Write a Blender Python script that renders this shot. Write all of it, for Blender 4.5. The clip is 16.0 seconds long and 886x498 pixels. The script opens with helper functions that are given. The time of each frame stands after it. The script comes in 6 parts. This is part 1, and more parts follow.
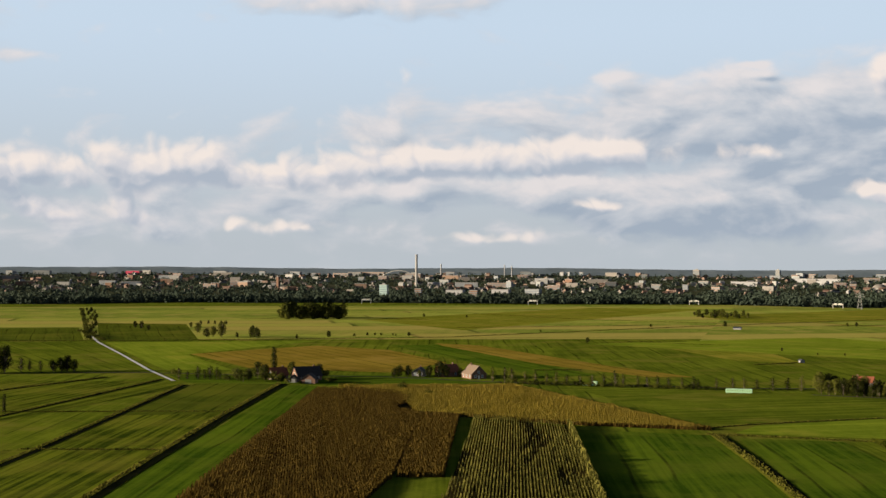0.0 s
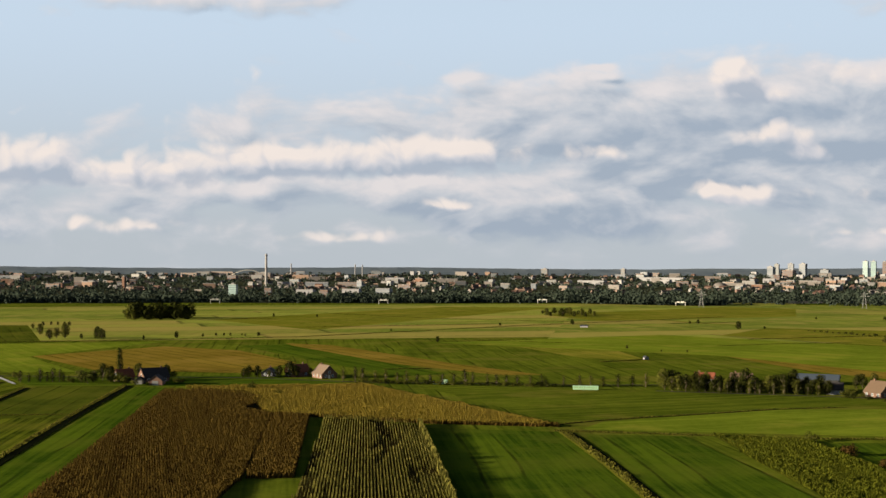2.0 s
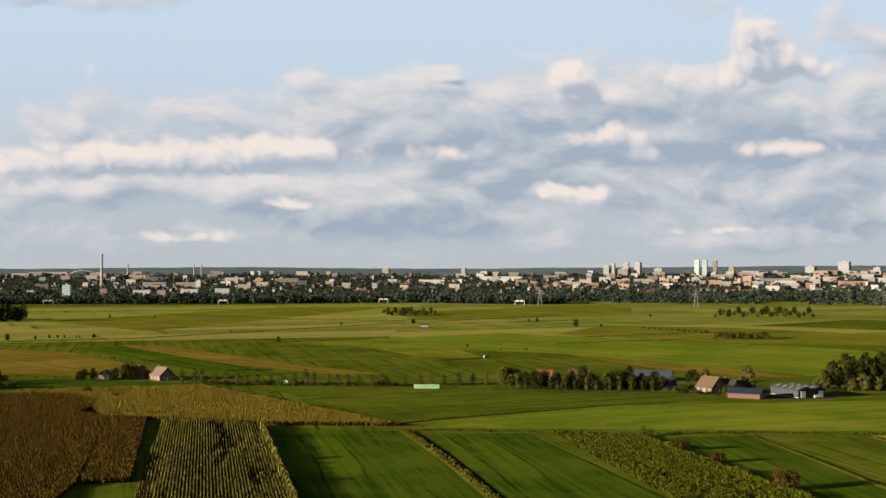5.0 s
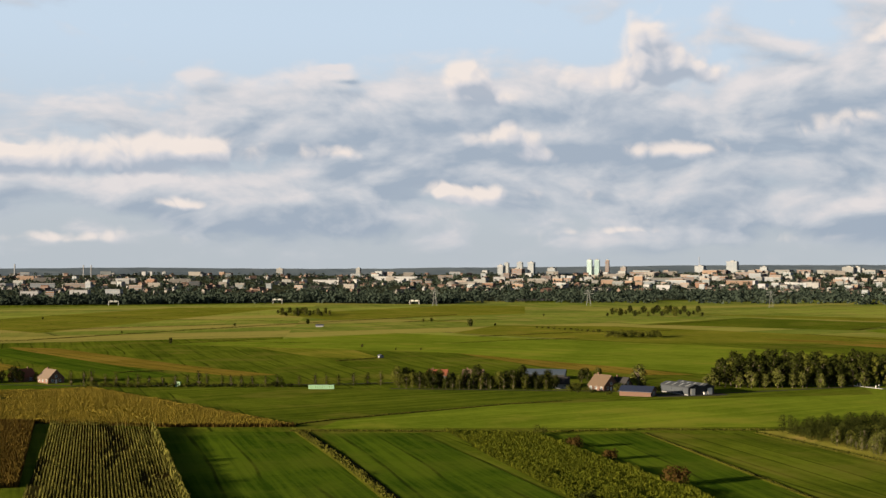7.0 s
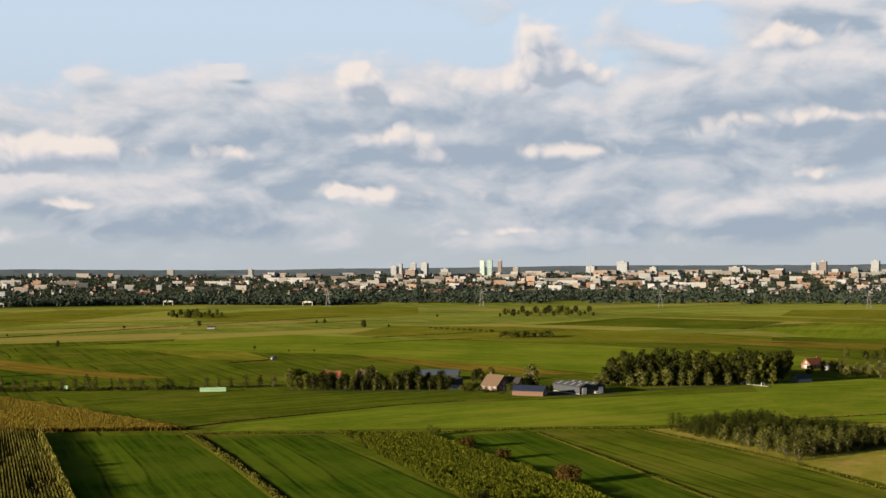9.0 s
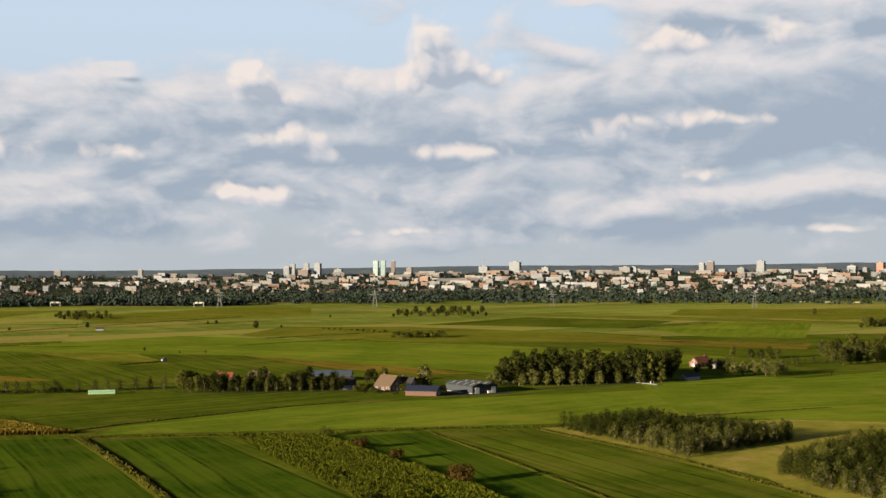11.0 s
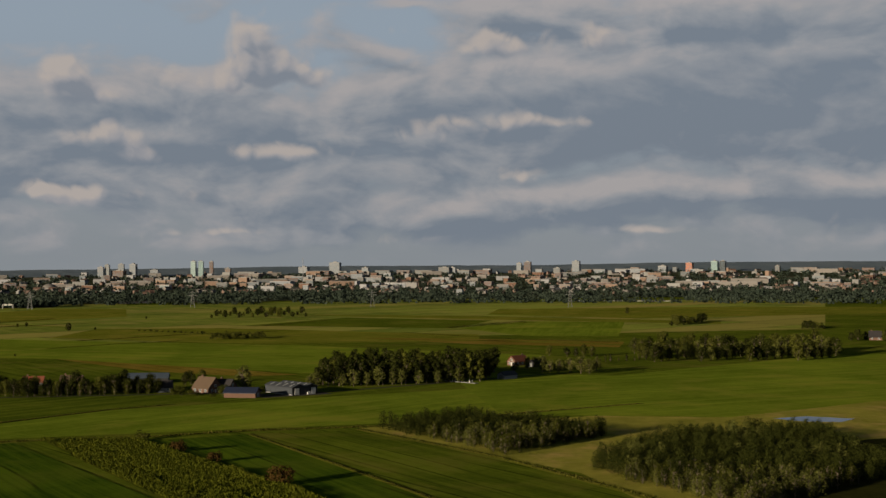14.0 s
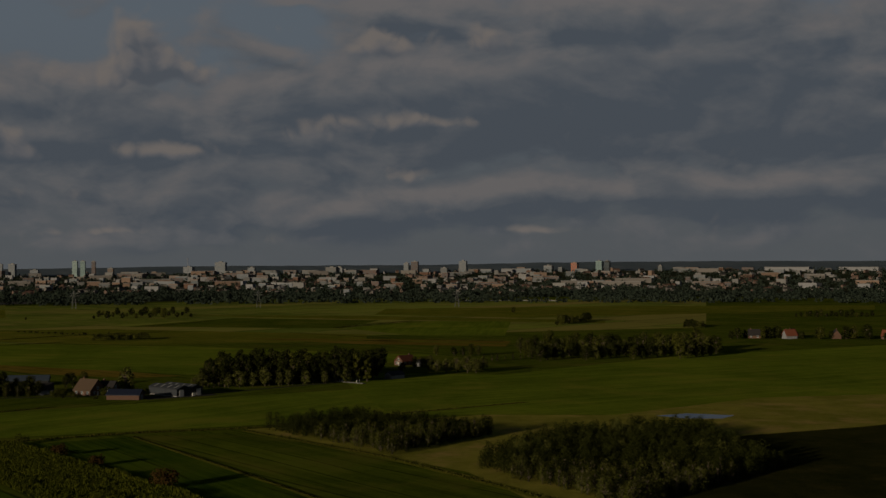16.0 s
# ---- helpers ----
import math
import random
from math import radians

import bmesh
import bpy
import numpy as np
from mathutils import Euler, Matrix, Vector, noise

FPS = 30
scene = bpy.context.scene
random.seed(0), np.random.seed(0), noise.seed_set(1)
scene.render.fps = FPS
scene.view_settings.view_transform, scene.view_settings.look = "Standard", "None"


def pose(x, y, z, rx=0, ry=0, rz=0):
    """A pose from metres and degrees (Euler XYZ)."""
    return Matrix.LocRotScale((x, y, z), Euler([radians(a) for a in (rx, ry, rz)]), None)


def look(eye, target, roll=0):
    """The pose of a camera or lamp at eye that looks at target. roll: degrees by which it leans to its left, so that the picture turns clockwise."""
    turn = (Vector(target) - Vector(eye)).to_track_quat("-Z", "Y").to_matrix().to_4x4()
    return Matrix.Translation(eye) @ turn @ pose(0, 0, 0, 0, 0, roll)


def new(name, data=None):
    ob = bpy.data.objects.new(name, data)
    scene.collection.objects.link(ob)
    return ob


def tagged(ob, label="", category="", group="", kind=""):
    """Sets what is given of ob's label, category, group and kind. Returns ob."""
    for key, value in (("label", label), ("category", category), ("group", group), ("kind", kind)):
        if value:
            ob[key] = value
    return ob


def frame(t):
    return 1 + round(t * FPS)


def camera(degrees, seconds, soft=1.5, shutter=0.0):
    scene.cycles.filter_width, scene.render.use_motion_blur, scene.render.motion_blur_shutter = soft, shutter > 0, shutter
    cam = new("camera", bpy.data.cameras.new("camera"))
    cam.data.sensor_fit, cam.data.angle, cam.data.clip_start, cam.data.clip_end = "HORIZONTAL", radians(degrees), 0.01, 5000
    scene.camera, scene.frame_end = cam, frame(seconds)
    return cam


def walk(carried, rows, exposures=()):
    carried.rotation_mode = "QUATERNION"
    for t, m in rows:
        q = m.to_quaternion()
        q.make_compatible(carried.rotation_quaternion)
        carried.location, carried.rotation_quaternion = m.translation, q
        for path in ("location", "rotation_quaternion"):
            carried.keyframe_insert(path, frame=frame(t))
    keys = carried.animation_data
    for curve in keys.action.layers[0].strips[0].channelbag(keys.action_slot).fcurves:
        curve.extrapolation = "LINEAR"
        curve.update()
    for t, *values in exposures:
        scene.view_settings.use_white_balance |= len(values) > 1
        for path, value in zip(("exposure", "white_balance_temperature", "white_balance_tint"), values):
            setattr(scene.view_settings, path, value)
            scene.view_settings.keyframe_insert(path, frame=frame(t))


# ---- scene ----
cam = camera(35.88, 16.0)
EYE = 70.0  # the drone hovers and pans to its right
# seconds, yaw, pitch, roll
ROWS = [
    (0.0, 0.000, 0.529, -0.255),
    (0.5, -0.363, 0.528, -0.245),
    (1.0, -2.502, 0.534, -0.236),
    (1.5, -4.571, 0.535, -0.221),
    (2.0, -6.251, 0.524, -0.205),
    (2.5, -7.632, 0.536, -0.180),
    (3.0, -8.766, 0.539, -0.160),
    (3.5, -9.797, 0.542, -0.140),
    (4.0, -10.823, 0.544, -0.102),
    (6.5, -16.150, 0.505, -0.031),
    (7.0, -17.297, 0.523, 0.009),
    (7.5, -18.428, 0.536, 0.037),
    (8.0, -19.544, 0.544, 0.062),
    (8.5, -20.588, 0.557, 0.104),
    (9.0, -21.760, 0.555, 0.129),
    (11.5, -27.467, 0.558, 0.167),
    (12.0, -28.764, 0.556, 0.180),
    (12.5, -29.914, 0.544, 0.193),
    (13.0, -31.269, 0.540, 0.198),
    (13.5, -32.498, 0.545, 0.204),
    (14.0, -33.747, 0.547, 0.209),
    (14.5, -34.846, 0.541, 0.210),
    (15.0, -36.108, 0.534, 0.217),
    (15.5, -37.220, 0.533, 0.214),
    (16.0, -38.465, 0.525, 0.215),
]
FADE = [(t, 1.7 + stops) for t, stops in ((0.0, 0.0), (12.0, 0.0), (12.5, -0.2), (13.0, -0.5), (13.5, -0.78), (14.0, -1.07), (14.5, -1.4), (15.0, -1.77), (15.5, -2.2), (16.0, -2.65))]
walk(cam, [(t, pose(0, 0, EYE, 90 + pitch, roll, yaw)) for t, yaw, pitch, roll in ROWS], FADE)

# ---- light: low evening sun from the west, broken cumulus over a pale sky ----
SUN_ELEVATION, SUN_BEARING = 9.3, -100.0  # degrees; the bearing turns from +y towards +x
sun_data = bpy.data.lights.new("sun", "SUN")
sun_data.energy, sun_data.angle, sun_data.color = 5.0, radians(0.6), (1.0, 0.82, 0.56)
sun = new("sun", sun_data)
_b, _e = radians(SUN_BEARING), radians(SUN_ELEVATION)
sun_way = Vector((math.sin(_b) * math.cos(_e), math.cos(_b) * math.cos(_e), math.sin(_e)))
sun.matrix_world = look(sun_way * 900, (0, 0, 0))


class Nodes:
    """A short hand for building node trees."""

    def __init__(self, tree):
        self.tree = tree

    def add(self, kind, ins=(), operation=None, clamp=False, smooth=False, group=None):
        n = self.tree.nodes.new(kind)
        if operation:
            n.operation = operation
        if clamp:
            n.use_clamp = True
        if smooth:
            n.interpolation_type = "SMOOTHSTEP"
        if group:
            n.node_tree = group
        for k, v in (ins.items() if isinstance(ins, dict) else enumerate(ins)):
            self.put(n.inputs[k], v)
        return n

    def put(self, socket, v):
        if v is None:
            return
        if isinstance(v, bpy.types.NodeSocket):
            self.tree.links.new(v, socket)
        else:
            socket.default_value = v

    def math(self, op, a, b=None, c=None, clamp=False):
        return self.add("ShaderNodeMath", (a, b, c), operation=op, clamp=clamp).outputs[0]

    def vec(self, op, a, b=None, c=None):
        n = self.add("ShaderNodeVectorMath", (a, b, c), operation=op)
        return n.outputs["Value"] if op in ("DOT_PRODUCT", "LENGTH") else n.outputs[0]

    def noise(self, vector, scale, detail=4.0, rough=0.5):
        return self.add("ShaderNodeTexNoise", {"Vector": vector, "Scale": scale, "Detail": detail, "Roughness": rough}).outputs["Fac"]

    def step(self, v, lo, hi, a=0.0, b=1.0):
        return self.add("ShaderNodeMapRange", (v, lo, hi, a, b), smooth=True).outputs[0]

    def ramp(self, v, lo, hi, a=0.0, b=1.0):
        return self.add("ShaderNodeMapRange", (v, lo, hi, a, b)).outputs[0]

    def mix(self, fac, a, b, blend="MIX"):
        n = self.tree.nodes.new("ShaderNodeMix")
        n.data_type, n.blend_type = "RGBA", blend
        for i, v in ((0, fac), (6, a), (7, b)):
            if isinstance(v, (tuple, list)) and len(v) == 3:
                v = (*v, 1.0)
            self.put(n.inputs[i], v)
        return n.outputs[2]


def srgb(r, g, b):
    return tuple(((c / 255 + 0.055) / 1.055) ** 2.4 if c > 10 else c / 3294 for c in (r, g, b))


# heaped clouds: bearing, height above the horizon, half width, half height (degrees), weight
HEAPS = [(4.2, 4.1, 4.6, 1.0, 1.0), (-2.0, 4.05, 3.4, 0.95, 1.0), (6.5, 4.6, 2.2, 0.6, 0.8), (-12.4, 3.7, 2.3, 1.3, 1.0), (-10.0, 4.0, 1.6, 1.1, 0.8), (-17.3, 3.5, 2.6, 1.3, 1.0), (-6.7, 3.4, 3.2, 0.7, 0.9),
         (-16.0, 1.85, 2.0, 0.7, 0.85), (-13.0, 1.8, 1.0, 0.7, 0.8), (-8.3, 1.4, 1.3, 0.45, 0.7), (-5.8, 1.4, 1.0, 0.4, 0.6), (2.3, 0.95, 2.5, 0.4, 0.7), (6.6, 2.4, 1.4, 0.4, 0.75), (13.0, 4.4, 0.8, 0.5, 0.7), (17.4, 2.9, 0.9, 0.5, 0.7)]
HEAPS += [(18.4, 7.5, 0.9, 1.15, 1.0), (19.2, 6.8, 1.7, 0.7, 0.8), (25.9, 8.7, 1.5, 1.6, 1.0), (27.3, 7.8, 2.1, 0.8, 0.8), (23.6, 7.4, 2.2, 0.7, 0.65), (20.0, 5.1, 2.0, 0.7, 0.9), (21.3, 4.3, 0.9, 0.5, 0.6), (18.7, 2.7, 1.7, 0.45, 0.85),
          (27.2, 4.6, 2.3, 0.5, 0.75), (24.8, 1.25, 2.2, 0.28, 0.65), (35.8, 8.9, 1.9, 0.7, 1.05), (37.0, 3.6, 1.3, 0.5, 0.8), (33.3, 5.4, 3.0, 0.8, 0.6), (31.6, 0.95, 0.7, 0.4, 0.6), (40.3, 9.1, 1.0, 0.8, 1.0), (38.2, 5.8, 3.0, 0.5, 0.6), (42.8, 1.3, 2.0, 0.25, 0.55), (38.0, 2.0, 1.0, 0.3, 0.55)]
# soft grey layers, thin veils and clear gaps
LAYERS = [(2.0, 5.8, 8.0, 1.2, 0.55), (14.0, 5.5, 6.0, 2.2, 0.75), (1.0, 3.0, 7.0, 0.7, 0.7), (11.0, 1.8, 5.0, 0.9, 0.85), (-12.0, 2.2, 8.0, 1.2, 0.45), (22.0, 6.0, 7.0, 1.8, 0.6), (27.0, 5.4, 7.0, 1.9, 0.5), (36.0, 6.2, 6.0, 2.8, 0.7),
          (39.5, 7.2, 3.2, 1.6, 1.0), (33.0, 2.0, 10.0, 0.8, 0.8), (20.0, 3.4, 10.0, 0.9, 0.5), (26.0, 1.0, 4.0, 0.4, 0.5), (41.5, 6.6, 5.0, 1.5, 0.5), (46.0, 7.8, 6.0, 2.6, 1.1), (37.5, 10.4, 3.0, 0.9, 0.8), (45.0, 9.9, 3.0, 0.6, 0.6), (42.0, 2.8, 7.0, 0.6, 0.6),
          (53.0, 6.5, 7.0, 4.0, 0.8), (52.0, 2.8, 8.0, 0.9, 0.7)]
LAYERS += [(-3.0, 10.8, 5.0, 0.6, 0.65), (9.0, 11.3, 6.0, 0.4, 0.45), (-16.8, 8.1, 2.2, 0.28, 0.5), (13.3, 8.1, 0.8, 0.16, 0.7), (7.0, 7.7, 1.0, 0.22, 0.45), (32.0, 10.6, 1.9, 0.28, 0.65), (30.0, 8.8, 1.6, 0.35, 0.5),
           (-9.0, 8.0, 9.0, 1.8, -0.5), (9.0, 9.6, 8.0, 1.3, -0.5), (17.0, 10.6, 4.0, 1.2, -0.4), (30.5, 10.9, 4.0, 0.8, -0.3)]


def flat_noise(g, vector, scale, detail, rough=0.5):
    n = g.add("ShaderNodeTexNoise")
    n.noise_dimensions = "2D"
    for socket, value in (("Vector", vector), ("Scale", scale), ("Detail", detail), ("Roughness", rough)):
        g.put(n.inputs[socket], value)
    return n


def cloud_group(name, spots, base, under, build):
    """A node group: the weight of the placed clouds plus ragged noise. under: how much flatter a cloud is below its middle."""
    tree = bpy.data.node_groups.new(name, "ShaderNodeTree")
    tree.interface.new_socket("At", in_out="INPUT", socket_type="NodeSocketVector")
    tree.interface.new_socket("Density", in_out="OUTPUT", socket_type="NodeSocketFloat")
    g = Nodes(tree)
    g_in, g_out = g.add("NodeGroupInput"), g.add("NodeGroupOutput")
    warped, extra = build(g, g_in.outputs[0])
    acc = base
    for au, av, wu, wv, weight in spots:
        q = g.vec("MULTIPLY_ADD", warped, (1 / wu, 1 / wv, 0.0), (-au / wu, -av / wv, 0.0))
        q = g.vec("MAXIMUM", q, g.vec("MULTIPLY", q, (-1.0, -under, 0.0)))
        acc = g.math("MULTIPLY_ADD", g.math("POWER", 0.3679, g.vec("DOT_PRODUCT", q, q)), weight, acc)
    g.put(g_out.inputs[0], g.math("ADD", acc, extra))
    return tree


def heaped(g, at):
    """Round puffs with creases between them, at three sizes."""
    big = flat_noise(g, at, 0.55, 2.0)
    warped = g.vec("MULTIPLY_ADD", g.vec("SUBTRACT", big.outputs["Color"], (0.5, 0.5, 0.5)), (0.9, 0.5, 0.0), at)
    extra = -0.18
    for scale, weight, detail in ((0.6, 0.36, 0.0), (1.4, 0.16, 0.0), (3.2, 0.05, 2.0)):
        puff = flat_noise(g, g.vec("ADD", warped, (scale * 7.0, 3.0, 0.0)), scale, detail).outputs["Fac"]
        extra = g.math("MULTIPLY_ADD", g.math("ABSOLUTE", g.math("MULTIPLY_ADD", puff, 2.0, -1.0)), weight * 1.6, extra)
    return warped, extra


def layered(g, at):
    big = flat_noise(g, g.vec("MULTIPLY", at, (0.16, 0.4, 1.0)), 1.0, 2.0)
    warped = g.vec("MULTIPLY_ADD", g.vec("SUBTRACT", big.outputs["Color"], (0.5, 0.5, 0.5)), (3.0, 1.0, 0.0), at)
    fbm = flat_noise(g, g.vec("MULTIPLY", warped, (0.30, 0.62, 1.0)), 1.0, 6.0, 0.52).outputs["Fac"]
    return warped, g.math("MULTIPLY", g.math("SUBTRACT", fbm, 0.5), 1.5)


heap_group = cloud_group("heaped_clouds", HEAPS, -0.34, 1.5, heaped)
layer_group = cloud_group("layered_clouds", LAYERS, 0.02, 1.0, layered)

world = bpy.data.worlds.new("evening_sky")
scene.world = world
world.use_nodes = True
world.node_tree.nodes.clear()
w = Nodes(world.node_tree)
sky = w.add("ShaderNodeTexSky")
sky.sky_type, sky.sun_disc = "NISHITA", False
sky.sun_elevation, sky.sun_rotation = radians(SUN_ELEVATION), radians(SUN_BEARING)
sky.air_density, sky.dust_density, sky.ozone_density = 1.0, 1.0, 2.0
way = w.add("ShaderNodeTexCoord").outputs["Generated"]
parts = w.add("ShaderNodeSeparateXYZ", (way,))
bearing = w.math("MULTIPLY", w.math("ARCTAN2", parts.outputs[0], parts.outputs[1]), 57.2958)
height = w.math("MULTIPLY", w.math("ARCSINE", parts.outputs[2]), 57.2958)
spot = w.add("ShaderNodeCombineXYZ", (bearing, height, 3.7)).outputs[0]


def density(tree, shift=None):
    n = w.add("ShaderNodeGroup", group=tree)
    w.put(n.inputs[0], w.vec("ADD", spot, shift) if shift else spot)
    return n.outputs[0]


# clear sky, whitened by thin haze towards the horizon
clear = w.mix(1.0, sky.outputs[0], (0.05, 0.05, 0.05), "MULTIPLY")
pale = w.mix(w.step(height, 0.0, 11.0), srgb(191, 199, 206), srgb(206, 224, 242))
clear = w.mix(w.step(height, 30.0, 9.0, 0.0, 0.92), clear, pale)
# broad soft layers
flat, flat_above = density(layer_group), density(layer_group, (-0.5, 0.6, 0.0))
flat_tone = w.math("MULTIPLY_ADD", w.math("SUBTRACT", flat, flat_above), 0.8, 0.58)
flat_tone = w.math("MULTIPLY_ADD", w.step(flat_above, 0.2, 1.1), -0.45, flat_tone, clamp=True)
layer = w.mix(w.ramp(flat_tone, 0.0, 0.5), srgb(160, 173, 189), srgb(198, 202, 209))
layer = w.mix(w.ramp(flat_tone, 0.5, 1.0), layer, srgb(230, 223, 222))
fade = w.step(height, 24.0, 12.5)
low = w.step(height, -0.2, 1.3, 0.25, 1.0)
sky_colour = w.mix(w.math("MULTIPLY", w.math("MULTIPLY", w.step(flat, -0.05, 0.55), 0.9), w.math("MULTIPLY", fade, low)), clear, layer)
# heaped clouds with sunlit tops
heap, heap_above, heap_high = density(heap_group), density(heap_group, (-0.25, 0.32, 0.0)), density(heap_group, (-0.40, 0.85, 0.0))
lit = w.step(w.math("SUBTRACT", heap, heap_above), -0.25, 0.50)
tone = w.math("MULTIPLY_ADD", w.step(heap_high, -0.1, 0.8), -0.55, w.math("MULTIPLY_ADD", lit, 0.62, 0.46), clamp=True)
heaps = w.mix(w.ramp(tone, 0.0, 0.5), srgb(172, 182, 196), srgb(214, 212, 216))
heaps = w.mix(w.ramp(tone, 0.5, 1.0), heaps, srgb(246, 233, 224))
sky_colour = w.mix(w.math("MULTIPLY", w.math("MULTIPLY", w.step(heap, -0.02, 0.55), 0.90), w.math("MULTIPLY", fade, low)), sky_colour, heaps)
w.put(w.add("ShaderNodeOutputWorld").inputs[0], w.add("ShaderNodeBackground", (sky_colour, 0.308)).outputs[0])

# ---- materials ----
def material(name, rough=0.85, spec=0.25, metal=0.0):
    m = bpy.data.materials.new(name)
    m.use_nodes = True
    n = Nodes(m.node_tree)
    shader = m.node_tree.nodes["Principled BSDF"]
    shader.inputs["Roughness"].default_value = rough
    shader.inputs["Specular IOR Level"].default_value = spec
    shader.inputs["Metallic"].default_value = metal
    return m, n, shader


def field_material(name, dark, light, dry, stripe=0.0, width=9.0, patch=0.012, fine=1.0, bump=0.25, parcels=None, spread=1.0, furrow=0.0):
    """Grass or crop seen from above: stripes along the local y axis, soft patches, fine clumps."""
    m, n, s = material(name, 1.0, 0.0)
    place = n.add("ShaderNodeTexCoord").outputs["Object"]
    broad = n.noise(place, patch, 5.0, 0.55)
    along = n.vec("MULTIPLY", place, (1.0 / width, 0.006, 1.0))
    bands = n.noise(along, 1.0, 3.0, 0.6)
    tracks = n.noise(n.vec("MULTIPLY", place, (0.42, 0.008, 1.0)), 1.0, 3.0, 0.7)
    clumps = n.noise(place, 0.35 * fine, 6.0, 0.68)
    tone = n.math("MULTIPLY_ADD", n.math("SUBTRACT", broad, 0.5), 1.9, 0.5)
    tone = n.math("MULTIPLY_ADD", n.math("SUBTRACT", bands, 0.5), 2.8 * stripe, tone)
    tone = n.math("MULTIPLY_ADD", n.math("SUBTRACT", tracks, 0.5), 3.2 * stripe, tone)
    tone = n.math("MULTIPLY_ADD", n.math("SUBTRACT", clumps, 0.5), 1.0, tone, clamp=True)
    mottle = n.noise(n.vec("ADD", place, (5.0, 3.0, 1.0)), 0.09, 5.0, 0.6)
    tone = n.math("MULTIPLY_ADD", n.math("SUBTRACT", mottle, 0.5), 0.9, tone, clamp=True)
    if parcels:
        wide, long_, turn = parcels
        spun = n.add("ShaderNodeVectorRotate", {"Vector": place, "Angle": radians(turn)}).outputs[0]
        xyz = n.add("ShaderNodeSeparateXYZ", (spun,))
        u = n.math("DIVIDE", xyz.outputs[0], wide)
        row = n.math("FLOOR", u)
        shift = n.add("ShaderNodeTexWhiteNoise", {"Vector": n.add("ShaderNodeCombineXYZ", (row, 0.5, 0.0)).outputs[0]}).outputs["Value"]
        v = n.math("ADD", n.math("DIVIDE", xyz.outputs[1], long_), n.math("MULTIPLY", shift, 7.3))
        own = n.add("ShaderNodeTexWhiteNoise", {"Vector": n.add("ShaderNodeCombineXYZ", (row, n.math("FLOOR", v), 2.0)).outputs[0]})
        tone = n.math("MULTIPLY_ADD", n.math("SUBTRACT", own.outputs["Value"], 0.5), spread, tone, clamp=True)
    c = n.mix(tone, dark, light)
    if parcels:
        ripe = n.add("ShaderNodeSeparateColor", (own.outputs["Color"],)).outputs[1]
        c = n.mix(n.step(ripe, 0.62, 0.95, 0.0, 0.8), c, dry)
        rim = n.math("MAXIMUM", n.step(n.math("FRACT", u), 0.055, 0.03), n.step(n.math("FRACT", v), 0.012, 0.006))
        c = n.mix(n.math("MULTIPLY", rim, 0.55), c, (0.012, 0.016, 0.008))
    if furrow:
        # shallow drains across the field, drawn as thin darker lines
        drift = n.math("MULTIPLY_ADD", n.noise(n.vec("MULTIPLY", place, (0.05, 0.006, 1.0)), 1.0, 2.0), 0.9, n.math("DIVIDE", n.add("ShaderNodeSeparateXYZ", (place,)).outputs[0], furrow))
        drain = n.math("ABSOLUTE", n.math("SUBTRACT", n.math("FRACT", drift), 0.5))
        drain = n.math("MULTIPLY", n.step(drain, 0.075, 0.02), n.step(n.noise(n.vec("MULTIPLY", place, (0.12, 0.01, 1.0)), 1.0, 2.0), 0.35, 0.6))
        c = n.mix(n.math("MULTIPLY", drain, 0.85), c, (0.016, 0.026, 0.004))
    yellow = n.step(n.noise(n.vec("ADD", place, (31.0, 7.0, 5.0)), patch * 1.9, 6.0, 0.6), 0.48, 0.72)
    c = n.mix(n.math("MULTIPLY", yellow, 0.7), c, dry)
    n.put(s.inputs["Base Color"], c)
    b = n.add("ShaderNodeBump", {"Strength": bump, "Distance": 0.6, "Height": clumps})
    n.put(s.inputs["Normal"], b.outputs[0])
    return m


def leaf_material(name, dark, light, spread=0.6):
    m, n, s = material(name, 0.9, 0.02)
    geo = n.add("ShaderNodeNewGeometry")
    info = n.add("ShaderNodeObjectInfo")
    fac = n.math("MULTIPLY_ADD", geo.outputs["Random Per Island"], spread, n.math("MULTIPLY", info.outputs["Random"], 1 - spread))
    n.put(s.inputs["Base Color"], n.mix(fac, dark, light))
    tr = n.add("ShaderNodeBsdfTranslucent", {"Color": (*light, 1.0)})
    mx = n.add("ShaderNodeMixShader", (0.04, s.outputs[0], tr.outputs[0]))
    n.put(m.node_tree.nodes["Material Output"].inputs[0], mx.outputs[0])
    return m


def plain_material(name, colour, rough=0.8, vary=0.25, scale=0.4, spec=0.25, metal=0.0, per_object=0.0):
    m, n, s = material(name, rough, spec, metal)
    place = n.add("ShaderNodeTexCoord").outputs["Object"]
    v = n.noise(place, scale, 5.0, 0.6)
    fine = n.noise(place, scale * 9.0, 3.0, 0.6)
    t = n.math("MULTIPLY_ADD", n.math("SUBTRACT", v, 0.5), 2 * vary, 1.0)
    t = n.math("MULTIPLY_ADD", n.math("SUBTRACT", fine, 0.5), vary, t)
    if per_object:
        t = n.math("MULTIPLY_ADD", n.math("SUBTRACT", n.add("ShaderNodeObjectInfo").outputs["Random"], 0.5), 2 * per_object, t)
    rgb = n.add("ShaderNodeCombineXYZ", (t, t, t)).outputs[0]
    n.put(s.inputs["Base Color"], n.mix(1.0, colour, rgb, "MULTIPLY"))
    return m


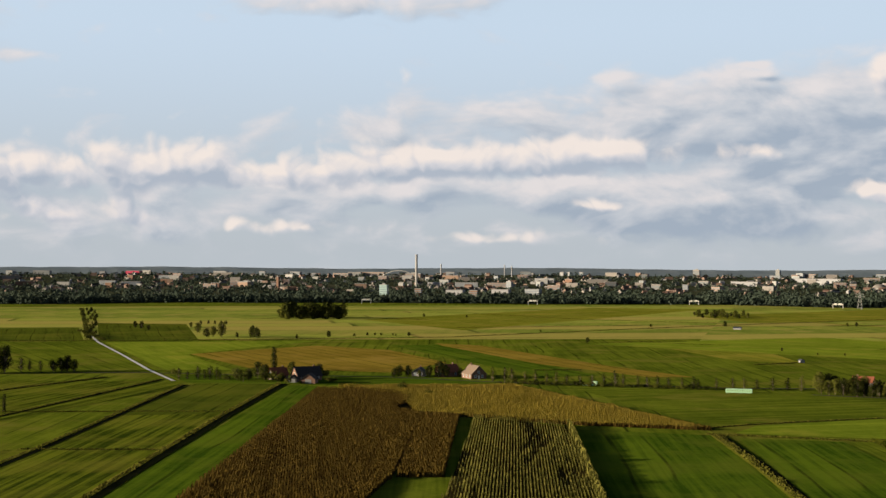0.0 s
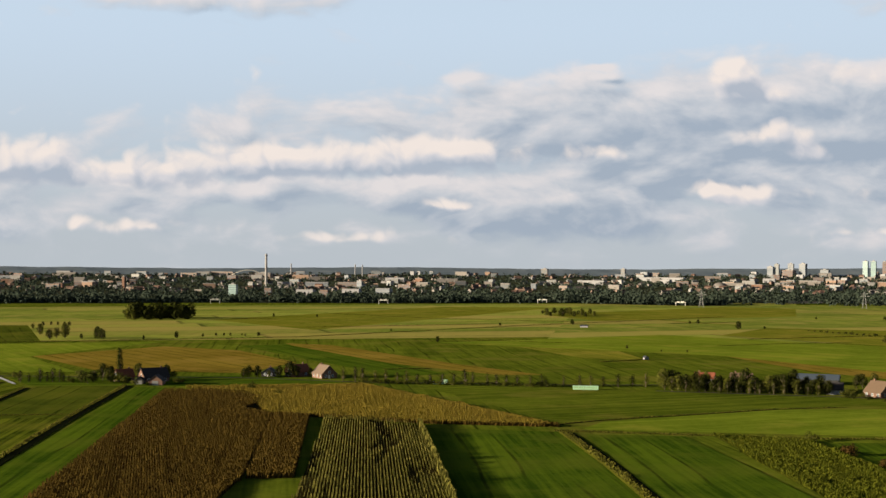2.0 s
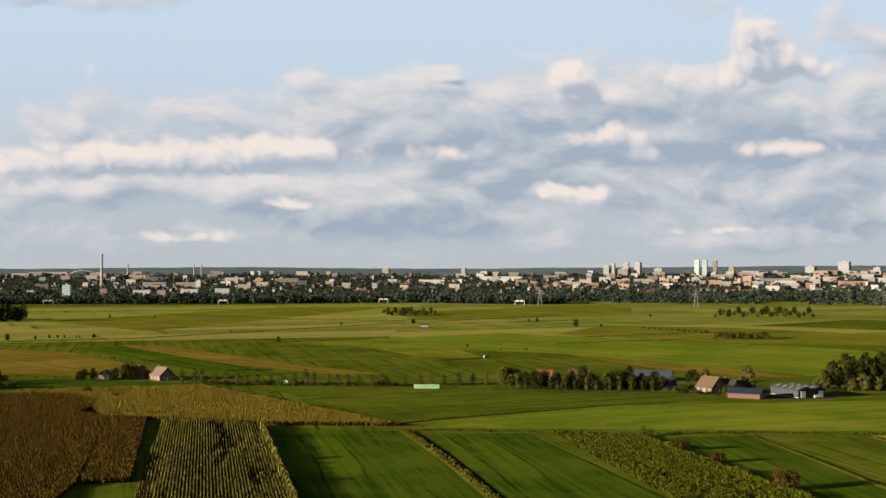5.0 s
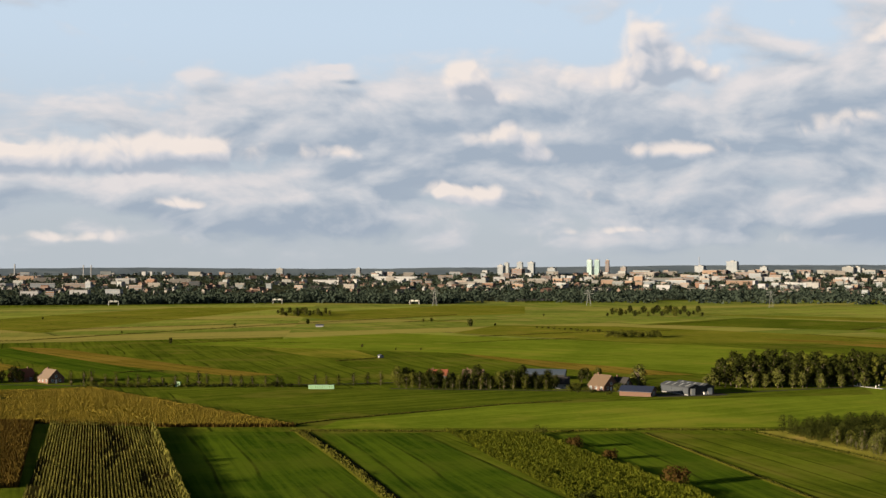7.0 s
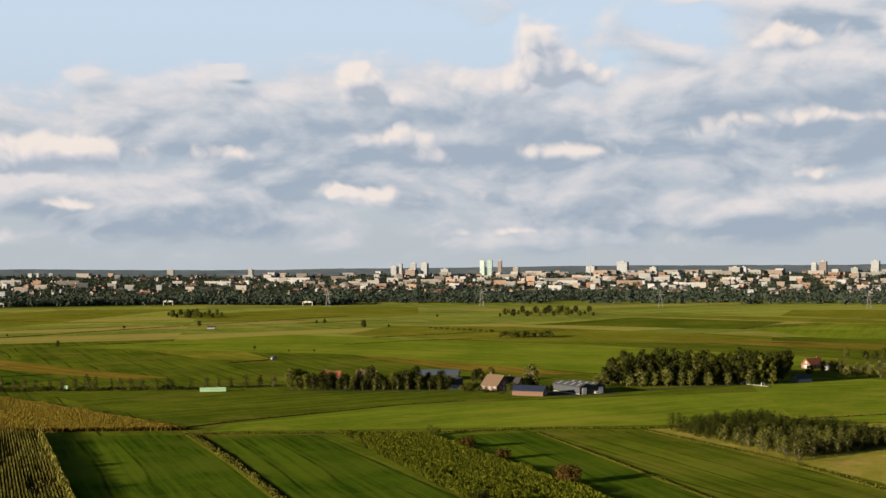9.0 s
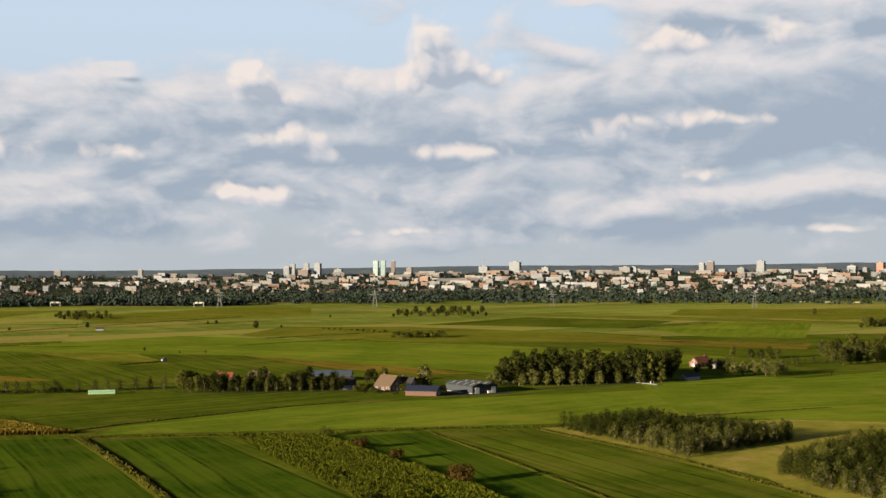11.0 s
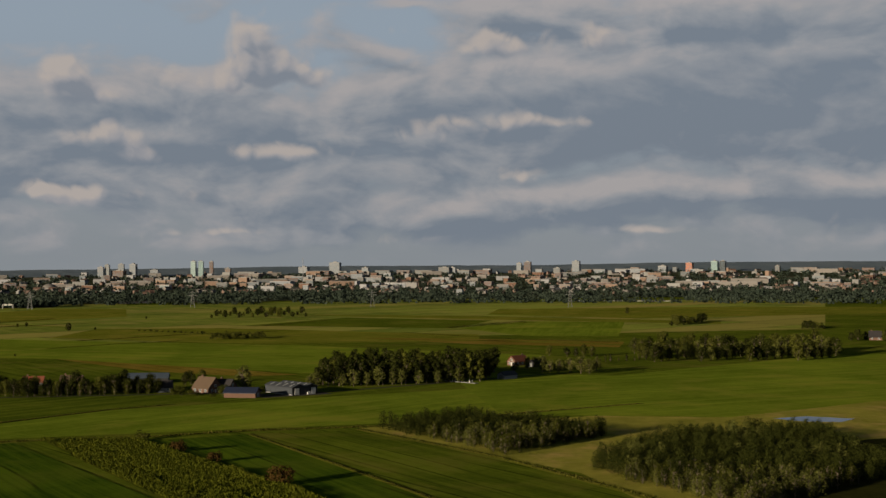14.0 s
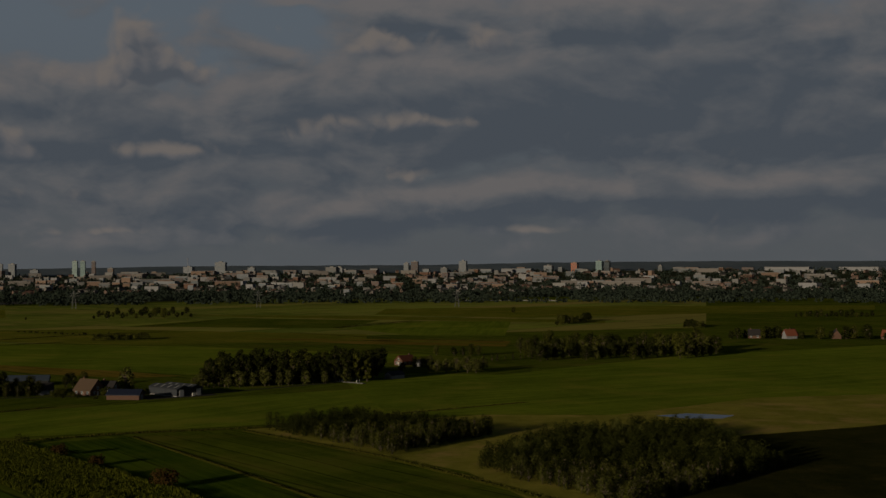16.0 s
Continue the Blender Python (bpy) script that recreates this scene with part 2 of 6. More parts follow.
GRASS = field_material("meadow_grass", (0.0432, 0.0648, 0.0054), (0.1123, 0.1404, 0.01296), (0.1404, 0.1318, 0.02268), 0.5, 7.0, furrow=11.0)
# paler and duller than near grass: distance haze is put into the colour
GRASS_HAZED = field_material("hazed_meadow_grass", (0.1074, 0.144, 0.02268), (0.23, 0.2586, 0.04374), (0.2914, 0.2424, 0.06804), 0.3, parcels=(75.0, 640.0, 72.0), spread=0.8)
GRASS_LUSH = field_material("mown_lush_grass", (0.0252, 0.0525, 0.0042), (0.0735, 0.1134, 0.0084), (0.0882, 0.1092, 0.0126), 0.75, 5.5, fine=1.4, furrow=14.0)
GRASS_STRIPED = field_material("striped_grazed_grass", (0.022, 0.036, 0.004), (0.100, 0.122, 0.011), (0.125, 0.122, 0.018), 1.1, 4.5, fine=1.3, furrow=8.0)
GRASS_BRIGHT = field_material("bright_mown_grass", (0.08143, 0.1206, 0.00936), (0.1797, 0.2254, 0.01989), (0.2106, 0.2123, 0.02808), 0.5, 8.0)
GRASS_PALE = field_material("pale_meadow_grass", (0.096, 0.1104, 0.0108), (0.18, 0.1824, 0.0204), (0.228, 0.192, 0.0324), 0.6, 6.0, furrow=9.0)
GRASS_DARK = field_material("dark_wet_grass", (0.034, 0.050, 0.006), (0.078, 0.095, 0.010), (0.095, 0.098, 0.014), 0.5, furrow=12.0)
GOLD = field_material("ripe_golden_crop", (0.120, 0.090, 0.012), (0.210, 0.155, 0.024), (0.240, 0.162, 0.036), 0.4, 6.0, furrow=12.0)
ROUGH = field_material("rough_dry_meadow", (0.15, 0.1525, 0.0225), (0.3, 0.2687, 0.05), (0.3875, 0.2687, 0.09375), 0.0, patch=0.03, fine=0.8, bump=0.6)
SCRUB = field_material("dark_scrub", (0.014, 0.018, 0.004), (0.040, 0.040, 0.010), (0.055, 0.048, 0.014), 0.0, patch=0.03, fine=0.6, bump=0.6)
TOWN = field_material("town_ground", (0.020, 0.028, 0.016), (0.050, 0.055, 0.032), (0.100, 0.090, 0.075), 0.0, patch=0.006, fine=0.1)
SOIL = field_material("maize_soil", (0.018, 0.014, 0.005), (0.036, 0.028, 0.009), (0.034, 0.032, 0.009), 0.3, 3.0)
# near-black colour stands for ditch water and the shade of its banks
WATER_SHADED = plain_material("shaded_ditch_water", (0.007, 0.009, 0.004), 1.0, 0.3, 0.3, 0.0)
POND, _n, _s = material("pond_water", 0.06, 0.5)
_s.inputs["Base Color"].default_value = (0.02, 0.03, 0.035, 1.0)
ROAD = plain_material("grey_asphalt", (0.05, 0.048, 0.04), 0.95, 0.2, 0.2, 0.0)
BARK = plain_material("bark", (0.07, 0.055, 0.038), 0.9, 0.35, 2.0)
# next three: low dark end paints some clumps as shaded gaps between leaves
LEAF = leaf_material("broad_leaves", (0.009984, 0.01229, 0.00192), (0.07603, 0.08064, 0.01382))
LEAF_DARK = leaf_material("dark_leaves", (0.00315, 0.004725, 0.00105), (0.0324, 0.0378, 0.0072))
LEAF_GREY = leaf_material("grey_willow_leaves", (0.01566, 0.01866, 0.003864), (0.09174, 0.0967, 0.02277))
LEAF_BRONZE = leaf_material("bronze_leaves", (0.021, 0.01296, 0.00375), (0.0504, 0.03024, 0.00825))
# blue mixed into the green stands for haze over the far trees
LEAF_HAZED = leaf_material("hazed_far_leaves", (0.0165, 0.02496, 0.0204), (0.0375, 0.04836, 0.0357))
MAIZE_DRY = leaf_material("dry_maize_leaves", (0.038, 0.025, 0.005), (0.066, 0.044, 0.009), 0.9)
MAIZE_GOLD = leaf_material("golden_maize_leaves", (0.07225, 0.0561, 0.00765), (0.1445, 0.1105, 0.01785), 0.9)
MAIZE_GREEN = leaf_material("green_maize_leaves", (0.032, 0.038, 0.006), (0.120, 0.108, 0.026), 0.9)
WEED = leaf_material("weeds", (0.021, 0.03, 0.00225), (0.069, 0.0735, 0.00675), 0.9)
REED = leaf_material("reeds", (0.02925, 0.0325, 0.00455), (0.06825, 0.0637, 0.0117), 0.9)


# ---- building helpers ----
def mesh(name, verts, faces, mat):
    me = bpy.data.meshes.new(name)
    me.from_pydata(verts, [], faces)
    for one in (mat if isinstance(mat, (list, tuple)) else (mat,)):
        me.materials.append(one)
    me.update()
    return me


def part(name, me, parent, label=""):
    ob = new(name, me)
    ob.parent = parent
    return tagged(ob, label)


def turn2(x, y, a):
    return x * math.cos(a) - y * math.sin(a), x * math.sin(a) + y * math.cos(a)


LEVEL = [0.04]  # each field lies a little above the last


def field(name, label, corners, mat, toward=None):
    """A flat field, a sheet of turf or crop. toward: the bearing of its stripes in degrees."""
    cx, cy = sum(p[0] for p in corners) / len(corners), sum(p[1] for p in corners) / len(corners)
    if toward is None:
        a, b = max(zip(corners, corners[1:] + corners[:1]), key=lambda e: math.dist(*e))
        toward = math.degrees(math.atan2(b[0] - a[0], b[1] - a[1]))
    LEVEL[0] += 0.004
    z = LEVEL[0]
    turn = radians(-toward)
    local = [turn2(x - cx, y - cy, -turn) for x, y in corners]
    if sum(a[0] * b[1] - b[0] * a[1] for a, b in zip(local, local[1:] + local[:1])) < 0:
        local.reverse()
    k = len(local)
    ob = new(name, mesh(name, [(x, y, 0.0) for x, y in local], [tuple(range(k))], mat))
    ob.location, ob.rotation_euler = (cx, cy, z), (0, 0, turn)
    return tagged(ob, label, "field", kind="structure")


def along(points, step):
    """Places and directions at even steps along a line of points."""
    for (ax, ay), (bx, by) in zip(points, points[1:]):
        d = math.dist((ax, ay), (bx, by))
        k = max(1, round(d / step))
        for i in range(k):
            f = i / k
            yield ax + (bx - ax) * f, ay + (by - ay) * f, (bx - ax) / d, (by - ay) / d


def ribbon(name, label, category, points, width, mat, z):
    verts, faces = [], []
    for i, (x, y) in enumerate(points):
        a, b = points[max(0, i - 1)], points[min(len(points) - 1, i + 1)]
        dx, dy = b[0] - a[0], b[1] - a[1]
        d = math.hypot(dx, dy)
        for s in (-1, 1):
            verts.append((x - s * dy / d * width / 2, y + s * dx / d * width / 2, z))
        if i:
            faces.append((2 * i - 2, 2 * i - 1, 2 * i + 1, 2 * i))
    ob = new(name, mesh(name, verts, [f[::-1] for f in faces], mat))
    return tagged(ob, label, category, kind="structure")


class Leaves:
    """Collects many small blades or leaf clumps into one mesh."""

    def __init__(self, seed):
        self.v, self.f, self.r = [], [], random.Random(seed)

    def clump(self, x, y, z, size, nx=0.0, ny=0.0, nz=1.0):
        """A small bent four-cornered clump with its face along a rough normal."""
        r = self.r
        n = Vector((nx + r.gauss(0, 0.28), ny + r.gauss(0, 0.28), nz + r.gauss(0, 0.28)))
        if n.length < 0.05:
            n = Vector((0, 0, 1))
        n.normalize()
        u = n.orthogonal().normalized()
        w2 = n.cross(u)
        a = r.random() * 6.283
        u, w2 = u * math.cos(a) + w2 * math.sin(a), w2 * math.cos(a) - u * math.sin(a)
        k = len(self.v)
        s1, s2 = size * r.uniform(0.6, 1.2), size * r.uniform(0.45, 0.9)
        p = Vector((x, y, z))
        for q in (p - u * s1, p - w2 * s2 + n * 0.15 * size, p + u * s1 * r.uniform(0.7, 1.2), p + w2 * s2 + n * 0.15 * size):
            self.v.append(tuple(q))
        self.f.append((k, k + 1, k + 2, k + 3))

    def blade(self, x, y, h, lean, wide, turn, z=-0.02):
        """An upright, pointed blade."""
        k = len(self.v)
        ca, sa = math.cos(turn), math.sin(turn)
        r = self.r
        lx, ly = r.gauss(0, lean), r.gauss(0, lean)
        self.v += [(x - ca * wide, y - sa * wide, z), (x + ca * wide, y + sa * wide, z), (x + ca * wide * 0.5 + lx, y + sa * wide * 0.5 + ly, z + h), (x - ca * wide * 0.4 + lx * 1.3, y - sa * wide * 0.4 + ly * 1.3, z + h * r.uniform(0.8, 1.0))]
        self.f.append((k, k + 1, k + 2, k + 3))

    def mesh(self, name, mat):
        return mesh(name, self.v, self.f, mat)


def fringe(name, label, points, wide, tall, mat, step=1.0, seed=1, count=2):
    """Reeds or rough grass along a ditch or a verge."""
    l = Leaves(seed)
    for x, y, dx, dy in along(points, step):
        for _ in range(count):
            o = l.r.uniform(-wide / 2, wide / 2)
            h = tall * l.r.uniform(0.45, 1.15) * (0.6 + 0.8 * noise.noise((x * 0.08, y * 0.08, seed)) ** 2)
            l.blade(x - dy * o + l.r.uniform(-step, step) * dx, y + dx * o + l.r.uniform(-step, step) * dy, h, 0.15, l.r.uniform(0.12, 0.4), l.r.uniform(0, 3.14))
    return tagged(new(name, l.mesh(name, mat)), label, "grass", kind="stuff")


def tube(verts, faces, a, b, ra, rb, sides=6):
    a, b = Vector(a), Vector(b)
    n = (b - a).normalized()
    u = n.orthogonal().normalized()
    w2 = n.cross(u)
    k = len(verts)
    for c, r in ((a, ra), (b, rb)):
        for i in range(sides):
            t = 6.2832 * i / sides
            verts.append(tuple(c + (u * math.cos(t) + w2 * math.sin(t)) * r))
    for i in range(sides):
        j = (i + 1) % sides
        faces.append((k + i, k + j, k + sides + j, k + sides + i))
    faces.append(tuple(range(k + sides, k + 2 * sides)))


def tree_kind(name, tall, wide, base, clumps, size, mat, seed, shape="round"):
    """Trunk and crown meshes of one kind of tree, tall metres high."""
    r = random.Random(seed)
    # one tapered, slightly bent trunk; limbs grow out of its side faces
    tv, tf = [], []
    top, rings, sides = tall * (0.8 if shape != "bush" else 0.5), 6, 6
    for k in range(rings):
        f = k / (rings - 1)
        bend = 0.02 * tall * math.sin(2.6 * f)
        for i in range(sides):
            a = math.tau * i / sides
            rad = tall * (0.022 - 0.018 * f) * (1.35 if k == 0 else 1.0)
            tv.append((bend + rad * math.cos(a), rad * math.sin(a), -0.3 + f * (top + 0.3)))
    limb_faces = set() if shape == "bush" else {(k, (k * 2 + 1) % sides) for k in range(1, rings - 1)} | {(k, (k * 2 + 4) % sides) for k in range(1, rings - 1)}
    for k in range(rings - 1):
        for i in range(sides):
            j = (i + 1) % sides
            quad = (k * sides + i, k * sides + j, (k + 1) * sides + j, (k + 1) * sides + i)
            if (k, i) in limb_faces:
                a = math.tau * (i + 0.5) / sides
                reach = wide * 0.36 * (1.1 - k / rings)
                tv.append((reach * math.cos(a), reach * math.sin(a), tv[quad[2]][2] + reach * 0.7))
                tip = len(tv) - 1
                tf += [(quad[0], quad[1], tip), (quad[1], quad[2], tip), (quad[2], quad[3], tip), (quad[3], quad[0], tip)]
            else:
                tf.append(quad)
    tf.append(tuple(range((rings - 1) * sides, rings * sides)))
    lobes = []
    count = {"round": 13, "column": 9, "bush": 8, "young": 7, "willow": 12}[shape]
    for i in range(count):
        f = (i + 0.5) / count
        a = i * 2.4 + r.uniform(-0.5, 0.5)
        if shape == "column":
            z, off, rad = base + (tall - base) * f, 0.12 * wide, wide * 0.5 * (1.0 - 0.55 * abs(f - 0.4) ** 1.2)
        elif shape == "young":
            z, off, rad = base + (tall - base) * f, 0.12 * wide, wide * 0.56 * math.sin(math.pi * (0.22 + 0.70 * f)) ** 0.8
        elif shape == "bush":
            z, off, rad = tall * r.uniform(0.25, 0.65), wide * 0.28, wide * r.uniform(0.22, 0.32)
        else:
            p = math.sin(math.pi * min(1, 0.12 + 0.84 * f)) ** 0.7
            z, off, rad = base + (tall - base) * (0.12 + 0.76 * f), wide * 0.33 * p * r.uniform(0.5, 1.1), wide * r.uniform(0.17, 0.27)
        lobes.append((off * math.cos(a), off * math.sin(a), z, rad, rad * r.uniform(0.75, 1.1) * (1.5 if shape == "column" else 1.15 if shape == "young" else 1.0)))
    leaves = Leaves(seed)
    weights = [l[3] ** 2 for l in lobes]
    for _ in range(clumps):
        lx, ly, lz, lr, lh = r.choices(lobes, weights)[0]
        d = Vector((r.gauss(0, 1), r.gauss(0, 1), r.gauss(0.15, 1))).normalized()
        k = r.uniform(0.72, 1.06) if r.random() < 0.8 else r.uniform(0.3, 0.8)
        z = lz + d.z * lh * k
        if z < base * 0.4:
            continue
        leaves.clump(lx + d.x * lr * k, ly + d.y * lr * k, min(z, tall * r.uniform(0.97, 1.03)), size, d.x, d.y, d.z + 0.2)
    return mesh(name + "_trunk", tv, tf, BARK), leaves.mesh(name + "_crown", mat), tall


KINDS = {}


def plant(kind, x, y, tall, label, name="", group="", stretch=1.0):
    """A tree or bush of a kind, at its place, at its own height and turn."""
    r = random.Random(int(x * 13 + y * 7))
    name = name or {"round": "tree", "far": "tree", "tall": "tall_tree", "column": "poplar", "willow": "willow", "young": "young_tree", "young_grey": "young_willow"}.get(kind, "bush")
    tall *= r.uniform(0.82, 1.08)
    trunk, crown, own = r.choice(KINDS[kind])
    ob = new(name)
    s = tall / own
    ob.location, ob.rotation_euler = (x, y, 0), (0, 0, r.random() * 6.28)
    ob.scale = (s * stretch * r.uniform(0.9, 1.1), s * stretch * r.uniform(0.9, 1.1), s)
    part("trunk", trunk, ob)
    part("crown", crown, ob)
    return tagged(ob, label, "bush" if "bush" in name or "shrub" in name else "tree", group)


# ---- the ground and its fields ----
# pale grey base colour stands for light shining off the canal
CANAL_SHEEN = plain_material("painted_canal_sheen", (0.42, 0.42, 0.41), 0.5, 0.12, 0.1)
sheet = [(4900 * math.sin(i * math.tau / 96), 4900 * math.cos(i * math.tau / 96), 0.0) for i in range(96)]
tagged(new("ground", mesh("ground", sheet, [tuple(range(96))[::-1]], GRASS)), "flat green polder ground", "ground", kind="structure")


def ditch(points, wide, tall, reach, reed, step, seed):
    # water and painted bank shade, one near-black strip between two fringes of reed
    ribbon("ditch", "narrow ditch between meadows, bank shade painted in", "ditch", points, wide * 0.62, WATER_SHADED, 0.26)
    ribbon("verge", "pale rough grass verge beside a ditch", "verge", [(x - wide * 0.55, y) for x, y in points], reach + 1.2, GRASS_PALE, 0.255)
    fringe("reeds", "green reeds on the far ditch bank", [(x + wide * 0.3, y) for x, y in points], 0.8, tall * 0.4, WEED, step, seed + 400, 1)
    fringe("reeds", "dry reeds along a ditch", [(x - wide * 0.5, y) for x, y in points], reach, tall * 1.25, reed, step * 0.5, seed, 4)


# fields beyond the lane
field("far_meadow", "wide green far meadow crossed by ditches", [(-715, 1168), (-1164, 1900), (0, 2184), (884, 2336), (484, 1279)], GRASS_HAZED, 9)
field("far_meadow", "far green meadow paled by haze in its colour", [(230, 1227), (461, 2167), (1534, 2172), (1848, 1587), (1107, 951)], GRASS_HAZED, 3)
field("crop_field", "dark green strip of beet beside a canal", [(-301, 1200), (-384, 1523), (-282, 1505), (-217, 1215)], GRASS_DARK, -14)
field("crop_field", "dark green crop strips by the lane", [(-421, 1182), (-493, 1385), (-377, 1419), (-312, 1190)], GRASS_DARK, -16)
field("stubble_field", "yellowish dry meadow strip far off", [(-97, 1642), (232, 2107), (395, 2053), (21, 1396)], GRASS_PALE)
field("stubble_field", "yellowish dry meadow strip far off", [(330, 1791), (677, 2089), (758, 2005), (651, 1720), (360, 1596)], GRASS_PALE)
field("stubble_field", "brownish dry meadow behind shrubs", [(503, 1416), (617, 1353), (762, 1078), (700, 990), (520, 1072), (406, 1274)], GRASS_PALE)
field("crop_field", "dark green far crop field", [(861, 1508), (960, 1330), (812, 1194), (662, 1390)], GRASS)
field("meadow", "lush green far field", [(816, 1192), (976, 1285), (1056, 1202), (848, 974), (784, 1034)], GRASS_BRIGHT)
field("stubble_field", "ochre stubble strip far off", [(638, 1097), (696, 1042), (794, 904), (739, 848), (668, 959)], GOLD)
field("stubble_field", "pale stubble strip far off", [(840, 1656), (1015, 1456), (1152, 1144), (1102, 1094), (956, 1371)], GRASS_PALE)
field("meadow", "pale yellow meadow behind the thicket", [(1195, 1641), (1516, 1495), (1833, 1238), (1679, 1134), (1128, 1265), (1056, 1475)], GRASS_PALE)
field("stubble_field", "ochre stubble strip behind the lane", [(318, 1012), (370, 889), (399, 760), (366, 770), (333, 847)], GOLD)
field("stubble_field", "ochre stubble behind the farm", [(170, 1182), (256, 1114), (252, 949), (209, 981)], GRASS_PALE)
field("meadow", "lush green field behind the lane", [(123, 1172), (353, 1290), (543, 1023), (631, 807), (480, 717), (407, 766), (318, 998)], GRASS_BRIGHT)
field("wheat_field", "ripe golden crop field", [(-189, 1024), (-104, 1133), (-42, 1080), (3, 950), (-30, 861), (-126, 892)], GOLD)
field("wheat_field", "ripe golden crop strip", [(-6, 1172), (32, 1143), (116, 916), (154, 837), (126, 836), (20, 1019)], GOLD)
field("meadow", "bright green field strip", [(-44, 1138), (-6, 1156), (97, 846), (61, 832)], GRASS_LUSH)
field("meadow", "green meadow behind the lane", [(-560, 1147), (-298, 1166), (-170, 853), (-402, 824)], GRASS)
field("meadow", "green meadow below the lane", [(-288, 1167), (-110, 1197), (-190, 1018), (-135, 878), (-178, 875)], GRASS_BRIGHT)
# fields near the lane
field("meadow", "striped meadow with narrow ditches", [(-355, 795), (-148, 790), (-148, 742), (-222, 497)], GRASS_STRIPED, -169)
field("meadow", "dull green meadow", [(-140, 776), (-90, 786), (-99, 628), (-145, 619)], GRASS_DARK, -178)
field("meadow", "striped yellow green meadow", [(-147, 617), (-99, 625), (-102, 507), (-151, 507)], GRASS_STRIPED, -178)
field("meadow", "striped grazed meadow with narrow ditches", [(-222, 497), (-154, 504), (-102, 504), (-98, 403), (-99, 362), (-161, 360)], GRASS_STRIPED, -178)
field("meadow", "bright mown grass strip beside the maize", [(-86, 772), (-70, 766), (-77, 402), (-78, 362), (-100, 362), (-101, 401)], GRASS_LUSH, -178)
field("meadow", "grass round the farmyards", [(-167, 836), (-29, 844), (40, 785), (-58, 773), (-146, 783)], GRASS_LUSH)
field("meadow", "broad green meadow south of the lane", [(67, 784), (371, 661), (604, 670), (443, 492), (219, 531), (120, 562)], GRASS, 74)
field("meadow", "lush mown meadow south of the farm", [(120, 562), (135, 588), (229, 629), (351, 625), (551, 611), (448, 497), (303, 510)], GRASS_BRIGHT, 74)
field("meadow", "lush mown grass field beside the maize", [(56, 572), (109, 555), (104, 390), (102, 349), (39, 369), (46, 410)], GRASS_LUSH, -178)
field("meadow", "lush mown grass field between ditches", [(118, 546), (157, 536), (154, 374), (150, 334), (105, 348), (108, 389)], GRASS_LUSH, -177)
field("meadow", "dark green meadow with long bush shadows", [(200, 513), (244, 509), (224, 353), (216, 314), (186, 323), (195, 362)], GRASS_LUSH, -173)
field("meadow", "bright striped meadow", [(243, 511), (288, 493), (290, 398), (278, 312), (268, 270), (228, 291), (234, 334)], GRASS, -177)
field("rough_meadow", "rough dry meadow between young woods", [(291, 500), (402, 477), (444, 440), (560, 448), (730, 372), (640, 280), (430, 215), (315, 245), (260, 274), (289, 351)], ROUGH)
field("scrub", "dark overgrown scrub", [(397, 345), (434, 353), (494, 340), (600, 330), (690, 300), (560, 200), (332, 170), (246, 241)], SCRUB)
field("meadow", "lush field behind the young woods", [(483, 721), (553, 638), (750, 677), (976, 655), (1033, 528), (720, 368), (558, 446), (448, 438), (370, 505)], GRASS_BRIGHT, 96)
# ditches
ditch([(-90, 779), (-97, 614), (-100, 501), (-102, 401), (-102, 362)], 5.5, 1.2, 2.2, REED, 1.2, 38)
ditch([(-144, 769), (-146, 619), (-148, 507), (-151, 435)], 4.5, 1.0, 1.6, REED, 1.2, 39)
ditch([(-164, 805), (-181, 703), (-197, 610), (-211, 521)], 3.5, 0.9, 1.6, REED, 1.2, 40)
ditch([(-200, 818), (-236, 731), (-264, 650)], 4.0, 1.0, 1.6, REED, 1.2, 41)
ditch([(-155, 505), (-103, 505)], 3.0, 1.0, 1.6, REED, 1.2, 42)
ditch([(-203, 628), (-152, 633), (-100, 635)], 2.5, 0.8, 1.6, REED, 1.2, 43)
ditch([(39, 778), (78, 678), (113, 572)], 5.0, 1.4, 2.0, REED, 1.2, 44)
ditch([(-475, 1170), (-299, 1183), (-143, 1221), (9, 1270), (248, 1477), (554, 1710)], 5.0, 1.0, 1.6, REED, 2.5, 45)
ditch([(113, 554), (111, 464), (107, 389), (105, 348)], 4.0, 1.2, 3.6, REED, 1.2, 46)
ditch([(109, 559), (158, 542), (204, 525), (254, 518), (300, 501), (366, 505), (455, 505)], 2.5, 1.0, 1.6, REED, 1.2, 47)
ditch([(105, 574), (136, 593), (178, 610), (230, 631), (266, 637)], 3.0, 0.9, 1.6, REED, 1.2, 48)
ditch([(245, 509), (234, 421), (225, 354), (219, 317)], 1.5, 0.6, 1.6, REED, 1.2, 49)
ditch([(200, 517), (199, 447), (195, 390), (193, 356)], 5.0, 1.2, 1.6, REED, 1.2, 50)
ditch([(290, 496), (290, 398), (278, 312), (271, 273)], 1.5, 0.9, 4.0, REED, 1.2, 51)
ditch([(61, 884), (90, 889)], 5.0, 1.0, 1.6, REED, 1.2, 52)
ditch([(217, 943), (252, 961)], 5.0, 1.0, 1.6, REED, 1.2, 53)
ditch([(17, 1454), (221, 1520)], 4, 0.6, 1.6, REED, 1.2, 54)
ditch([(820, 1218), (976, 1285)], 5.0, 0.8, 1.6, REED, 1.2, 55)
ditch([(414, 1208), (535, 1253), (637, 1257)], 4.0, 0.8, 1.6, REED, 1.2, 56)
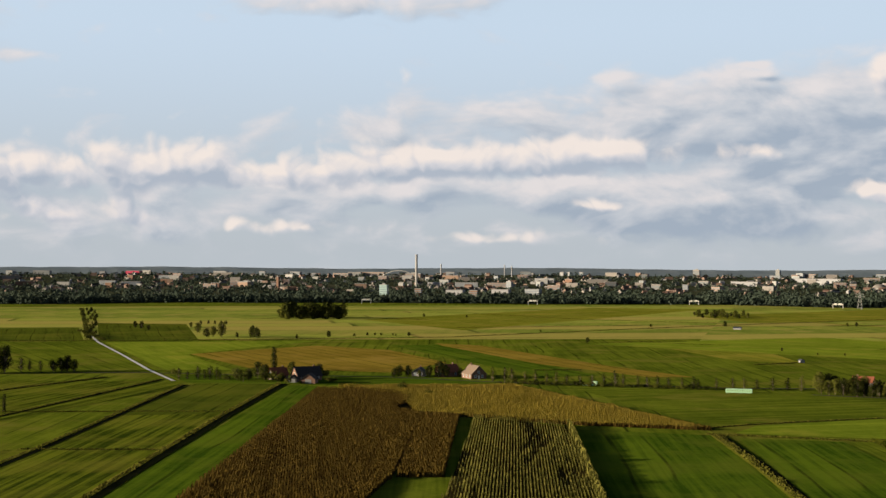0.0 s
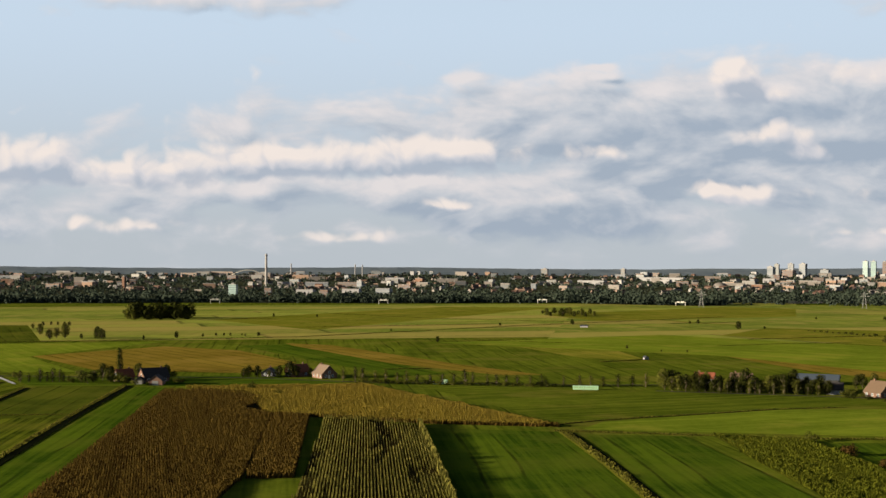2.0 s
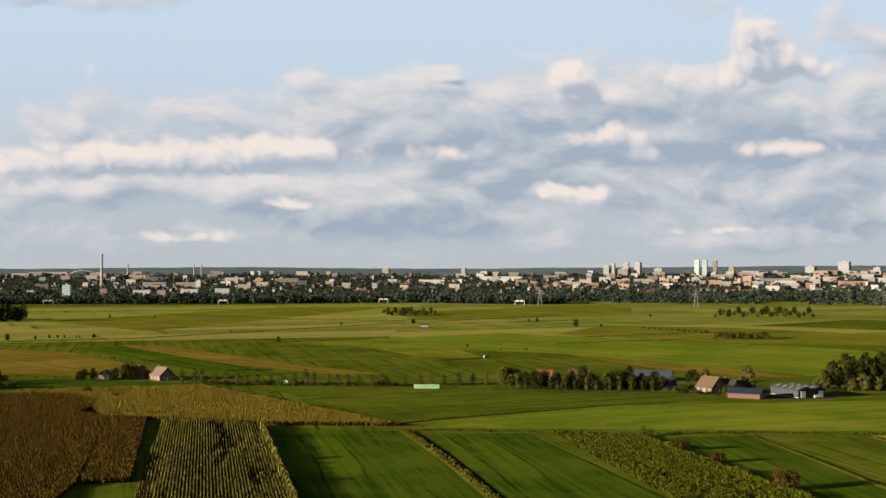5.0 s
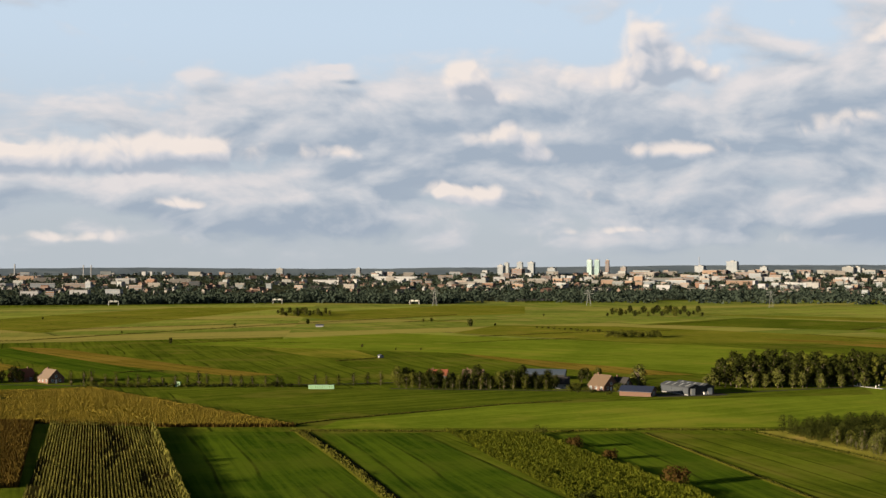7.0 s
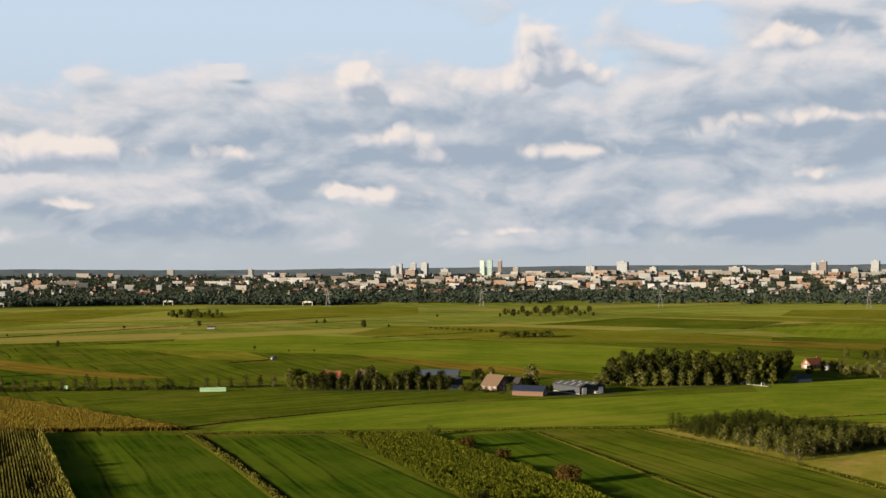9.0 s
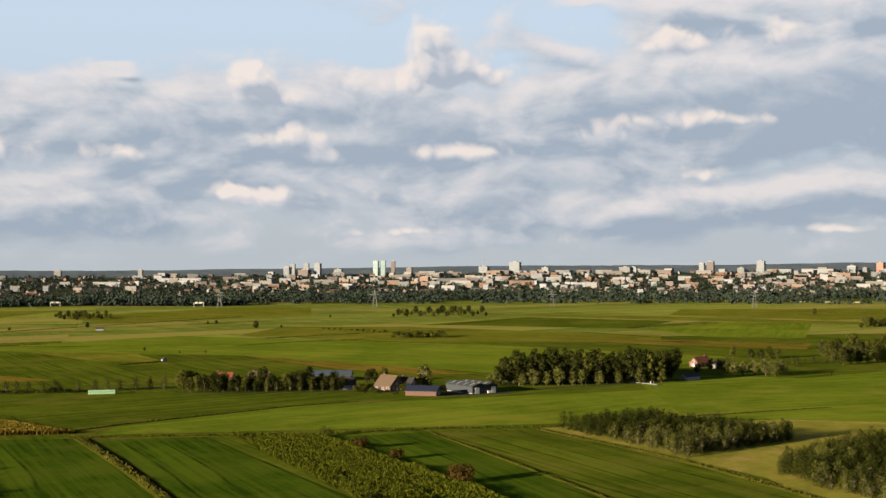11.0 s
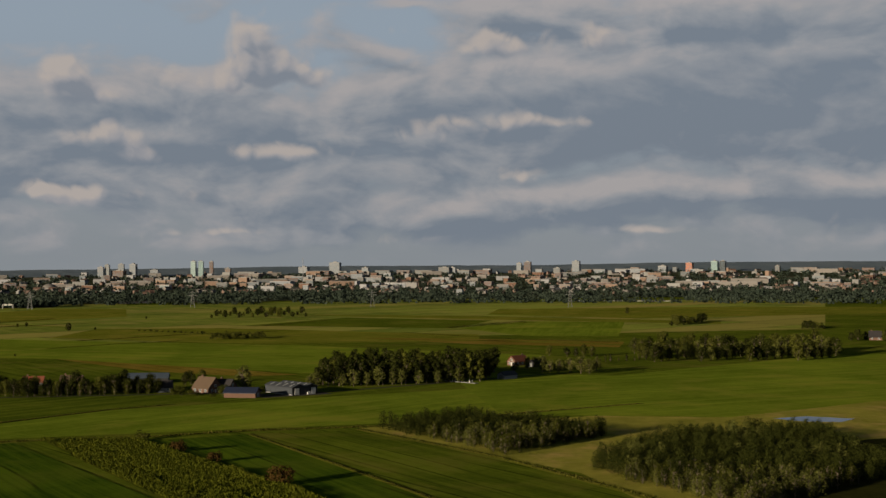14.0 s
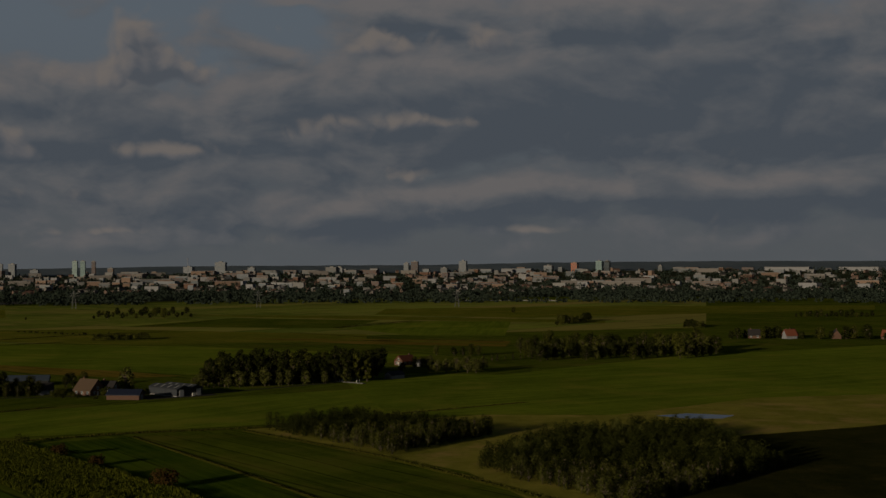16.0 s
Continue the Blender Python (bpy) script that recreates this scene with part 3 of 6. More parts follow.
# far ditches
ditch([(167, 1203), (216, 1213)], 4.5, 0.7, 1.2, REED, 2.5, 60)
ditch([(429, 1523), (519, 1557)], 4.5, 0.7, 1.2, REED, 2.5, 61)
ditch([(429, 1530), (514, 1556), (565, 1556)], 4.5, 0.7, 1.2, REED, 2.5, 62)
ditch([(677, 1369), (809, 1457)], 4.5, 0.7, 1.2, REED, 2.5, 63)
ditch([(356, 1114), (426, 1143), (488, 1153)], 4.5, 0.7, 1.2, REED, 2.5, 64)
ditch([(815, 1207), (972, 1262)], 4.5, 0.7, 1.2, REED, 2.5, 65)
ditch([(1287, 1456), (1350, 1305)], 4.5, 0.7, 1.2, REED, 2.5, 66)
ditch([(725, 1156), (741, 999), (786, 904)], 4.5, 0.7, 1.2, REED, 2.5, 67)
ditch([(44, 1850), (170, 1679), (327, 1575)], 4.5, 0.7, 1.2, REED, 2.5, 68)
ditch([(-240, 1643), (-129, 1705), (-16, 1651)], 4.5, 0.7, 1.2, REED, 2.5, 69)
ditch([(163, 1210), (242, 1159)], 4.5, 0.7, 1.2, REED, 2.5, 70)
# pale mown verges far off
ribbon("verge", "pale dry verge between far meadows", "verge", [(944, 1556), (971, 1401), (1005, 1276), (1112, 1109)], 7, GRASS_PALE, 0.25)
ribbon("verge", "pale dry verge between far meadows", "verge", [(688, 1035), (726, 946), (762, 863)], 9, GRASS_PALE, 0.25)
ribbon("verge", "pale dry verge between far meadows", "verge", [(631, 1049), (706, 987), (759, 920)], 10, GRASS_PALE, 0.25)
ribbon("verge", "pale dry verge between far meadows", "verge", [(381, 1834), (444, 1600), (490, 1471)], 8, GRASS_PALE, 0.25)
ribbon("verge", "pale dry verge between far meadows", "verge", [(0, 1519), (144, 1771), (243, 1921)], 9, GRASS_PALE, 0.25)
# lanes and the canal
ribbon("lane", "grey asphalt lane with young trees", "road", [(-435, 822), (-188, 852), (-126, 839), (-32, 827), (38, 792), (163, 763), (246, 760)], 3.2, ROAD, 0.27)
ribbon("lane", "grey asphalt lane past the farms", "road", [(196, 726), (297, 680), (357, 648), (410, 655), (524, 671)], 3.2, ROAD, 0.28)
ribbon("canal", "straight canal, its shine painted as pale colour", "road", [(-339, 1310), (-294, 1167), (-238, 1015), (-188, 875), (-156, 794)], 2.1, CANAL_SHEEN, 0.29)


# ---- crops ----
def inside(x, y, poly):
    odd = False
    for (ax, ay), (bx, by) in zip(poly, poly[1:] + poly[:1]):
        if (ay > y) != (by > y) and x < (bx - ax) * (y - ay) / (by - ay) + ax:
            odd = not odd
    return odd


def crop_rows(name, label, poly, bearing, spacing, step, tall, mat, seed, thin=0.0, blades=2, wide=(0.05, 0.15), lean=0.16):
    """Rows of tall plants at even spacing, along a bearing, within the outline."""
    l = Leaves(seed)
    a = radians(-bearing)
    loc = [turn2(x, y, -a) for x, y in poly]
    x0, x1 = min(p[0] for p in loc), max(p[0] for p in loc)
    y0, y1 = min(p[1] for p in loc), max(p[1] for p in loc)
    x = x0
    while x < x1:
        x += spacing
        y = y0
        while y < y1:
            y += step * l.r.uniform(0.7, 1.3)
            wx, wy = turn2(x + l.r.gauss(0, 0.08), y, a)
            if not inside(wx, wy, poly):
                continue
            lush = noise.noise((x * 0.09, y * 0.012, seed)) + 0.5 * noise.noise((x * 0.3, y * 0.05, seed + 3))
            if lush < -0.35 and thin > l.r.random():
                continue
            h = tall * l.r.uniform(0.75, 1.1) * (1 + 0.22 * lush)
            for _ in range(blades):
                l.blade(wx, wy, h * l.r.uniform(0.7, 1.0), lean, l.r.uniform(*wide), l.r.uniform(0, 3.14))
    return tagged(new(name, l.mesh(name, mat)), label, "crop", kind="stuff")


# ---- trees ----
KINDS["round"] = [tree_kind("broad_tree", 16.0, 12.5, 0.5, 1000, 0.62, LEAF_DARK, 11 + i) for i in range(3)] + [tree_kind("broad_tree", 16.0, 11.5, 0.5, 1000, 0.62, LEAF, 21 + i) for i in range(2)]
KINDS["tall"] = [tree_kind("tall_tree", 19.0, 10.0, 1.0, 1000, 0.62, LEAF_DARK, 25 + i) for i in range(3)] + [tree_kind("tall_tree", 19.0, 9.0, 1.0, 1000, 0.62, LEAF, 29)]
KINDS["far"] = [tree_kind("broad_tree", 14.0, 13.0, 0.2, 620, 0.85, LEAF_DARK, 15 + i) for i in range(2)] + [tree_kind("broad_tree", 14.0, 12.0, 0.2, 620, 0.85, LEAF, 17)]
KINDS["column"] = [tree_kind("poplar", 18.0, 5.0, 1.0, 800, 0.5, LEAF_DARK, 31, "column")]
KINDS["willow"] = [tree_kind("willow", 12.0, 10.0, 0.8, 800, 0.5, LEAF_GREY, 41 + i, "willow") for i in range(2)]
KINDS["bush"] = [tree_kind("bush", 5.0, 6.0, 0.2, 420, 0.34, LEAF, 51 + i, "bush") for i in range(2)] + [tree_kind("bush", 5.0, 6.0, 0.2, 420, 0.34, LEAF_DARK, 55, "bush")]
KINDS["bronze"] = [tree_kind("bush", 6.0, 6.5, 0.2, 600, 0.36, LEAF_BRONZE, 57, "bush")]
KINDS["young"] = [tree_kind("young_tree", 8.0, 3.8, 0.5, 520, 0.25, LEAF_DARK, 65 + i, "young") for i in range(3)] + [tree_kind("young_tree", 8.0, 3.6, 0.5, 520, 0.25, LEAF, 61 + i, "young") for i in range(2)]
KINDS["young_grey"] = [tree_kind("young_tree", 8.0, 4.2, 0.3, 500, 0.27, LEAF_GREY, 71 + i, "young") for i in range(2)]


def tree_row(kind, label, a, b, count, tall, group="", stretch=1.0, seed=0):
    r = random.Random(seed + 5)
    for i in range(count):
        f = (i + r.uniform(-0.2, 0.2)) / max(1, count - 1)
        plant(kind, a[0] + (b[0] - a[0]) * f, a[1] + (b[1] - a[1]) * f + r.uniform(-1, 1), tall * r.uniform(0.75, 1.15), label, "", group, stretch)


def joined_trees(name, label, spots, seed):
    """Trees that stand too close to tell apart, joined. spots: kind, x, y, height."""
    r = random.Random(seed)
    for kind in sorted({p[0] for p in spots}):
        vs, fs, base = [], [], 0
        for k, x, y, tall in spots:
            if k != kind:
                continue
            _, crown, own = r.choice(KINDS[kind])
            co = np.empty(len(crown.vertices) * 3)
            crown.vertices.foreach_get("co", co)
            co = co.reshape(-1, 3) * (tall / own) * np.array((1.05, 1.05, 1.0))
            a = r.random() * 6.28
            rot = np.array(((math.cos(a), math.sin(a), 0), (-math.sin(a), math.cos(a), 0), (0, 0, 1)))
            vs.append(co @ rot + np.array((x, y, 0)))
            fs.append(np.arange(len(co)).reshape(-1, 4) + base)
            base += len(co)
        if vs:
            me = mesh(name, np.concatenate(vs).tolist(), np.concatenate(fs).tolist(), KINDS[kind][0][1].materials[0])
            tagged(new(name, me), label, "woodland", kind="stuff")


def plantation(poly, spacing, tall, seed, group, single, share=0.14):
    """A block of young trees: the nearest ones single, the rest joined."""
    r = random.Random(seed)
    x0, x1 = min(p[0] for p in poly), max(p[0] for p in poly)
    y0, y1 = min(p[1] for p in poly), max(p[1] for p in poly)
    spots = []
    y = y0
    while y < y1:
        x = x0
        while x < x1:
            px, py = x + r.uniform(-0.35, 0.35) * spacing, y + r.uniform(-0.35, 0.35) * spacing
            if inside(px, py, poly):
                spots.append((math.hypot(px, py), px, py))
            x += spacing
        y += spacing
    spots.sort()
    rest = []
    for i, (_, px, py) in enumerate(spots):
        pale = noise.noise((px * 0.045, py * 0.045, seed)) + r.uniform(-0.25, 0.25) > (0.42 if i > len(spots) * share else 0.0)
        kind, h = "young_grey" if pale else "young", tall * r.uniform(0.72, 1.15)
        if i < single:
            plant(kind, px, py, h, "pale grey green young willow of a planted wood" if pale else "dark young tree of a planted wood", "", group, 1.05)
        else:
            rest.append((kind, px, py, h))
    joined_trees("planted_wood", "dense young planted wood", rest, seed)


# round the western farm
plant("column", -107, 870, 15.9, "dark slim cypress-like poplar behind a farmhouse")
plant("round", -92, 836, 9.7, "dark tree beside the farmhouse")
plant("round", -105, 808, 10.1, "dark tree beside the farmhouse")
plant("willow", -113, 800, 9.0, "pale round willow in a farm garden")
plant("willow", -120, 799, 8.0, "pale round willow in a farm garden")
plant("bush", -126, 799, 5.3, "dark bush in a farm garden", "bush")
plant("round", -110, 815, 11.6, "dark tree at the farm drive")
plant("round", -74, 825, 8.9, "tree at the farm drive")
plant("bush", -70, 810, 6.7, "tall bush in a farm garden", "bush")
plant("young", -155, 805, 7.4, "slender tree by the lane")
plant("young", -150, 805, 5.4, "slender tree by the lane")
plant("young", -144, 806, 9.5, "slender tree by the lane")
plant("young", -140, 806, 7.4, "slender tree by the lane")
plant("young", -137, 806, 10.1, "slender tree by the lane")
plant("young", -133, 806, 8.8, "slender tree by the lane")
plant("young", -131, 806, 6.7, "slender tree by the lane")
plant("bush", -161, 829, 6.3, "rounded bush by the lane", "bush")
plant("round", -277, 848, 16.9, "dark tree standing at the lane side")
plant("round", -271, 848, 16.2, "dark tree standing at the lane side")
plant("young", -265, 861, 8.9, "slender tree at the lane side")
plant("young", -260, 862, 8.2, "slender tree at the lane side")
plant("young", -253, 862, 7.4, "slender tree at the lane side")
plant("round", -244, 858, 8.1, "dense dark tree clump at the lane")
plant("round", -239, 858, 9.6, "dense dark tree clump at the lane")
plant("round", -235, 858, 10.3, "dense dark tree clump at the lane")
plant("round", -231, 859, 8.1, "dense dark tree clump at the lane")
plant("column", -201, 628, 8.7, "dark poplar in the meadow")
plant("round", -281, 839, 11.0, "dark tree standing at the lane side")
plant("round", -292, 838, 9.5, "dark tree standing at the lane side")
plant("round", -302, 838, 12.5, "dark tree standing at the lane side")
# the middle farmstead
plant("round", -29, 827, 6.8, "tree beside the middle farmstead")
plant("round", -26, 828, 7.5, "tree beside the middle farmstead")
plant("round", -21, 828, 8.2, "tree beside the middle farmstead")
plant("round", -14, 828, 5.5, "tree beside the middle farmstead")
plant("round", -8, 828, 7.5, "tree beside the middle farmstead")
plant("round", -2, 829, 11.0, "tree beside the middle farmstead")
plant("round", 2, 829, 8.2, "tree beside the middle farmstead")
plant("round", 11, 830, 6.2, "tree beside the middle farmstead")
plant("round", 17, 830, 6.9, "tree beside the middle farmstead")
plant("bush", -22, 748, 6.2, "dark rounded bush at the maize edge", "bush")
plant("bush", -7, 720, 3.6, "dark small bush in the maize", "bush")
# young trees along the lane
tree_row("young", "slim young tree along the lane", (29, 799), (139, 755), 19, 8.3, "trees along the lane", 1.0, 0)
tree_row("young", "slim young tree along the lane", (142, 755), (198, 751), 8, 8.3, "trees along the lane", 1.0, 3)
tree_row("bush", "low hedge bush by the lane", (38, 785), (145, 752), 30, 3.6, "hedge bushes", 1.0, 5)
# trees by the lane farm
plant("round", 205, 745, 11.5, "dense dark tree at the lane farm")
plant("round", 210, 745, 10.9, "dense dark tree at the lane farm")
plant("round", 214, 746, 9.6, "dense dark tree at the lane farm")
plant("bush", 221, 746, 8.4, "dense dark tree at the lane farm")
plant("round", 225, 746, 9.0, "dense dark tree at the lane farm")
plant("round", 230, 746, 9.7, "dense dark tree at the lane farm")
plant("round", 222, 721, 11.2, "dense dark tree at the lane farm")
plant("round", 228, 719, 9.3, "dense dark tree at the lane farm")
plant("round", 235, 717, 9.3, "dense dark tree at the lane farm")
plant("round", 242, 715, 13.1, "dense dark tree at the lane farm")
plant("round", 248, 713, 9.4, "dense dark tree at the lane farm")
plant("round", 254, 711, 8.7, "dense dark tree at the lane farm")
plant("round", 260, 709, 9.4, "dense dark tree at the lane farm")
plant("round", 266, 707, 12.5, "dense dark tree at the lane farm")
plant("round", 272, 705, 9.4, "dense dark tree at the lane farm")
plant("round", 278, 704, 8.7, "dense dark tree at the lane farm")
plant("round", 284, 702, 7.5, "dense dark tree at the lane farm")
plant("young", 227, 712, 7.4, "dark clipped lane tree")
plant("young", 231, 711, 7.4, "dark clipped lane tree")
plant("young", 236, 710, 7.4, "dark clipped lane tree")
plant("young", 242, 708, 7.4, "dark clipped lane tree")
plant("young", 247, 706, 7.4, "dark clipped lane tree")
plant("young", 254, 704, 7.4, "dark clipped lane tree")
plant("young", 259, 702, 7.4, "dark clipped lane tree")
plant("young", 265, 700, 7.4, "dark clipped lane tree")
plant("young", 271, 699, 7.4, "dark clipped lane tree")
plant("young", 276, 697, 7.4, "dark clipped lane tree")
plant("round", 314, 737, 8.6, "dark tree beside the farmhouse")
plant("round", 317, 736, 7.9, "dark tree beside the farmhouse")
plant("round", 323, 734, 9.9, "dark tree beside the farmhouse")
plant("willow", 324, 682, 13.1, "tall pale tree behind the farmhouse")
plant("bush", 308, 670, 6.7, "tall dark bush in a farm garden", "bush")
plant("bush", 292, 692, 5.6, "tall dark bush in a farm garden", "bush")
plant("round", 318, 684, 7.5, "tree beside the barn")
plant("round", 203, 734, 7.9, "dense dark tree at the lane farm")
plant("round", 204, 723, 9.9, "dense dark tree at the lane farm")
plant("round", 210, 732, 8.5, "dense dark tree at the lane farm")
plant("round", 211, 721, 10.5, "dense dark tree at the lane farm")
plant("round", 217, 730, 9.1, "dense dark tree at the lane farm")
plant("round", 218, 719, 11.2, "dense dark tree at the lane farm")
plant("round", 224, 727, 9.7, "dense dark tree at the lane farm")
plant("round", 225, 717, 8.1, "dense dark tree at the lane farm")
plant("round", 231, 725, 10.4, "dense dark tree at the lane farm")
plant("round", 232, 714, 8.7, "dense dark tree at the lane farm")
plant("round", 239, 723, 11.0, "dense dark tree at the lane farm")
plant("round", 239, 712, 9.3, "dense dark tree at the lane farm")
plant("round", 246, 721, 7.9, "dense dark tree at the lane farm")
plant("round", 246, 710, 9.9, "dense dark tree at the lane farm")
plant("round", 253, 718, 8.5, "dense dark tree at the lane farm")
plant("round", 253, 708, 10.6, "dense dark tree at the lane farm")
plant("round", 260, 716, 9.1, "dense dark tree at the lane farm")
plant("round", 260, 706, 11.2, "dense dark tree at the lane farm")
plant("round", 267, 714, 9.8, "dense dark tree at the lane farm")
plant("round", 267, 703, 8.1, "dense dark tree at the lane farm")
plant("round", 275, 712, 10.4, "dense dark tree at the lane farm")
plant("round", 274, 701, 8.7, "dense dark tree at the lane farm")
plant("round", 282, 709, 11.0, "dense dark tree at the lane farm")
plant("round", 282, 699, 9.3, "dense dark tree at the lane farm")
plant("bush", 292, 678, 3.7, "dark bush in the farm garden")
plant("bush", 292, 669, 3.0, "dark bush in the farm garden")
plant("bush", 297, 661, 3.0, "dark bush in the farm garden")
plant("bush", 304, 665, 4.2, "dark bush in the farm garden")
plant("bush", 285, 674, 4.2, "dark bush in the farm garden")
plant("bush", 285, 684, 5.5, "dark bush in the farm garden")
plant("bush", 327, 681, 5.6, "dark bush in the farm garden")
plant("bush", 324, 668, 4.9, "dark bush in the farm garden")
plant("bush", 329, 670, 4.3, "dark bush in the farm garden")
plant("bush", -96, 793, 6.6, "dark bush round the western farm")
plant("bush", -93, 793, 5.3, "dark bush round the western farm")
plant("bush", -88, 779, 3.9, "dark bush round the western farm")
plant("bush", -81, 779, 2.6, "dark bush round the western farm")
plant("bush", -79, 809, 5.4, "dark bush round the western farm")
plant("bush", -66, 794, 4.6, "dark bush round the western farm")
plant("bush", -63, 795, 3.3, "dark bush round the western farm")
plant("bush", -115, 792, 7.3, "dark bush round the western farm")
plant("bush", -102, 800, 8.7, "dark bush round the western farm")
# the tall wood
plant("tall", 393, 720, 12.9, "tall dark poplar of the wood", group="tall wood")
plant("tall", 389, 706, 15.0, "tall dark poplar of the wood", group="tall wood")
plant("tall", 385, 693, 17.3, "tall dark poplar of the wood", group="tall wood")
plant("tall", 403, 718, 20.4, "tall dark poplar of the wood", group="tall wood")
plant("tall", 399, 704, 18.7, "tall dark poplar of the wood", group="tall wood")
plant("tall", 395, 691, 17.1, "tall dark poplar of the wood", group="tall wood")
plant("tall", 414, 717, 20.2, "tall dark poplar of the wood", group="tall wood")
plant("tall", 410, 703, 18.5, "tall dark poplar of the wood", group="tall wood")
plant("tall", 405, 690, 16.8, "tall dark poplar of the wood", group="tall wood")
plant("tall", 424, 716, 19.9, "tall dark poplar of the wood", group="tall wood")
plant("tall", 420, 702, 18.2, "tall dark poplar of the wood", group="tall wood")
plant("tall", 415, 688, 16.6, "tall dark poplar of the wood", group="tall wood")
plant("tall", 435, 714, 19.7, "tall dark poplar of the wood", group="tall wood")
plant("tall", 430, 700, 18.0, "tall dark poplar of the wood", group="tall wood")
plant("tall", 426, 687, 20.0, "tall dark poplar of the wood", group="tall wood")
plant("tall", 445, 713, 19.4, "tall dark poplar of the wood", group="tall wood")
plant("tall", 440, 699, 17.7, "tall dark poplar of the wood", group="tall wood")
plant("tall", 436, 685, 19.8, "tall dark poplar of the wood", group="tall wood")
plant("tall", 456, 711, 19.2, "tall dark poplar of the wood", group="tall wood")
plant("tall", 451, 697, 17.5, "tall dark poplar of the wood", group="tall wood")
plant("tall", 446, 684, 19.6, "tall dark poplar of the wood", group="tall wood")
plant("tall", 466, 710, 18.9, "tall dark poplar of the wood", group="tall wood")
plant("tall", 461, 696, 17.2, "tall dark poplar of the wood", group="tall wood")
plant("tall", 456, 682, 19.3, "tall dark poplar of the wood", group="tall wood")
plant("tall", 477, 708, 18.7, "tall dark poplar of the wood", group="tall wood")
plant("tall", 472, 694, 20.8, "tall dark poplar of the wood", group="tall wood")
plant("tall", 466, 681, 19.1, "tall dark poplar of the wood", group="tall wood")
plant("tall", 488, 707, 18.4, "tall dark poplar of the wood", group="tall wood")
plant("tall", 482, 693, 20.6, "tall dark poplar of the wood", group="tall wood")
plant("tall", 477, 679, 18.8, "tall dark poplar of the wood", group="tall wood")
plant("tall", 499, 705, 18.2, "tall dark poplar of the wood", group="tall wood")
plant("tall", 493, 691, 20.3, "tall dark poplar of the wood", group="tall wood")
plant("tall", 487, 678, 18.6, "tall dark poplar of the wood", group="tall wood")
plant("tall", 509, 704, 17.9, "tall dark poplar of the wood", group="tall wood")
plant("tall", 370, 682, 14.1, "tall dark poplar of the wood", group="tall wood")
plant("tall", 378, 690, 15.9, "tall dark poplar of the wood", group="tall wood")
plant("tall", 376, 680, 17.3, "tall dark poplar of the wood", group="tall wood")
plant("tall", 384, 688, 15.3, "tall dark poplar of the wood", group="tall wood")
plant("tall", 382, 678, 16.7, "tall dark poplar of the wood", group="tall wood")
plant("tall", 390, 686, 14.7, "tall dark poplar of the wood", group="tall wood")
plant("tall", 388, 676, 16.1, "tall dark poplar of the wood", group="tall wood")
plant("tall", 396, 684, 18.0, "tall dark poplar of the wood", group="tall wood")
plant("tall", 394, 674, 15.5, "tall dark poplar of the wood", group="tall wood")
plant("tall", 403, 682, 17.3, "tall dark poplar of the wood", group="tall wood")
plant("tall", 400, 672, 14.9, "tall dark poplar of the wood", group="tall wood")
plant("tall", 409, 680, 16.7, "tall dark poplar of the wood", group="tall wood")
plant("tall", 406, 670, 14.2, "tall dark poplar of the wood", group="tall wood")
plant("tall", 415, 678, 16.1, "tall dark poplar of the wood", group="tall wood")
plant("tall", 413, 668, 17.5, "tall dark poplar of the wood", group="tall wood")
plant("tall", 422, 676, 15.5, "tall dark poplar of the wood", group="tall wood")
plant("tall", 419, 666, 16.9, "tall dark poplar of the wood", group="tall wood")
plant("tall", 428, 674, 14.8, "tall dark poplar of the wood", group="tall wood")
plant("tall", 425, 664, 16.3, "tall dark poplar of the wood", group="tall wood")
plant("tall", 434, 673, 18.2, "tall dark poplar of the wood", group="tall wood")
plant("tall", 431, 663, 15.7, "tall dark poplar of the wood", group="tall wood")
plant("tall", 440, 671, 17.6, "tall dark poplar of the wood", group="tall wood")
plant("tall", 437, 661, 15.1, "tall dark poplar of the wood", group="tall wood")
plant("tall", 446, 669, 16.9, "tall dark poplar of the wood", group="tall wood")
plant("tall", 444, 659, 14.4, "tall dark poplar of the wood", group="tall wood")
plant("tall", 453, 667, 16.3, "tall dark poplar of the wood", group="tall wood")
plant("tall", 450, 657, 17.8, "tall dark poplar of the wood", group="tall wood")
plant("tall", 459, 665, 15.7, "tall dark poplar of the wood", group="tall wood")
plant("tall", 456, 655, 17.1, "tall dark poplar of the wood", group="tall wood")
plant("tall", 465, 663, 15.0, "tall dark poplar of the wood", group="tall wood")
plant("tall", 462, 653, 16.5, "tall dark poplar of the wood", group="tall wood")
plant("tall", 472, 661, 18.4, "tall dark poplar of the wood", group="tall wood")
plant("willow", 364, 680, 8.3, "grey green willow in front of the wood", group="willows before the wood")
plant("willow", 368, 679, 9.9, "grey green willow in front of the wood", group="willows before the wood")
plant("willow", 382, 674, 8.6, "grey green willow in front of the wood", group="willows before the wood")
plant("willow", 388, 672, 10.3, "grey green willow in front of the wood", group="willows before the wood")
plant("willow", 395, 670, 9.0, "grey green willow in front of the wood", group="willows before the wood")
plant("willow", 402, 668, 10.6, "grey green willow in front of the wood", group="willows before the wood")
plant("willow", 410, 666, 9.4, "grey green willow in front of the wood", group="willows before the wood")
plant("willow", 415, 664, 11.0, "grey green willow in front of the wood", group="willows before the wood")
plant("willow", 425, 661, 9.7, "grey green willow in front of the wood", group="willows before the wood")
plant("willow", 436, 658, 8.5, "grey green willow in front of the wood", group="willows before the wood")
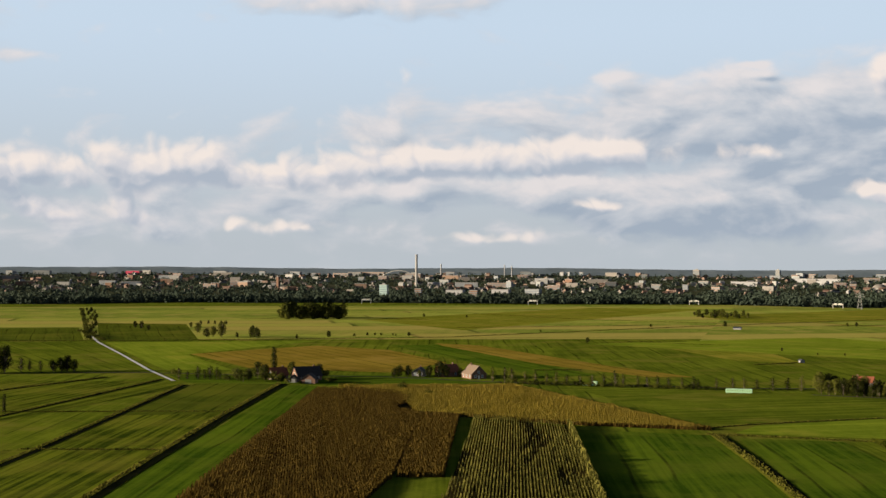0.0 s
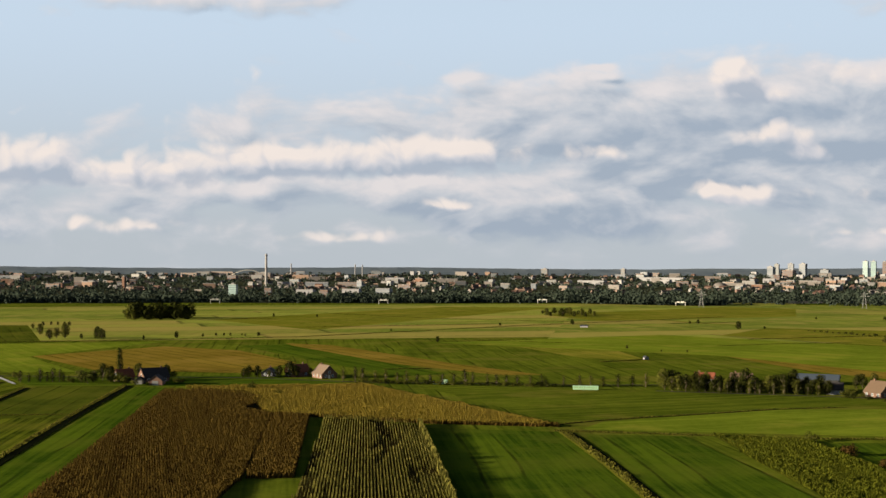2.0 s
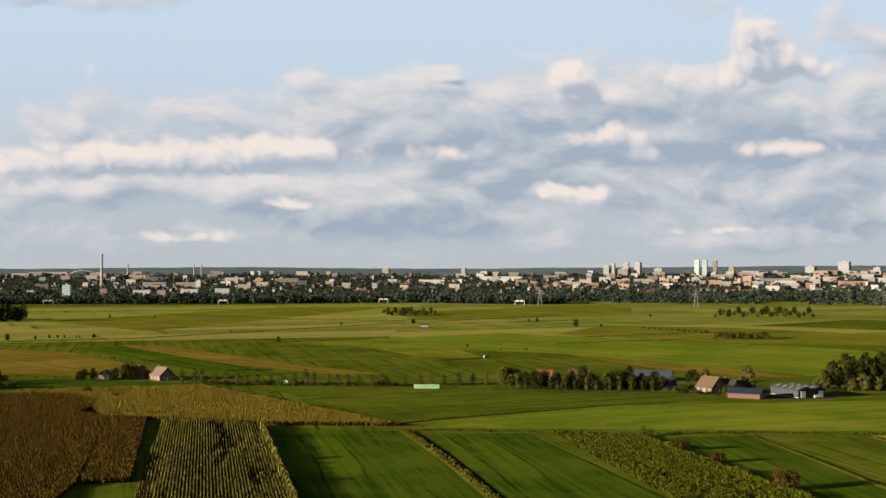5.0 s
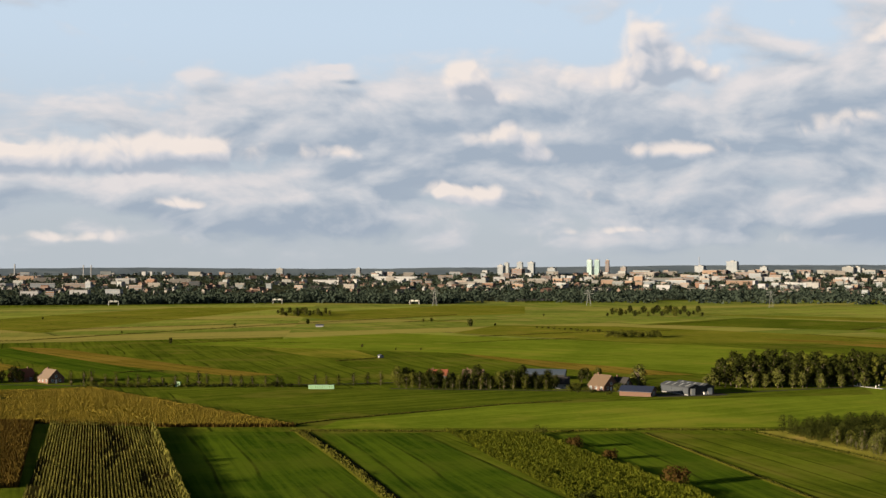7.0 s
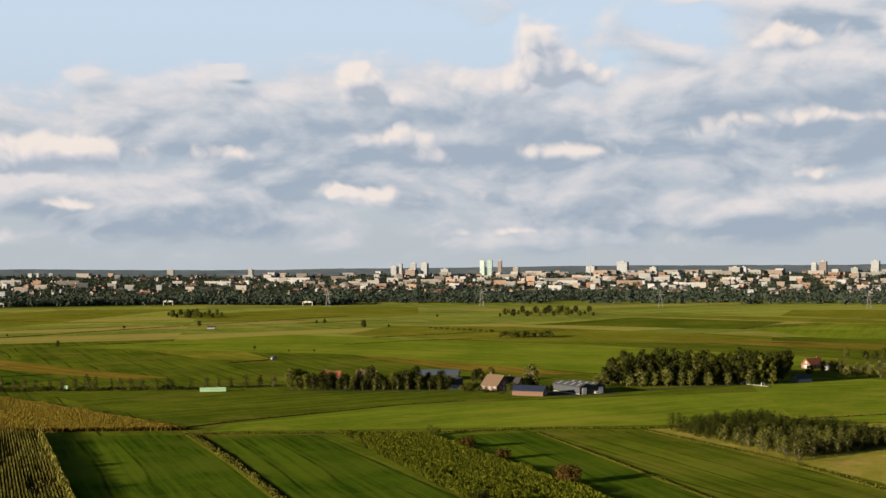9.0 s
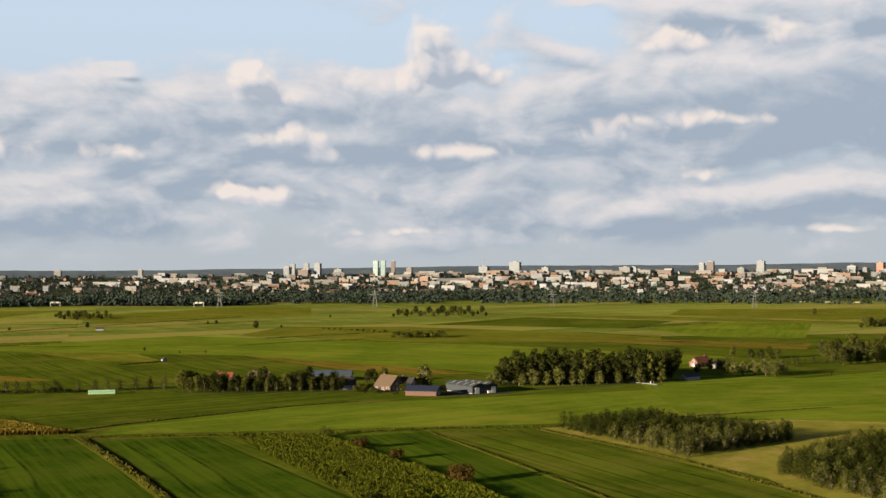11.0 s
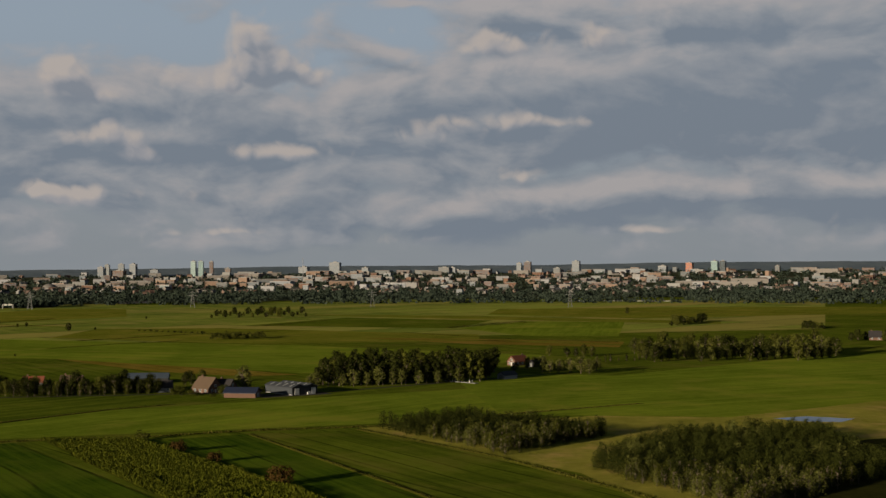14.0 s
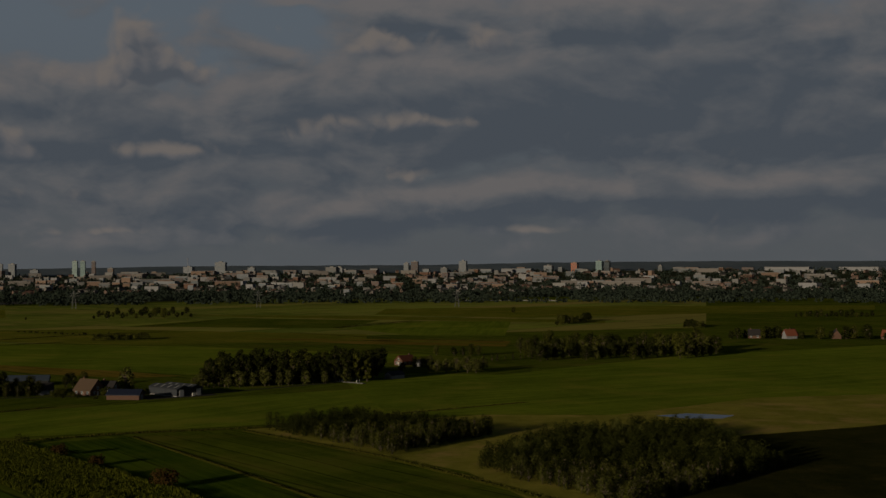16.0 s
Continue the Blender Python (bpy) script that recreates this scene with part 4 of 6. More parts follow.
plant("willow", 448, 654, 10.1, "grey green willow in front of the wood", group="willows before the wood")
# past the tall wood
plant("round", 632, 804, 9.3, "round tree behind a red roofed farm")
plant("round", 636, 788, 7.5, "tree at the far farm")
plant("round", 642, 785, 6.7, "tree at the far farm")
plant("round", 647, 782, 9.2, "tree at the far farm")
plant("round", 652, 779, 10.1, "tree at the far farm")
plant("willow", 533, 685, 10.8, "pale rounded willow at a farmyard")
plant("willow", 532, 676, 9.9, "pale rounded willow at a farmyard")
plant("willow", 537, 673, 11.4, "pale rounded willow at a farmyard")
plant("willow", 543, 670, 12.1, "pale rounded willow at a farmyard")
plant("willow", 546, 663, 12.8, "pale rounded willow at a farmyard")
plant("willow", 548, 657, 10.6, "pale rounded willow at a farmyard")
plant("willow", 569, 675, 10.2, "pale rounded willow at a farmyard")
plant("willow", 549, 712, 7.4, "pale rounded willow at a farmyard")
plant("round", 544, 715, 9.6, "dark tree at a farmyard")
plant("round", 562, 732, 7.6, "dark tree at a farmyard")
plant("round", 523, 701, 7.9, "dark tree at a farmyard")
tree_row("young", "slim tree in a row", (616, 730), (674, 728), 10, 5.5, "far row", 1.0, 0)
plant("willow", 696, 781, 12.3, "tree of the eastern thicket", group="eastern thicket")
plant("round", 673, 747, 15.7, "tree of the eastern thicket", group="eastern thicket")
plant("round", 706, 776, 14.5, "tree of the eastern thicket", group="eastern thicket")
plant("willow", 682, 742, 12.3, "tree of the eastern thicket", group="eastern thicket")
plant("round", 715, 770, 16.8, "tree of the eastern thicket", group="eastern thicket")
plant("round", 691, 737, 14.4, "tree of the eastern thicket", group="eastern thicket")
plant("willow", 724, 765, 13.2, "tree of the eastern thicket", group="eastern thicket")
plant("round", 700, 732, 16.5, "tree of the eastern thicket", group="eastern thicket")
plant("round", 734, 760, 15.4, "tree of the eastern thicket", group="eastern thicket")
plant("willow", 709, 727, 13.0, "tree of the eastern thicket", group="eastern thicket")
plant("round", 743, 754, 17.6, "tree of the eastern thicket", group="eastern thicket")
plant("round", 718, 722, 15.2, "tree of the eastern thicket", group="eastern thicket")
plant("willow", 752, 749, 14.0, "tree of the eastern thicket", group="eastern thicket")
plant("round", 727, 716, 17.4, "tree of the eastern thicket", group="eastern thicket")
plant("round", 762, 744, 16.2, "tree of the eastern thicket", group="eastern thicket")
plant("willow", 736, 711, 13.9, "tree of the eastern thicket", group="eastern thicket")
plant("round", 771, 738, 12.6, "tree of the eastern thicket", group="eastern thicket")
plant("round", 745, 706, 16.0, "tree of the eastern thicket", group="eastern thicket")
plant("willow", 780, 733, 14.9, "tree of the eastern thicket", group="eastern thicket")
plant("round", 754, 701, 12.5, "tree of the eastern thicket", group="eastern thicket")
plant("round", 790, 728, 17.1, "tree of the eastern thicket", group="eastern thicket")
plant("willow", 762, 696, 14.7, "tree of the eastern thicket", group="eastern thicket")
plant("round", 799, 722, 13.4, "tree of the eastern thicket", group="eastern thicket")
plant("round", 771, 691, 16.9, "tree of the eastern thicket", group="eastern thicket")
plant("willow", 808, 717, 15.7, "tree of the eastern thicket", group="eastern thicket")
plant("round", 780, 686, 13.4, "tree of the eastern thicket", group="eastern thicket")
plant("round", 817, 712, 18.1, "tree of the eastern thicket", group="eastern thicket")
plant("willow", 789, 681, 15.5, "tree of the eastern thicket", group="eastern thicket")
plant("round", 826, 706, 14.4, "tree of the eastern thicket", group="eastern thicket")
plant("round", 798, 676, 17.8, "tree of the eastern thicket", group="eastern thicket")
plant("willow", 664, 733, 8.9, "tree of the eastern thicket", group="eastern thicket")
plant("round", 651, 710, 12.3, "tree of the eastern thicket", group="eastern thicket")
plant("round", 659, 712, 11.4, "tree of the eastern thicket", group="eastern thicket")
plant("round", 668, 713, 10.5, "tree of the eastern thicket", group="eastern thicket")
plant("willow", 677, 714, 9.6, "tree of the eastern thicket", group="eastern thicket")
plant("round", 686, 715, 13.4, "tree of the eastern thicket", group="eastern thicket")
plant("round", 694, 716, 12.4, "tree of the eastern thicket", group="eastern thicket")
plant("round", 680, 694, 11.1, "tree of the eastern thicket", group="eastern thicket")
plant("willow", 689, 694, 10.2, "tree of the eastern thicket", group="eastern thicket")
plant("round", 698, 695, 9.2, "tree of the eastern thicket", group="eastern thicket")
plant("round", 707, 696, 13.1, "tree of the eastern thicket", group="eastern thicket")
plant("round", 716, 697, 12.1, "tree of the eastern thicket", group="eastern thicket")
plant("willow", 725, 698, 11.2, "tree of the eastern thicket", group="eastern thicket")
plant("round", 710, 677, 9.8, "tree of the eastern thicket", group="eastern thicket")
plant("round", 719, 678, 8.9, "tree of the eastern thicket", group="eastern thicket")
plant("round", 728, 678, 12.8, "tree of the eastern thicket", group="eastern thicket")
plant("willow", 737, 679, 11.8, "tree of the eastern thicket", group="eastern thicket")
plant("round", 746, 680, 10.8, "tree of the eastern thicket", group="eastern thicket")
plant("round", 755, 681, 9.9, "tree of the eastern thicket", group="eastern thicket")
plant("round", 740, 660, 13.4, "tree of the eastern thicket", group="eastern thicket")
plant("willow", 748, 660, 12.4, "tree of the eastern thicket", group="eastern thicket")
plant("round", 758, 661, 11.5, "tree of the eastern thicket", group="eastern thicket")
plant("round", 767, 662, 10.6, "tree of the eastern thicket", group="eastern thicket")
plant("round", 776, 663, 9.6, "tree of the eastern thicket", group="eastern thicket")
# bushes on the ditch
plant("bush", 202, 517, 5.0, "dark bush on a ditch bank", "bush")
plant("bronze", 200, 476, 6.0, "bronze leaved bush on a ditch bank", "bush")
plant("bronze", 200, 444, 5.2, "bronze leaved bush on a ditch bank", "bush")
plant("bronze", 197, 387, 7.6, "large bronze leaved bush on a ditch bank", "bush")
plant("bush", 154, 359, 5.5, "pale bush at the field corner", "bush")
# solitary trees in the far meadows
plant("far", -105, 1261, 6.8, "small lone tree in the far meadow")
plant("far", -132, 1240, 3.6, "small lone tree in the far meadow")
plant("far", -82, 1272, 3.7, "small lone tree in the far meadow")
plant("far", -24, 1734, 4.3, "small lone tree in the far meadow")
plant("far", 30, 1722, 3.6, "small lone tree in the far meadow")
plant("far", 98, 1369, 2.8, "small lone tree in the far meadow")
plant("far", 125, 1182, 5.4, "small lone tree in the far meadow")
plant("far", 226, 1487, 3.1, "small lone tree in the far meadow")
plant("far", 311, 1508, 5.7, "small lone tree in the far meadow")
plant("far", 311, 1506, 5.1, "small lone tree in the far meadow")
plant("far", 467, 1400, 8.5, "small lone tree in the far meadow")
plant("far", 450, 1522, 3.9, "small lone tree in the far meadow")
plant("far", 459, 1519, 4.6, "small lone tree in the far meadow")
plant("far", 643, 1632, 3.6, "small lone tree in the far meadow")
plant("far", 497, 1405, 3.1, "small lone tree in the far meadow")
plant("far", 1227, 1392, 9.2, "small lone tree in the far meadow")
plant("far", -31, 1296, 2.7, "small lone tree in the far meadow")
plant("far", -32, 1286, 4.2, "small lone tree in the far meadow")
plant("far", -44, 1285, 2.7, "small lone tree in the far meadow")
plant("far", -64, 1293, 2.7, "small lone tree in the far meadow")
plant("far", -71, 1292, 3.2, "small lone tree in the far meadow")
plant("far", -58, 1293, 2.7, "small lone tree in the far meadow")
plant("far", -47, 1294, 2.7, "small lone tree in the far meadow")
plant("far", 269, 1086, 2.8, "small lone tree in the far meadow")
plant("far", 286, 1044, 2.2, "small lone tree in the far meadow")
plant("far", 305, 1038, 2.2, "small lone tree in the far meadow")
plant("round", -263, 1430, 7.2, "tree by the canal lane")
plant("round", -236, 1319, 11.1, "tree by the canal lane")
plant("round", -214, 1242, 9.4, "tree by the canal lane")
plant("round", -211, 1261, 11.6, "tree by the canal lane")
plant("round", -202, 1253, 13.6, "tree by the canal lane")
plant("round", -264, 1494, 5.0, "tree by the canal lane")
plant("round", -258, 1508, 5.1, "tree by the canal lane")
plant("round", -251, 1508, 5.1, "tree by the canal lane")
plant("round", -242, 1496, 5.0, "tree by the canal lane")
plant("round", -187, 1245, 6.2, "tree by the canal lane")
plant("round", -173, 1246, 12.5, "tree by the canal lane")
plant("round", -168, 1237, 11.3, "tree by the canal lane")
plant("round", -237, 1496, 5.6, "tree by the canal lane")
plant("round", -320, 1424, 7.2, "tree by the canal lane")
plant("round", -308, 1401, 8.3, "tree by the canal lane")
plant("round", -294, 1368, 6.9, "tree by the canal lane")
plant("far", -493, 1896, 4.5, "tree along the canal")
plant("far", -473, 1841, 6.8, "tree along the canal")
plant("far", -455, 1789, 4.7, "tree along the canal")
plant("far", -450, 1739, 6.9, "tree along the canal")
plant("far", -433, 1692, 4.9, "tree along the canal")
plant("far", -417, 1648, 6.9, "tree along the canal")
plant("far", -413, 1606, 5.1, "tree along the canal")
plant("far", -398, 1566, 7.0, "tree along the canal")
plant("far", -396, 1527, 5.3, "tree along the canal")
plant("far", -382, 1492, 3.5, "tree along the canal")
plant("far", -369, 1457, 5.4, "tree along the canal")
plant("far", -367, 1424, 3.8, "tree along the canal")
plant("far", -355, 1392, 5.5, "tree along the canal")
plant("far", -353, 1362, 4.0, "tree along the canal")
plant("far", -342, 1333, 5.6, "tree along the canal")
plant("far", -331, 1306, 4.2, "tree along the canal")
plant("far", -330, 1279, 5.8, "tree along the canal")
plant("far", -320, 1254, 4.3, "tree along the canal")
plant("far", -319, 1229, 2.9, "tree along the canal")
plant("far", -310, 1205, 4.5, "tree along the canal")
tree_row("bush", "shrub along the canal", (-312, 1205), (-500, 1896), 34, 4.5, "canal shrubs", 1.2, 9)
tree_row("bush", "shrub along the canal", (-296, 1190), (-352, 1330), 14, 4.0, "canal shrubs", 1.2, 12)
# the round grove
plant("far", -200, 1697, 14.1, "dark tree of a round grove", group="round grove")
plant("far", -177, 1673, 18.8, "dark tree of a round grove", group="round grove")
plant("far", -154, 1649, 16.4, "dark tree of a round grove", group="round grove")
plant("far", -138, 1704, 14.8, "dark tree of a round grove", group="round grove")
plant("far", -192, 1671, 19.4, "dark tree of a round grove", group="round grove")
plant("far", -169, 1647, 17.1, "dark tree of a round grove", group="round grove")
plant("far", -154, 1702, 15.5, "dark tree of a round grove", group="round grove")
plant("far", -131, 1678, 20.2, "dark tree of a round grove", group="round grove")
plant("far", -185, 1646, 17.8, "dark tree of a round grove", group="round grove")
plant("far", -170, 1700, 16.2, "dark tree of a round grove", group="round grove")
plant("far", -147, 1676, 13.9, "dark tree of a round grove", group="round grove")
plant("far", -125, 1652, 18.5, "dark tree of a round grove", group="round grove")
plant("far", -186, 1699, 16.9, "dark tree of a round grove", group="round grove")
plant("far", -163, 1674, 14.6, "dark tree of a round grove", group="round grove")
plant("far", -140, 1650, 19.2, "dark tree of a round grove", group="round grove")
plant("far", -124, 1706, 17.7, "dark tree of a round grove", group="round grove")
plant("far", -178, 1672, 15.3, "dark tree of a round grove", group="round grove")
plant("far", -156, 1649, 19.8, "dark tree of a round grove", group="round grove")
plant("far", -140, 1704, 18.4, "dark tree of a round grove", group="round grove")
plant("far", -194, 1671, 16.0, "dark tree of a round grove", group="round grove")
plant("far", -171, 1647, 13.7, "dark tree of a round grove", group="round grove")
plant("far", -156, 1702, 19.1, "dark tree of a round grove", group="round grove")
plant("far", -133, 1677, 16.7, "dark tree of a round grove", group="round grove")
plant("far", -186, 1645, 14.4, "dark tree of a round grove", group="round grove")
plant("far", -172, 1700, 19.8, "dark tree of a round grove", group="round grove")
plant("far", -149, 1676, 17.4, "dark tree of a round grove", group="round grove")
plant("far", -126, 1652, 15.1, "dark tree of a round grove", group="round grove")
plant("far", -188, 1698, 20.5, "dark tree of a round grove", group="round grove")
plant("far", -164, 1674, 18.1, "dark tree of a round grove", group="round grove")
plant("far", -142, 1650, 15.7, "dark tree of a round grove", group="round grove")
# small far groves
plant("far", 333, 1810, 6.1, "tree of a small far grove", group="small far grove")
plant("far", 331, 1770, 9.7, "tree of a small far grove", group="small far grove")
plant("far", 329, 1732, 6.6, "tree of a small far grove", group="small far grove")
plant("far", 348, 1805, 10.6, "tree of a small far grove", group="small far grove")
plant("far", 346, 1765, 7.4, "tree of a small far grove", group="small far grove")
plant("far", 343, 1727, 10.9, "tree of a small far grove", group="small far grove")
plant("far", 363, 1800, 8.3, "tree of a small far grove", group="small far grove")
plant("far", 360, 1760, 11.9, "tree of a small far grove", group="small far grove")
plant("far", 358, 1723, 8.7, "tree of a small far grove", group="small far grove")
plant("far", 378, 1795, 6.1, "tree of a small far grove", group="small far grove")
plant("far", 375, 1756, 9.6, "tree of a small far grove", group="small far grove")
plant("far", 372, 1718, 6.5, "tree of a small far grove", group="small far grove")
plant("far", 393, 1790, 10.6, "tree of a small far grove", group="small far grove")
plant("far", 390, 1751, 7.4, "tree of a small far grove", group="small far grove")
plant("bush", 518, 1155, 4.7, "shrub of a far hedge", "shrub", group="far hedge")
plant("bush", 525, 1163, 7.4, "shrub of a far hedge", "shrub", group="far hedge")
plant("bush", 532, 1171, 5.3, "shrub of a far hedge", "shrub", group="far hedge")
plant("bush", 527, 1152, 7.8, "shrub of a far hedge", "shrub", group="far hedge")
plant("bush", 534, 1160, 5.8, "shrub of a far hedge", "shrub", group="far hedge")
plant("bush", 541, 1168, 8.5, "shrub of a far hedge", "shrub", group="far hedge")
plant("bush", 536, 1150, 6.3, "shrub of a far hedge", "shrub", group="far hedge")
plant("bush", 543, 1157, 9.0, "shrub of a far hedge", "shrub", group="far hedge")
plant("bush", 550, 1165, 6.9, "shrub of a far hedge", "shrub", group="far hedge")
plant("bush", 545, 1147, 4.7, "shrub of a far hedge", "shrub", group="far hedge")
plant("bush", 552, 1154, 7.4, "shrub of a far hedge", "shrub", group="far hedge")
plant("bush", 559, 1162, 5.3, "shrub of a far hedge", "shrub", group="far hedge")
plant("bush", 554, 1144, 7.9, "shrub of a far hedge", "shrub", group="far hedge")
plant("bush", 561, 1152, 5.8, "shrub of a far hedge", "shrub", group="far hedge")
plant("bush", 568, 1159, 8.5, "shrub of a far hedge", "shrub", group="far hedge")
plant("bush", 562, 1141, 6.3, "shrub of a far hedge", "shrub", group="far hedge")
plant("bush", 522, 1344, 2.4, "low shrub of a far hedge", "shrub", group="far hedge")
plant("bush", 524, 1334, 3.0, "low shrub of a far hedge", "shrub", group="far hedge")
plant("bush", 527, 1325, 3.5, "low shrub of a far hedge", "shrub", group="far hedge")
plant("bush", 529, 1315, 4.1, "low shrub of a far hedge", "shrub", group="far hedge")
plant("bush", 532, 1306, 2.3, "low shrub of a far hedge", "shrub", group="far hedge")
plant("bush", 534, 1297, 2.9, "low shrub of a far hedge", "shrub", group="far hedge")
plant("bush", 537, 1287, 3.5, "low shrub of a far hedge", "shrub", group="far hedge")
plant("bush", 539, 1278, 4.0, "low shrub of a far hedge", "shrub", group="far hedge")
plant("bush", 541, 1269, 2.3, "low shrub of a far hedge", "shrub", group="far hedge")
plant("bush", 544, 1261, 2.8, "low shrub of a far hedge", "shrub", group="far hedge")
plant("bush", 546, 1252, 3.4, "low shrub of a far hedge", "shrub", group="far hedge")
plant("bush", 548, 1243, 3.9, "low shrub of a far hedge", "shrub", group="far hedge")
plant("far", 721, 1608, 4.7, "tree of a far copse", group="far copse")
plant("far", 750, 1657, 8.6, "tree of a far copse", group="far copse")
plant("far", 780, 1710, 6.1, "tree of a far copse", group="far copse")
plant("far", 737, 1603, 9.4, "tree of a far copse", group="far copse")
plant("far", 767, 1652, 7.1, "tree of a far copse", group="far copse")
plant("far", 798, 1705, 11.2, "tree of a far copse", group="far copse")
plant("far", 754, 1597, 7.8, "tree of a far copse", group="far copse")
plant("far", 784, 1647, 5.4, "tree of a far copse", group="far copse")
plant("far", 815, 1699, 9.5, "tree of a far copse", group="far copse")
plant("far", 770, 1592, 6.3, "tree of a far copse", group="far copse")
plant("far", 801, 1641, 10.3, "tree of a far copse", group="far copse")
plant("far", 833, 1694, 12.3, "tree of a far copse", group="far copse")
plant("far", 787, 1587, 8.9, "tree of a far copse", group="far copse")
plant("far", 818, 1636, 13.0, "tree of a far copse", group="far copse")
plant("far", 850, 1688, 10.7, "tree of a far copse", group="far copse")
plant("far", 803, 1582, 13.7, "tree of a far copse", group="far copse")
plant("far", 835, 1630, 7.1, "tree of a far copse", group="far copse")
plant("far", 868, 1682, 11.2, "tree of a far copse", group="far copse")
plant("far", 820, 1577, 7.9, "tree of a far copse", group="far copse")
plant("far", 852, 1625, 5.5, "tree of a far copse", group="far copse")
plant("far", 886, 1677, 9.6, "tree of a far copse", group="far copse")
plant("far", 836, 1571, 6.3, "tree of a far copse", group="far copse")
plant("far", 1028, 1094, 6.2, "tree of a dark far copse", group="dark far copse")
plant("far", 1054, 1117, 10.8, "tree of a dark far copse", group="dark far copse")
plant("far", 1044, 1102, 10.0, "tree of a dark far copse", group="dark far copse")
plant("far", 1071, 1125, 9.6, "tree of a dark far copse", group="dark far copse")
plant("far", 1061, 1110, 8.9, "tree of a dark far copse", group="dark far copse")
plant("far", 1088, 1134, 8.4, "tree of a dark far copse", group="dark far copse")
plant("far", 1078, 1118, 7.7, "tree of a dark far copse", group="dark far copse")
plant("far", 1106, 1142, 7.2, "tree of a dark far copse", group="dark far copse")
plant("far", 1095, 1126, 6.5, "tree of a dark far copse", group="dark far copse")
plant("far", 1124, 1151, 11.3, "tree of a dark far copse", group="dark far copse")
plant("far", 1112, 1135, 10.5, "tree of a dark far copse", group="dark far copse")
plant("far", 1142, 1160, 10.1, "tree of a dark far copse", group="dark far copse")
plant("far", 1089, 965, 4.8, "tree of a low far copse", group="low far copse")
plant("far", 1110, 980, 9.2, "tree of a low far copse", group="low far copse")
plant("far", 1093, 962, 8.4, "tree of a low far copse", group="low far copse")
plant("far", 1114, 977, 8.0, "tree of a low far copse", group="low far copse")
plant("far", 1097, 958, 7.2, "tree of a low far copse", group="low far copse")
plant("far", 1118, 973, 6.7, "tree of a low far copse", group="low far copse")
plant("far", 1101, 955, 6.0, "tree of a low far copse", group="low far copse")
plant("far", 1122, 969, 5.5, "tree of a low far copse", group="low far copse")
plant("far", 1105, 951, 4.8, "tree of a low far copse", group="low far copse")
plant("far", 1383, 1045, 5.7, "tree of a low far copse", group="low far copse")
plant("far", 1415, 1062, 6.6, "tree of a low far copse", group="low far copse")
plant("far", 1392, 1037, 7.2, "tree of a low far copse", group="low far copse")
plant("far", 1424, 1054, 8.0, "tree of a low far copse", group="low far copse")
plant("far", 1401, 1028, 8.6, "tree of a low far copse", group="low far copse")
plant("far", 1433, 1045, 9.5, "tree of a low far copse", group="low far copse")
plant("far", 1410, 1020, 5.7, "tree of a low far copse", group="low far copse")
plant("far", 1442, 1036, 6.6, "tree of a low far copse", group="low far copse")
plant("far", 1418, 1012, 7.2, "tree of a low far copse", group="low far copse")
plant("far", 1451, 1028, 8.1, "tree of a low far copse", group="low far copse")
plant("far", 1427, 1003, 8.6, "tree of a low far copse", group="low far copse")
plant("far", 1460, 1019, 9.6, "tree of a low far copse", group="low far copse")
plant("far", 1436, 995, 5.8, "tree of a low far copse", group="low far copse")
plant("far", 1469, 1011, 6.6, "tree of a low far copse", group="low far copse")
plant("far", 1445, 987, 7.2, "tree of a low far copse", group="low far copse")
plant("far", 1478, 1002, 8.1, "tree of a low far copse", group="low far copse")


# ---- buildings ----
BRICK = plain_material("red_brick", (0.104, 0.06, 0.044), 0.9, 0.25, 1.5, per_object=0.15)
BRICK_PALE = plain_material("orange_pale_brick", (0.1596, 0.1106, 0.08752), 0.9, 0.2, 1.0, per_object=0.15)
RENDER_WHITE = plain_material("white_render", (0.1857, 0.1893, 0.2094), 0.8, 0.08, 0.3, per_object=0.08)
CONCRETE = plain_material("grey_concrete", (0.1711, 0.1702, 0.1754), 0.85, 0.12, 0.3, per_object=0.2)
BEIGE = plain_material("beige_panels", (0.1281, 0.1182, 0.1153), 0.85, 0.1, 0.3, per_object=0.15)
DARK_CLAD = plain_material("dark_cladding", (0.016, 0.0165, 0.019), 0.6, 0.2, 0.5, per_object=0.2)
GREEN_GLASS = plain_material("green_glass_facade", (0.20, 0.28, 0.28), 0.15, 0.1, 0.2, 0.6)
ORANGE = plain_material("orange_panels", (0.34, 0.12, 0.06), 0.7, 0.1, 0.3)
RED_SHEET = plain_material("red_sheet_metal", (0.26, 0.022, 0.06), 0.5, 0.1, 0.2)
ROOF_RED = plain_material("red_clay_tiles", (0.144, 0.0465, 0.0252), 0.85, 0.3, 1.2, per_object=0.2)
ROOF_BROWN = plain_material("thatch_brown_roof", (0.08125, 0.05525, 0.0377), 0.9, 0.25, 1.0)
ROOF_DARK = plain_material("dark_roof_tiles", (0.030, 0.028, 0.030), 0.9, 0.3, 1.0, 0.1, per_object=0.2)
ROOF_GREY = plain_material("grey_roofing_sheets", (0.0385, 0.0434, 0.0525), 0.85, 0.15, 0.5, 0.1)
ROOF_PALE = plain_material("pale_roof_tiles", (0.108, 0.078, 0.06), 0.8, 0.2, 1.0)
ROOF_BLUE = plain_material("blue_grey_roof_sheets", (0.045, 0.06, 0.085), 0.6, 0.15, 0.5, 0.2)
SOLAR = plain_material("solar_panels", (0.015, 0.02, 0.04), 0.45, 0.2, 0.5, 0.3)
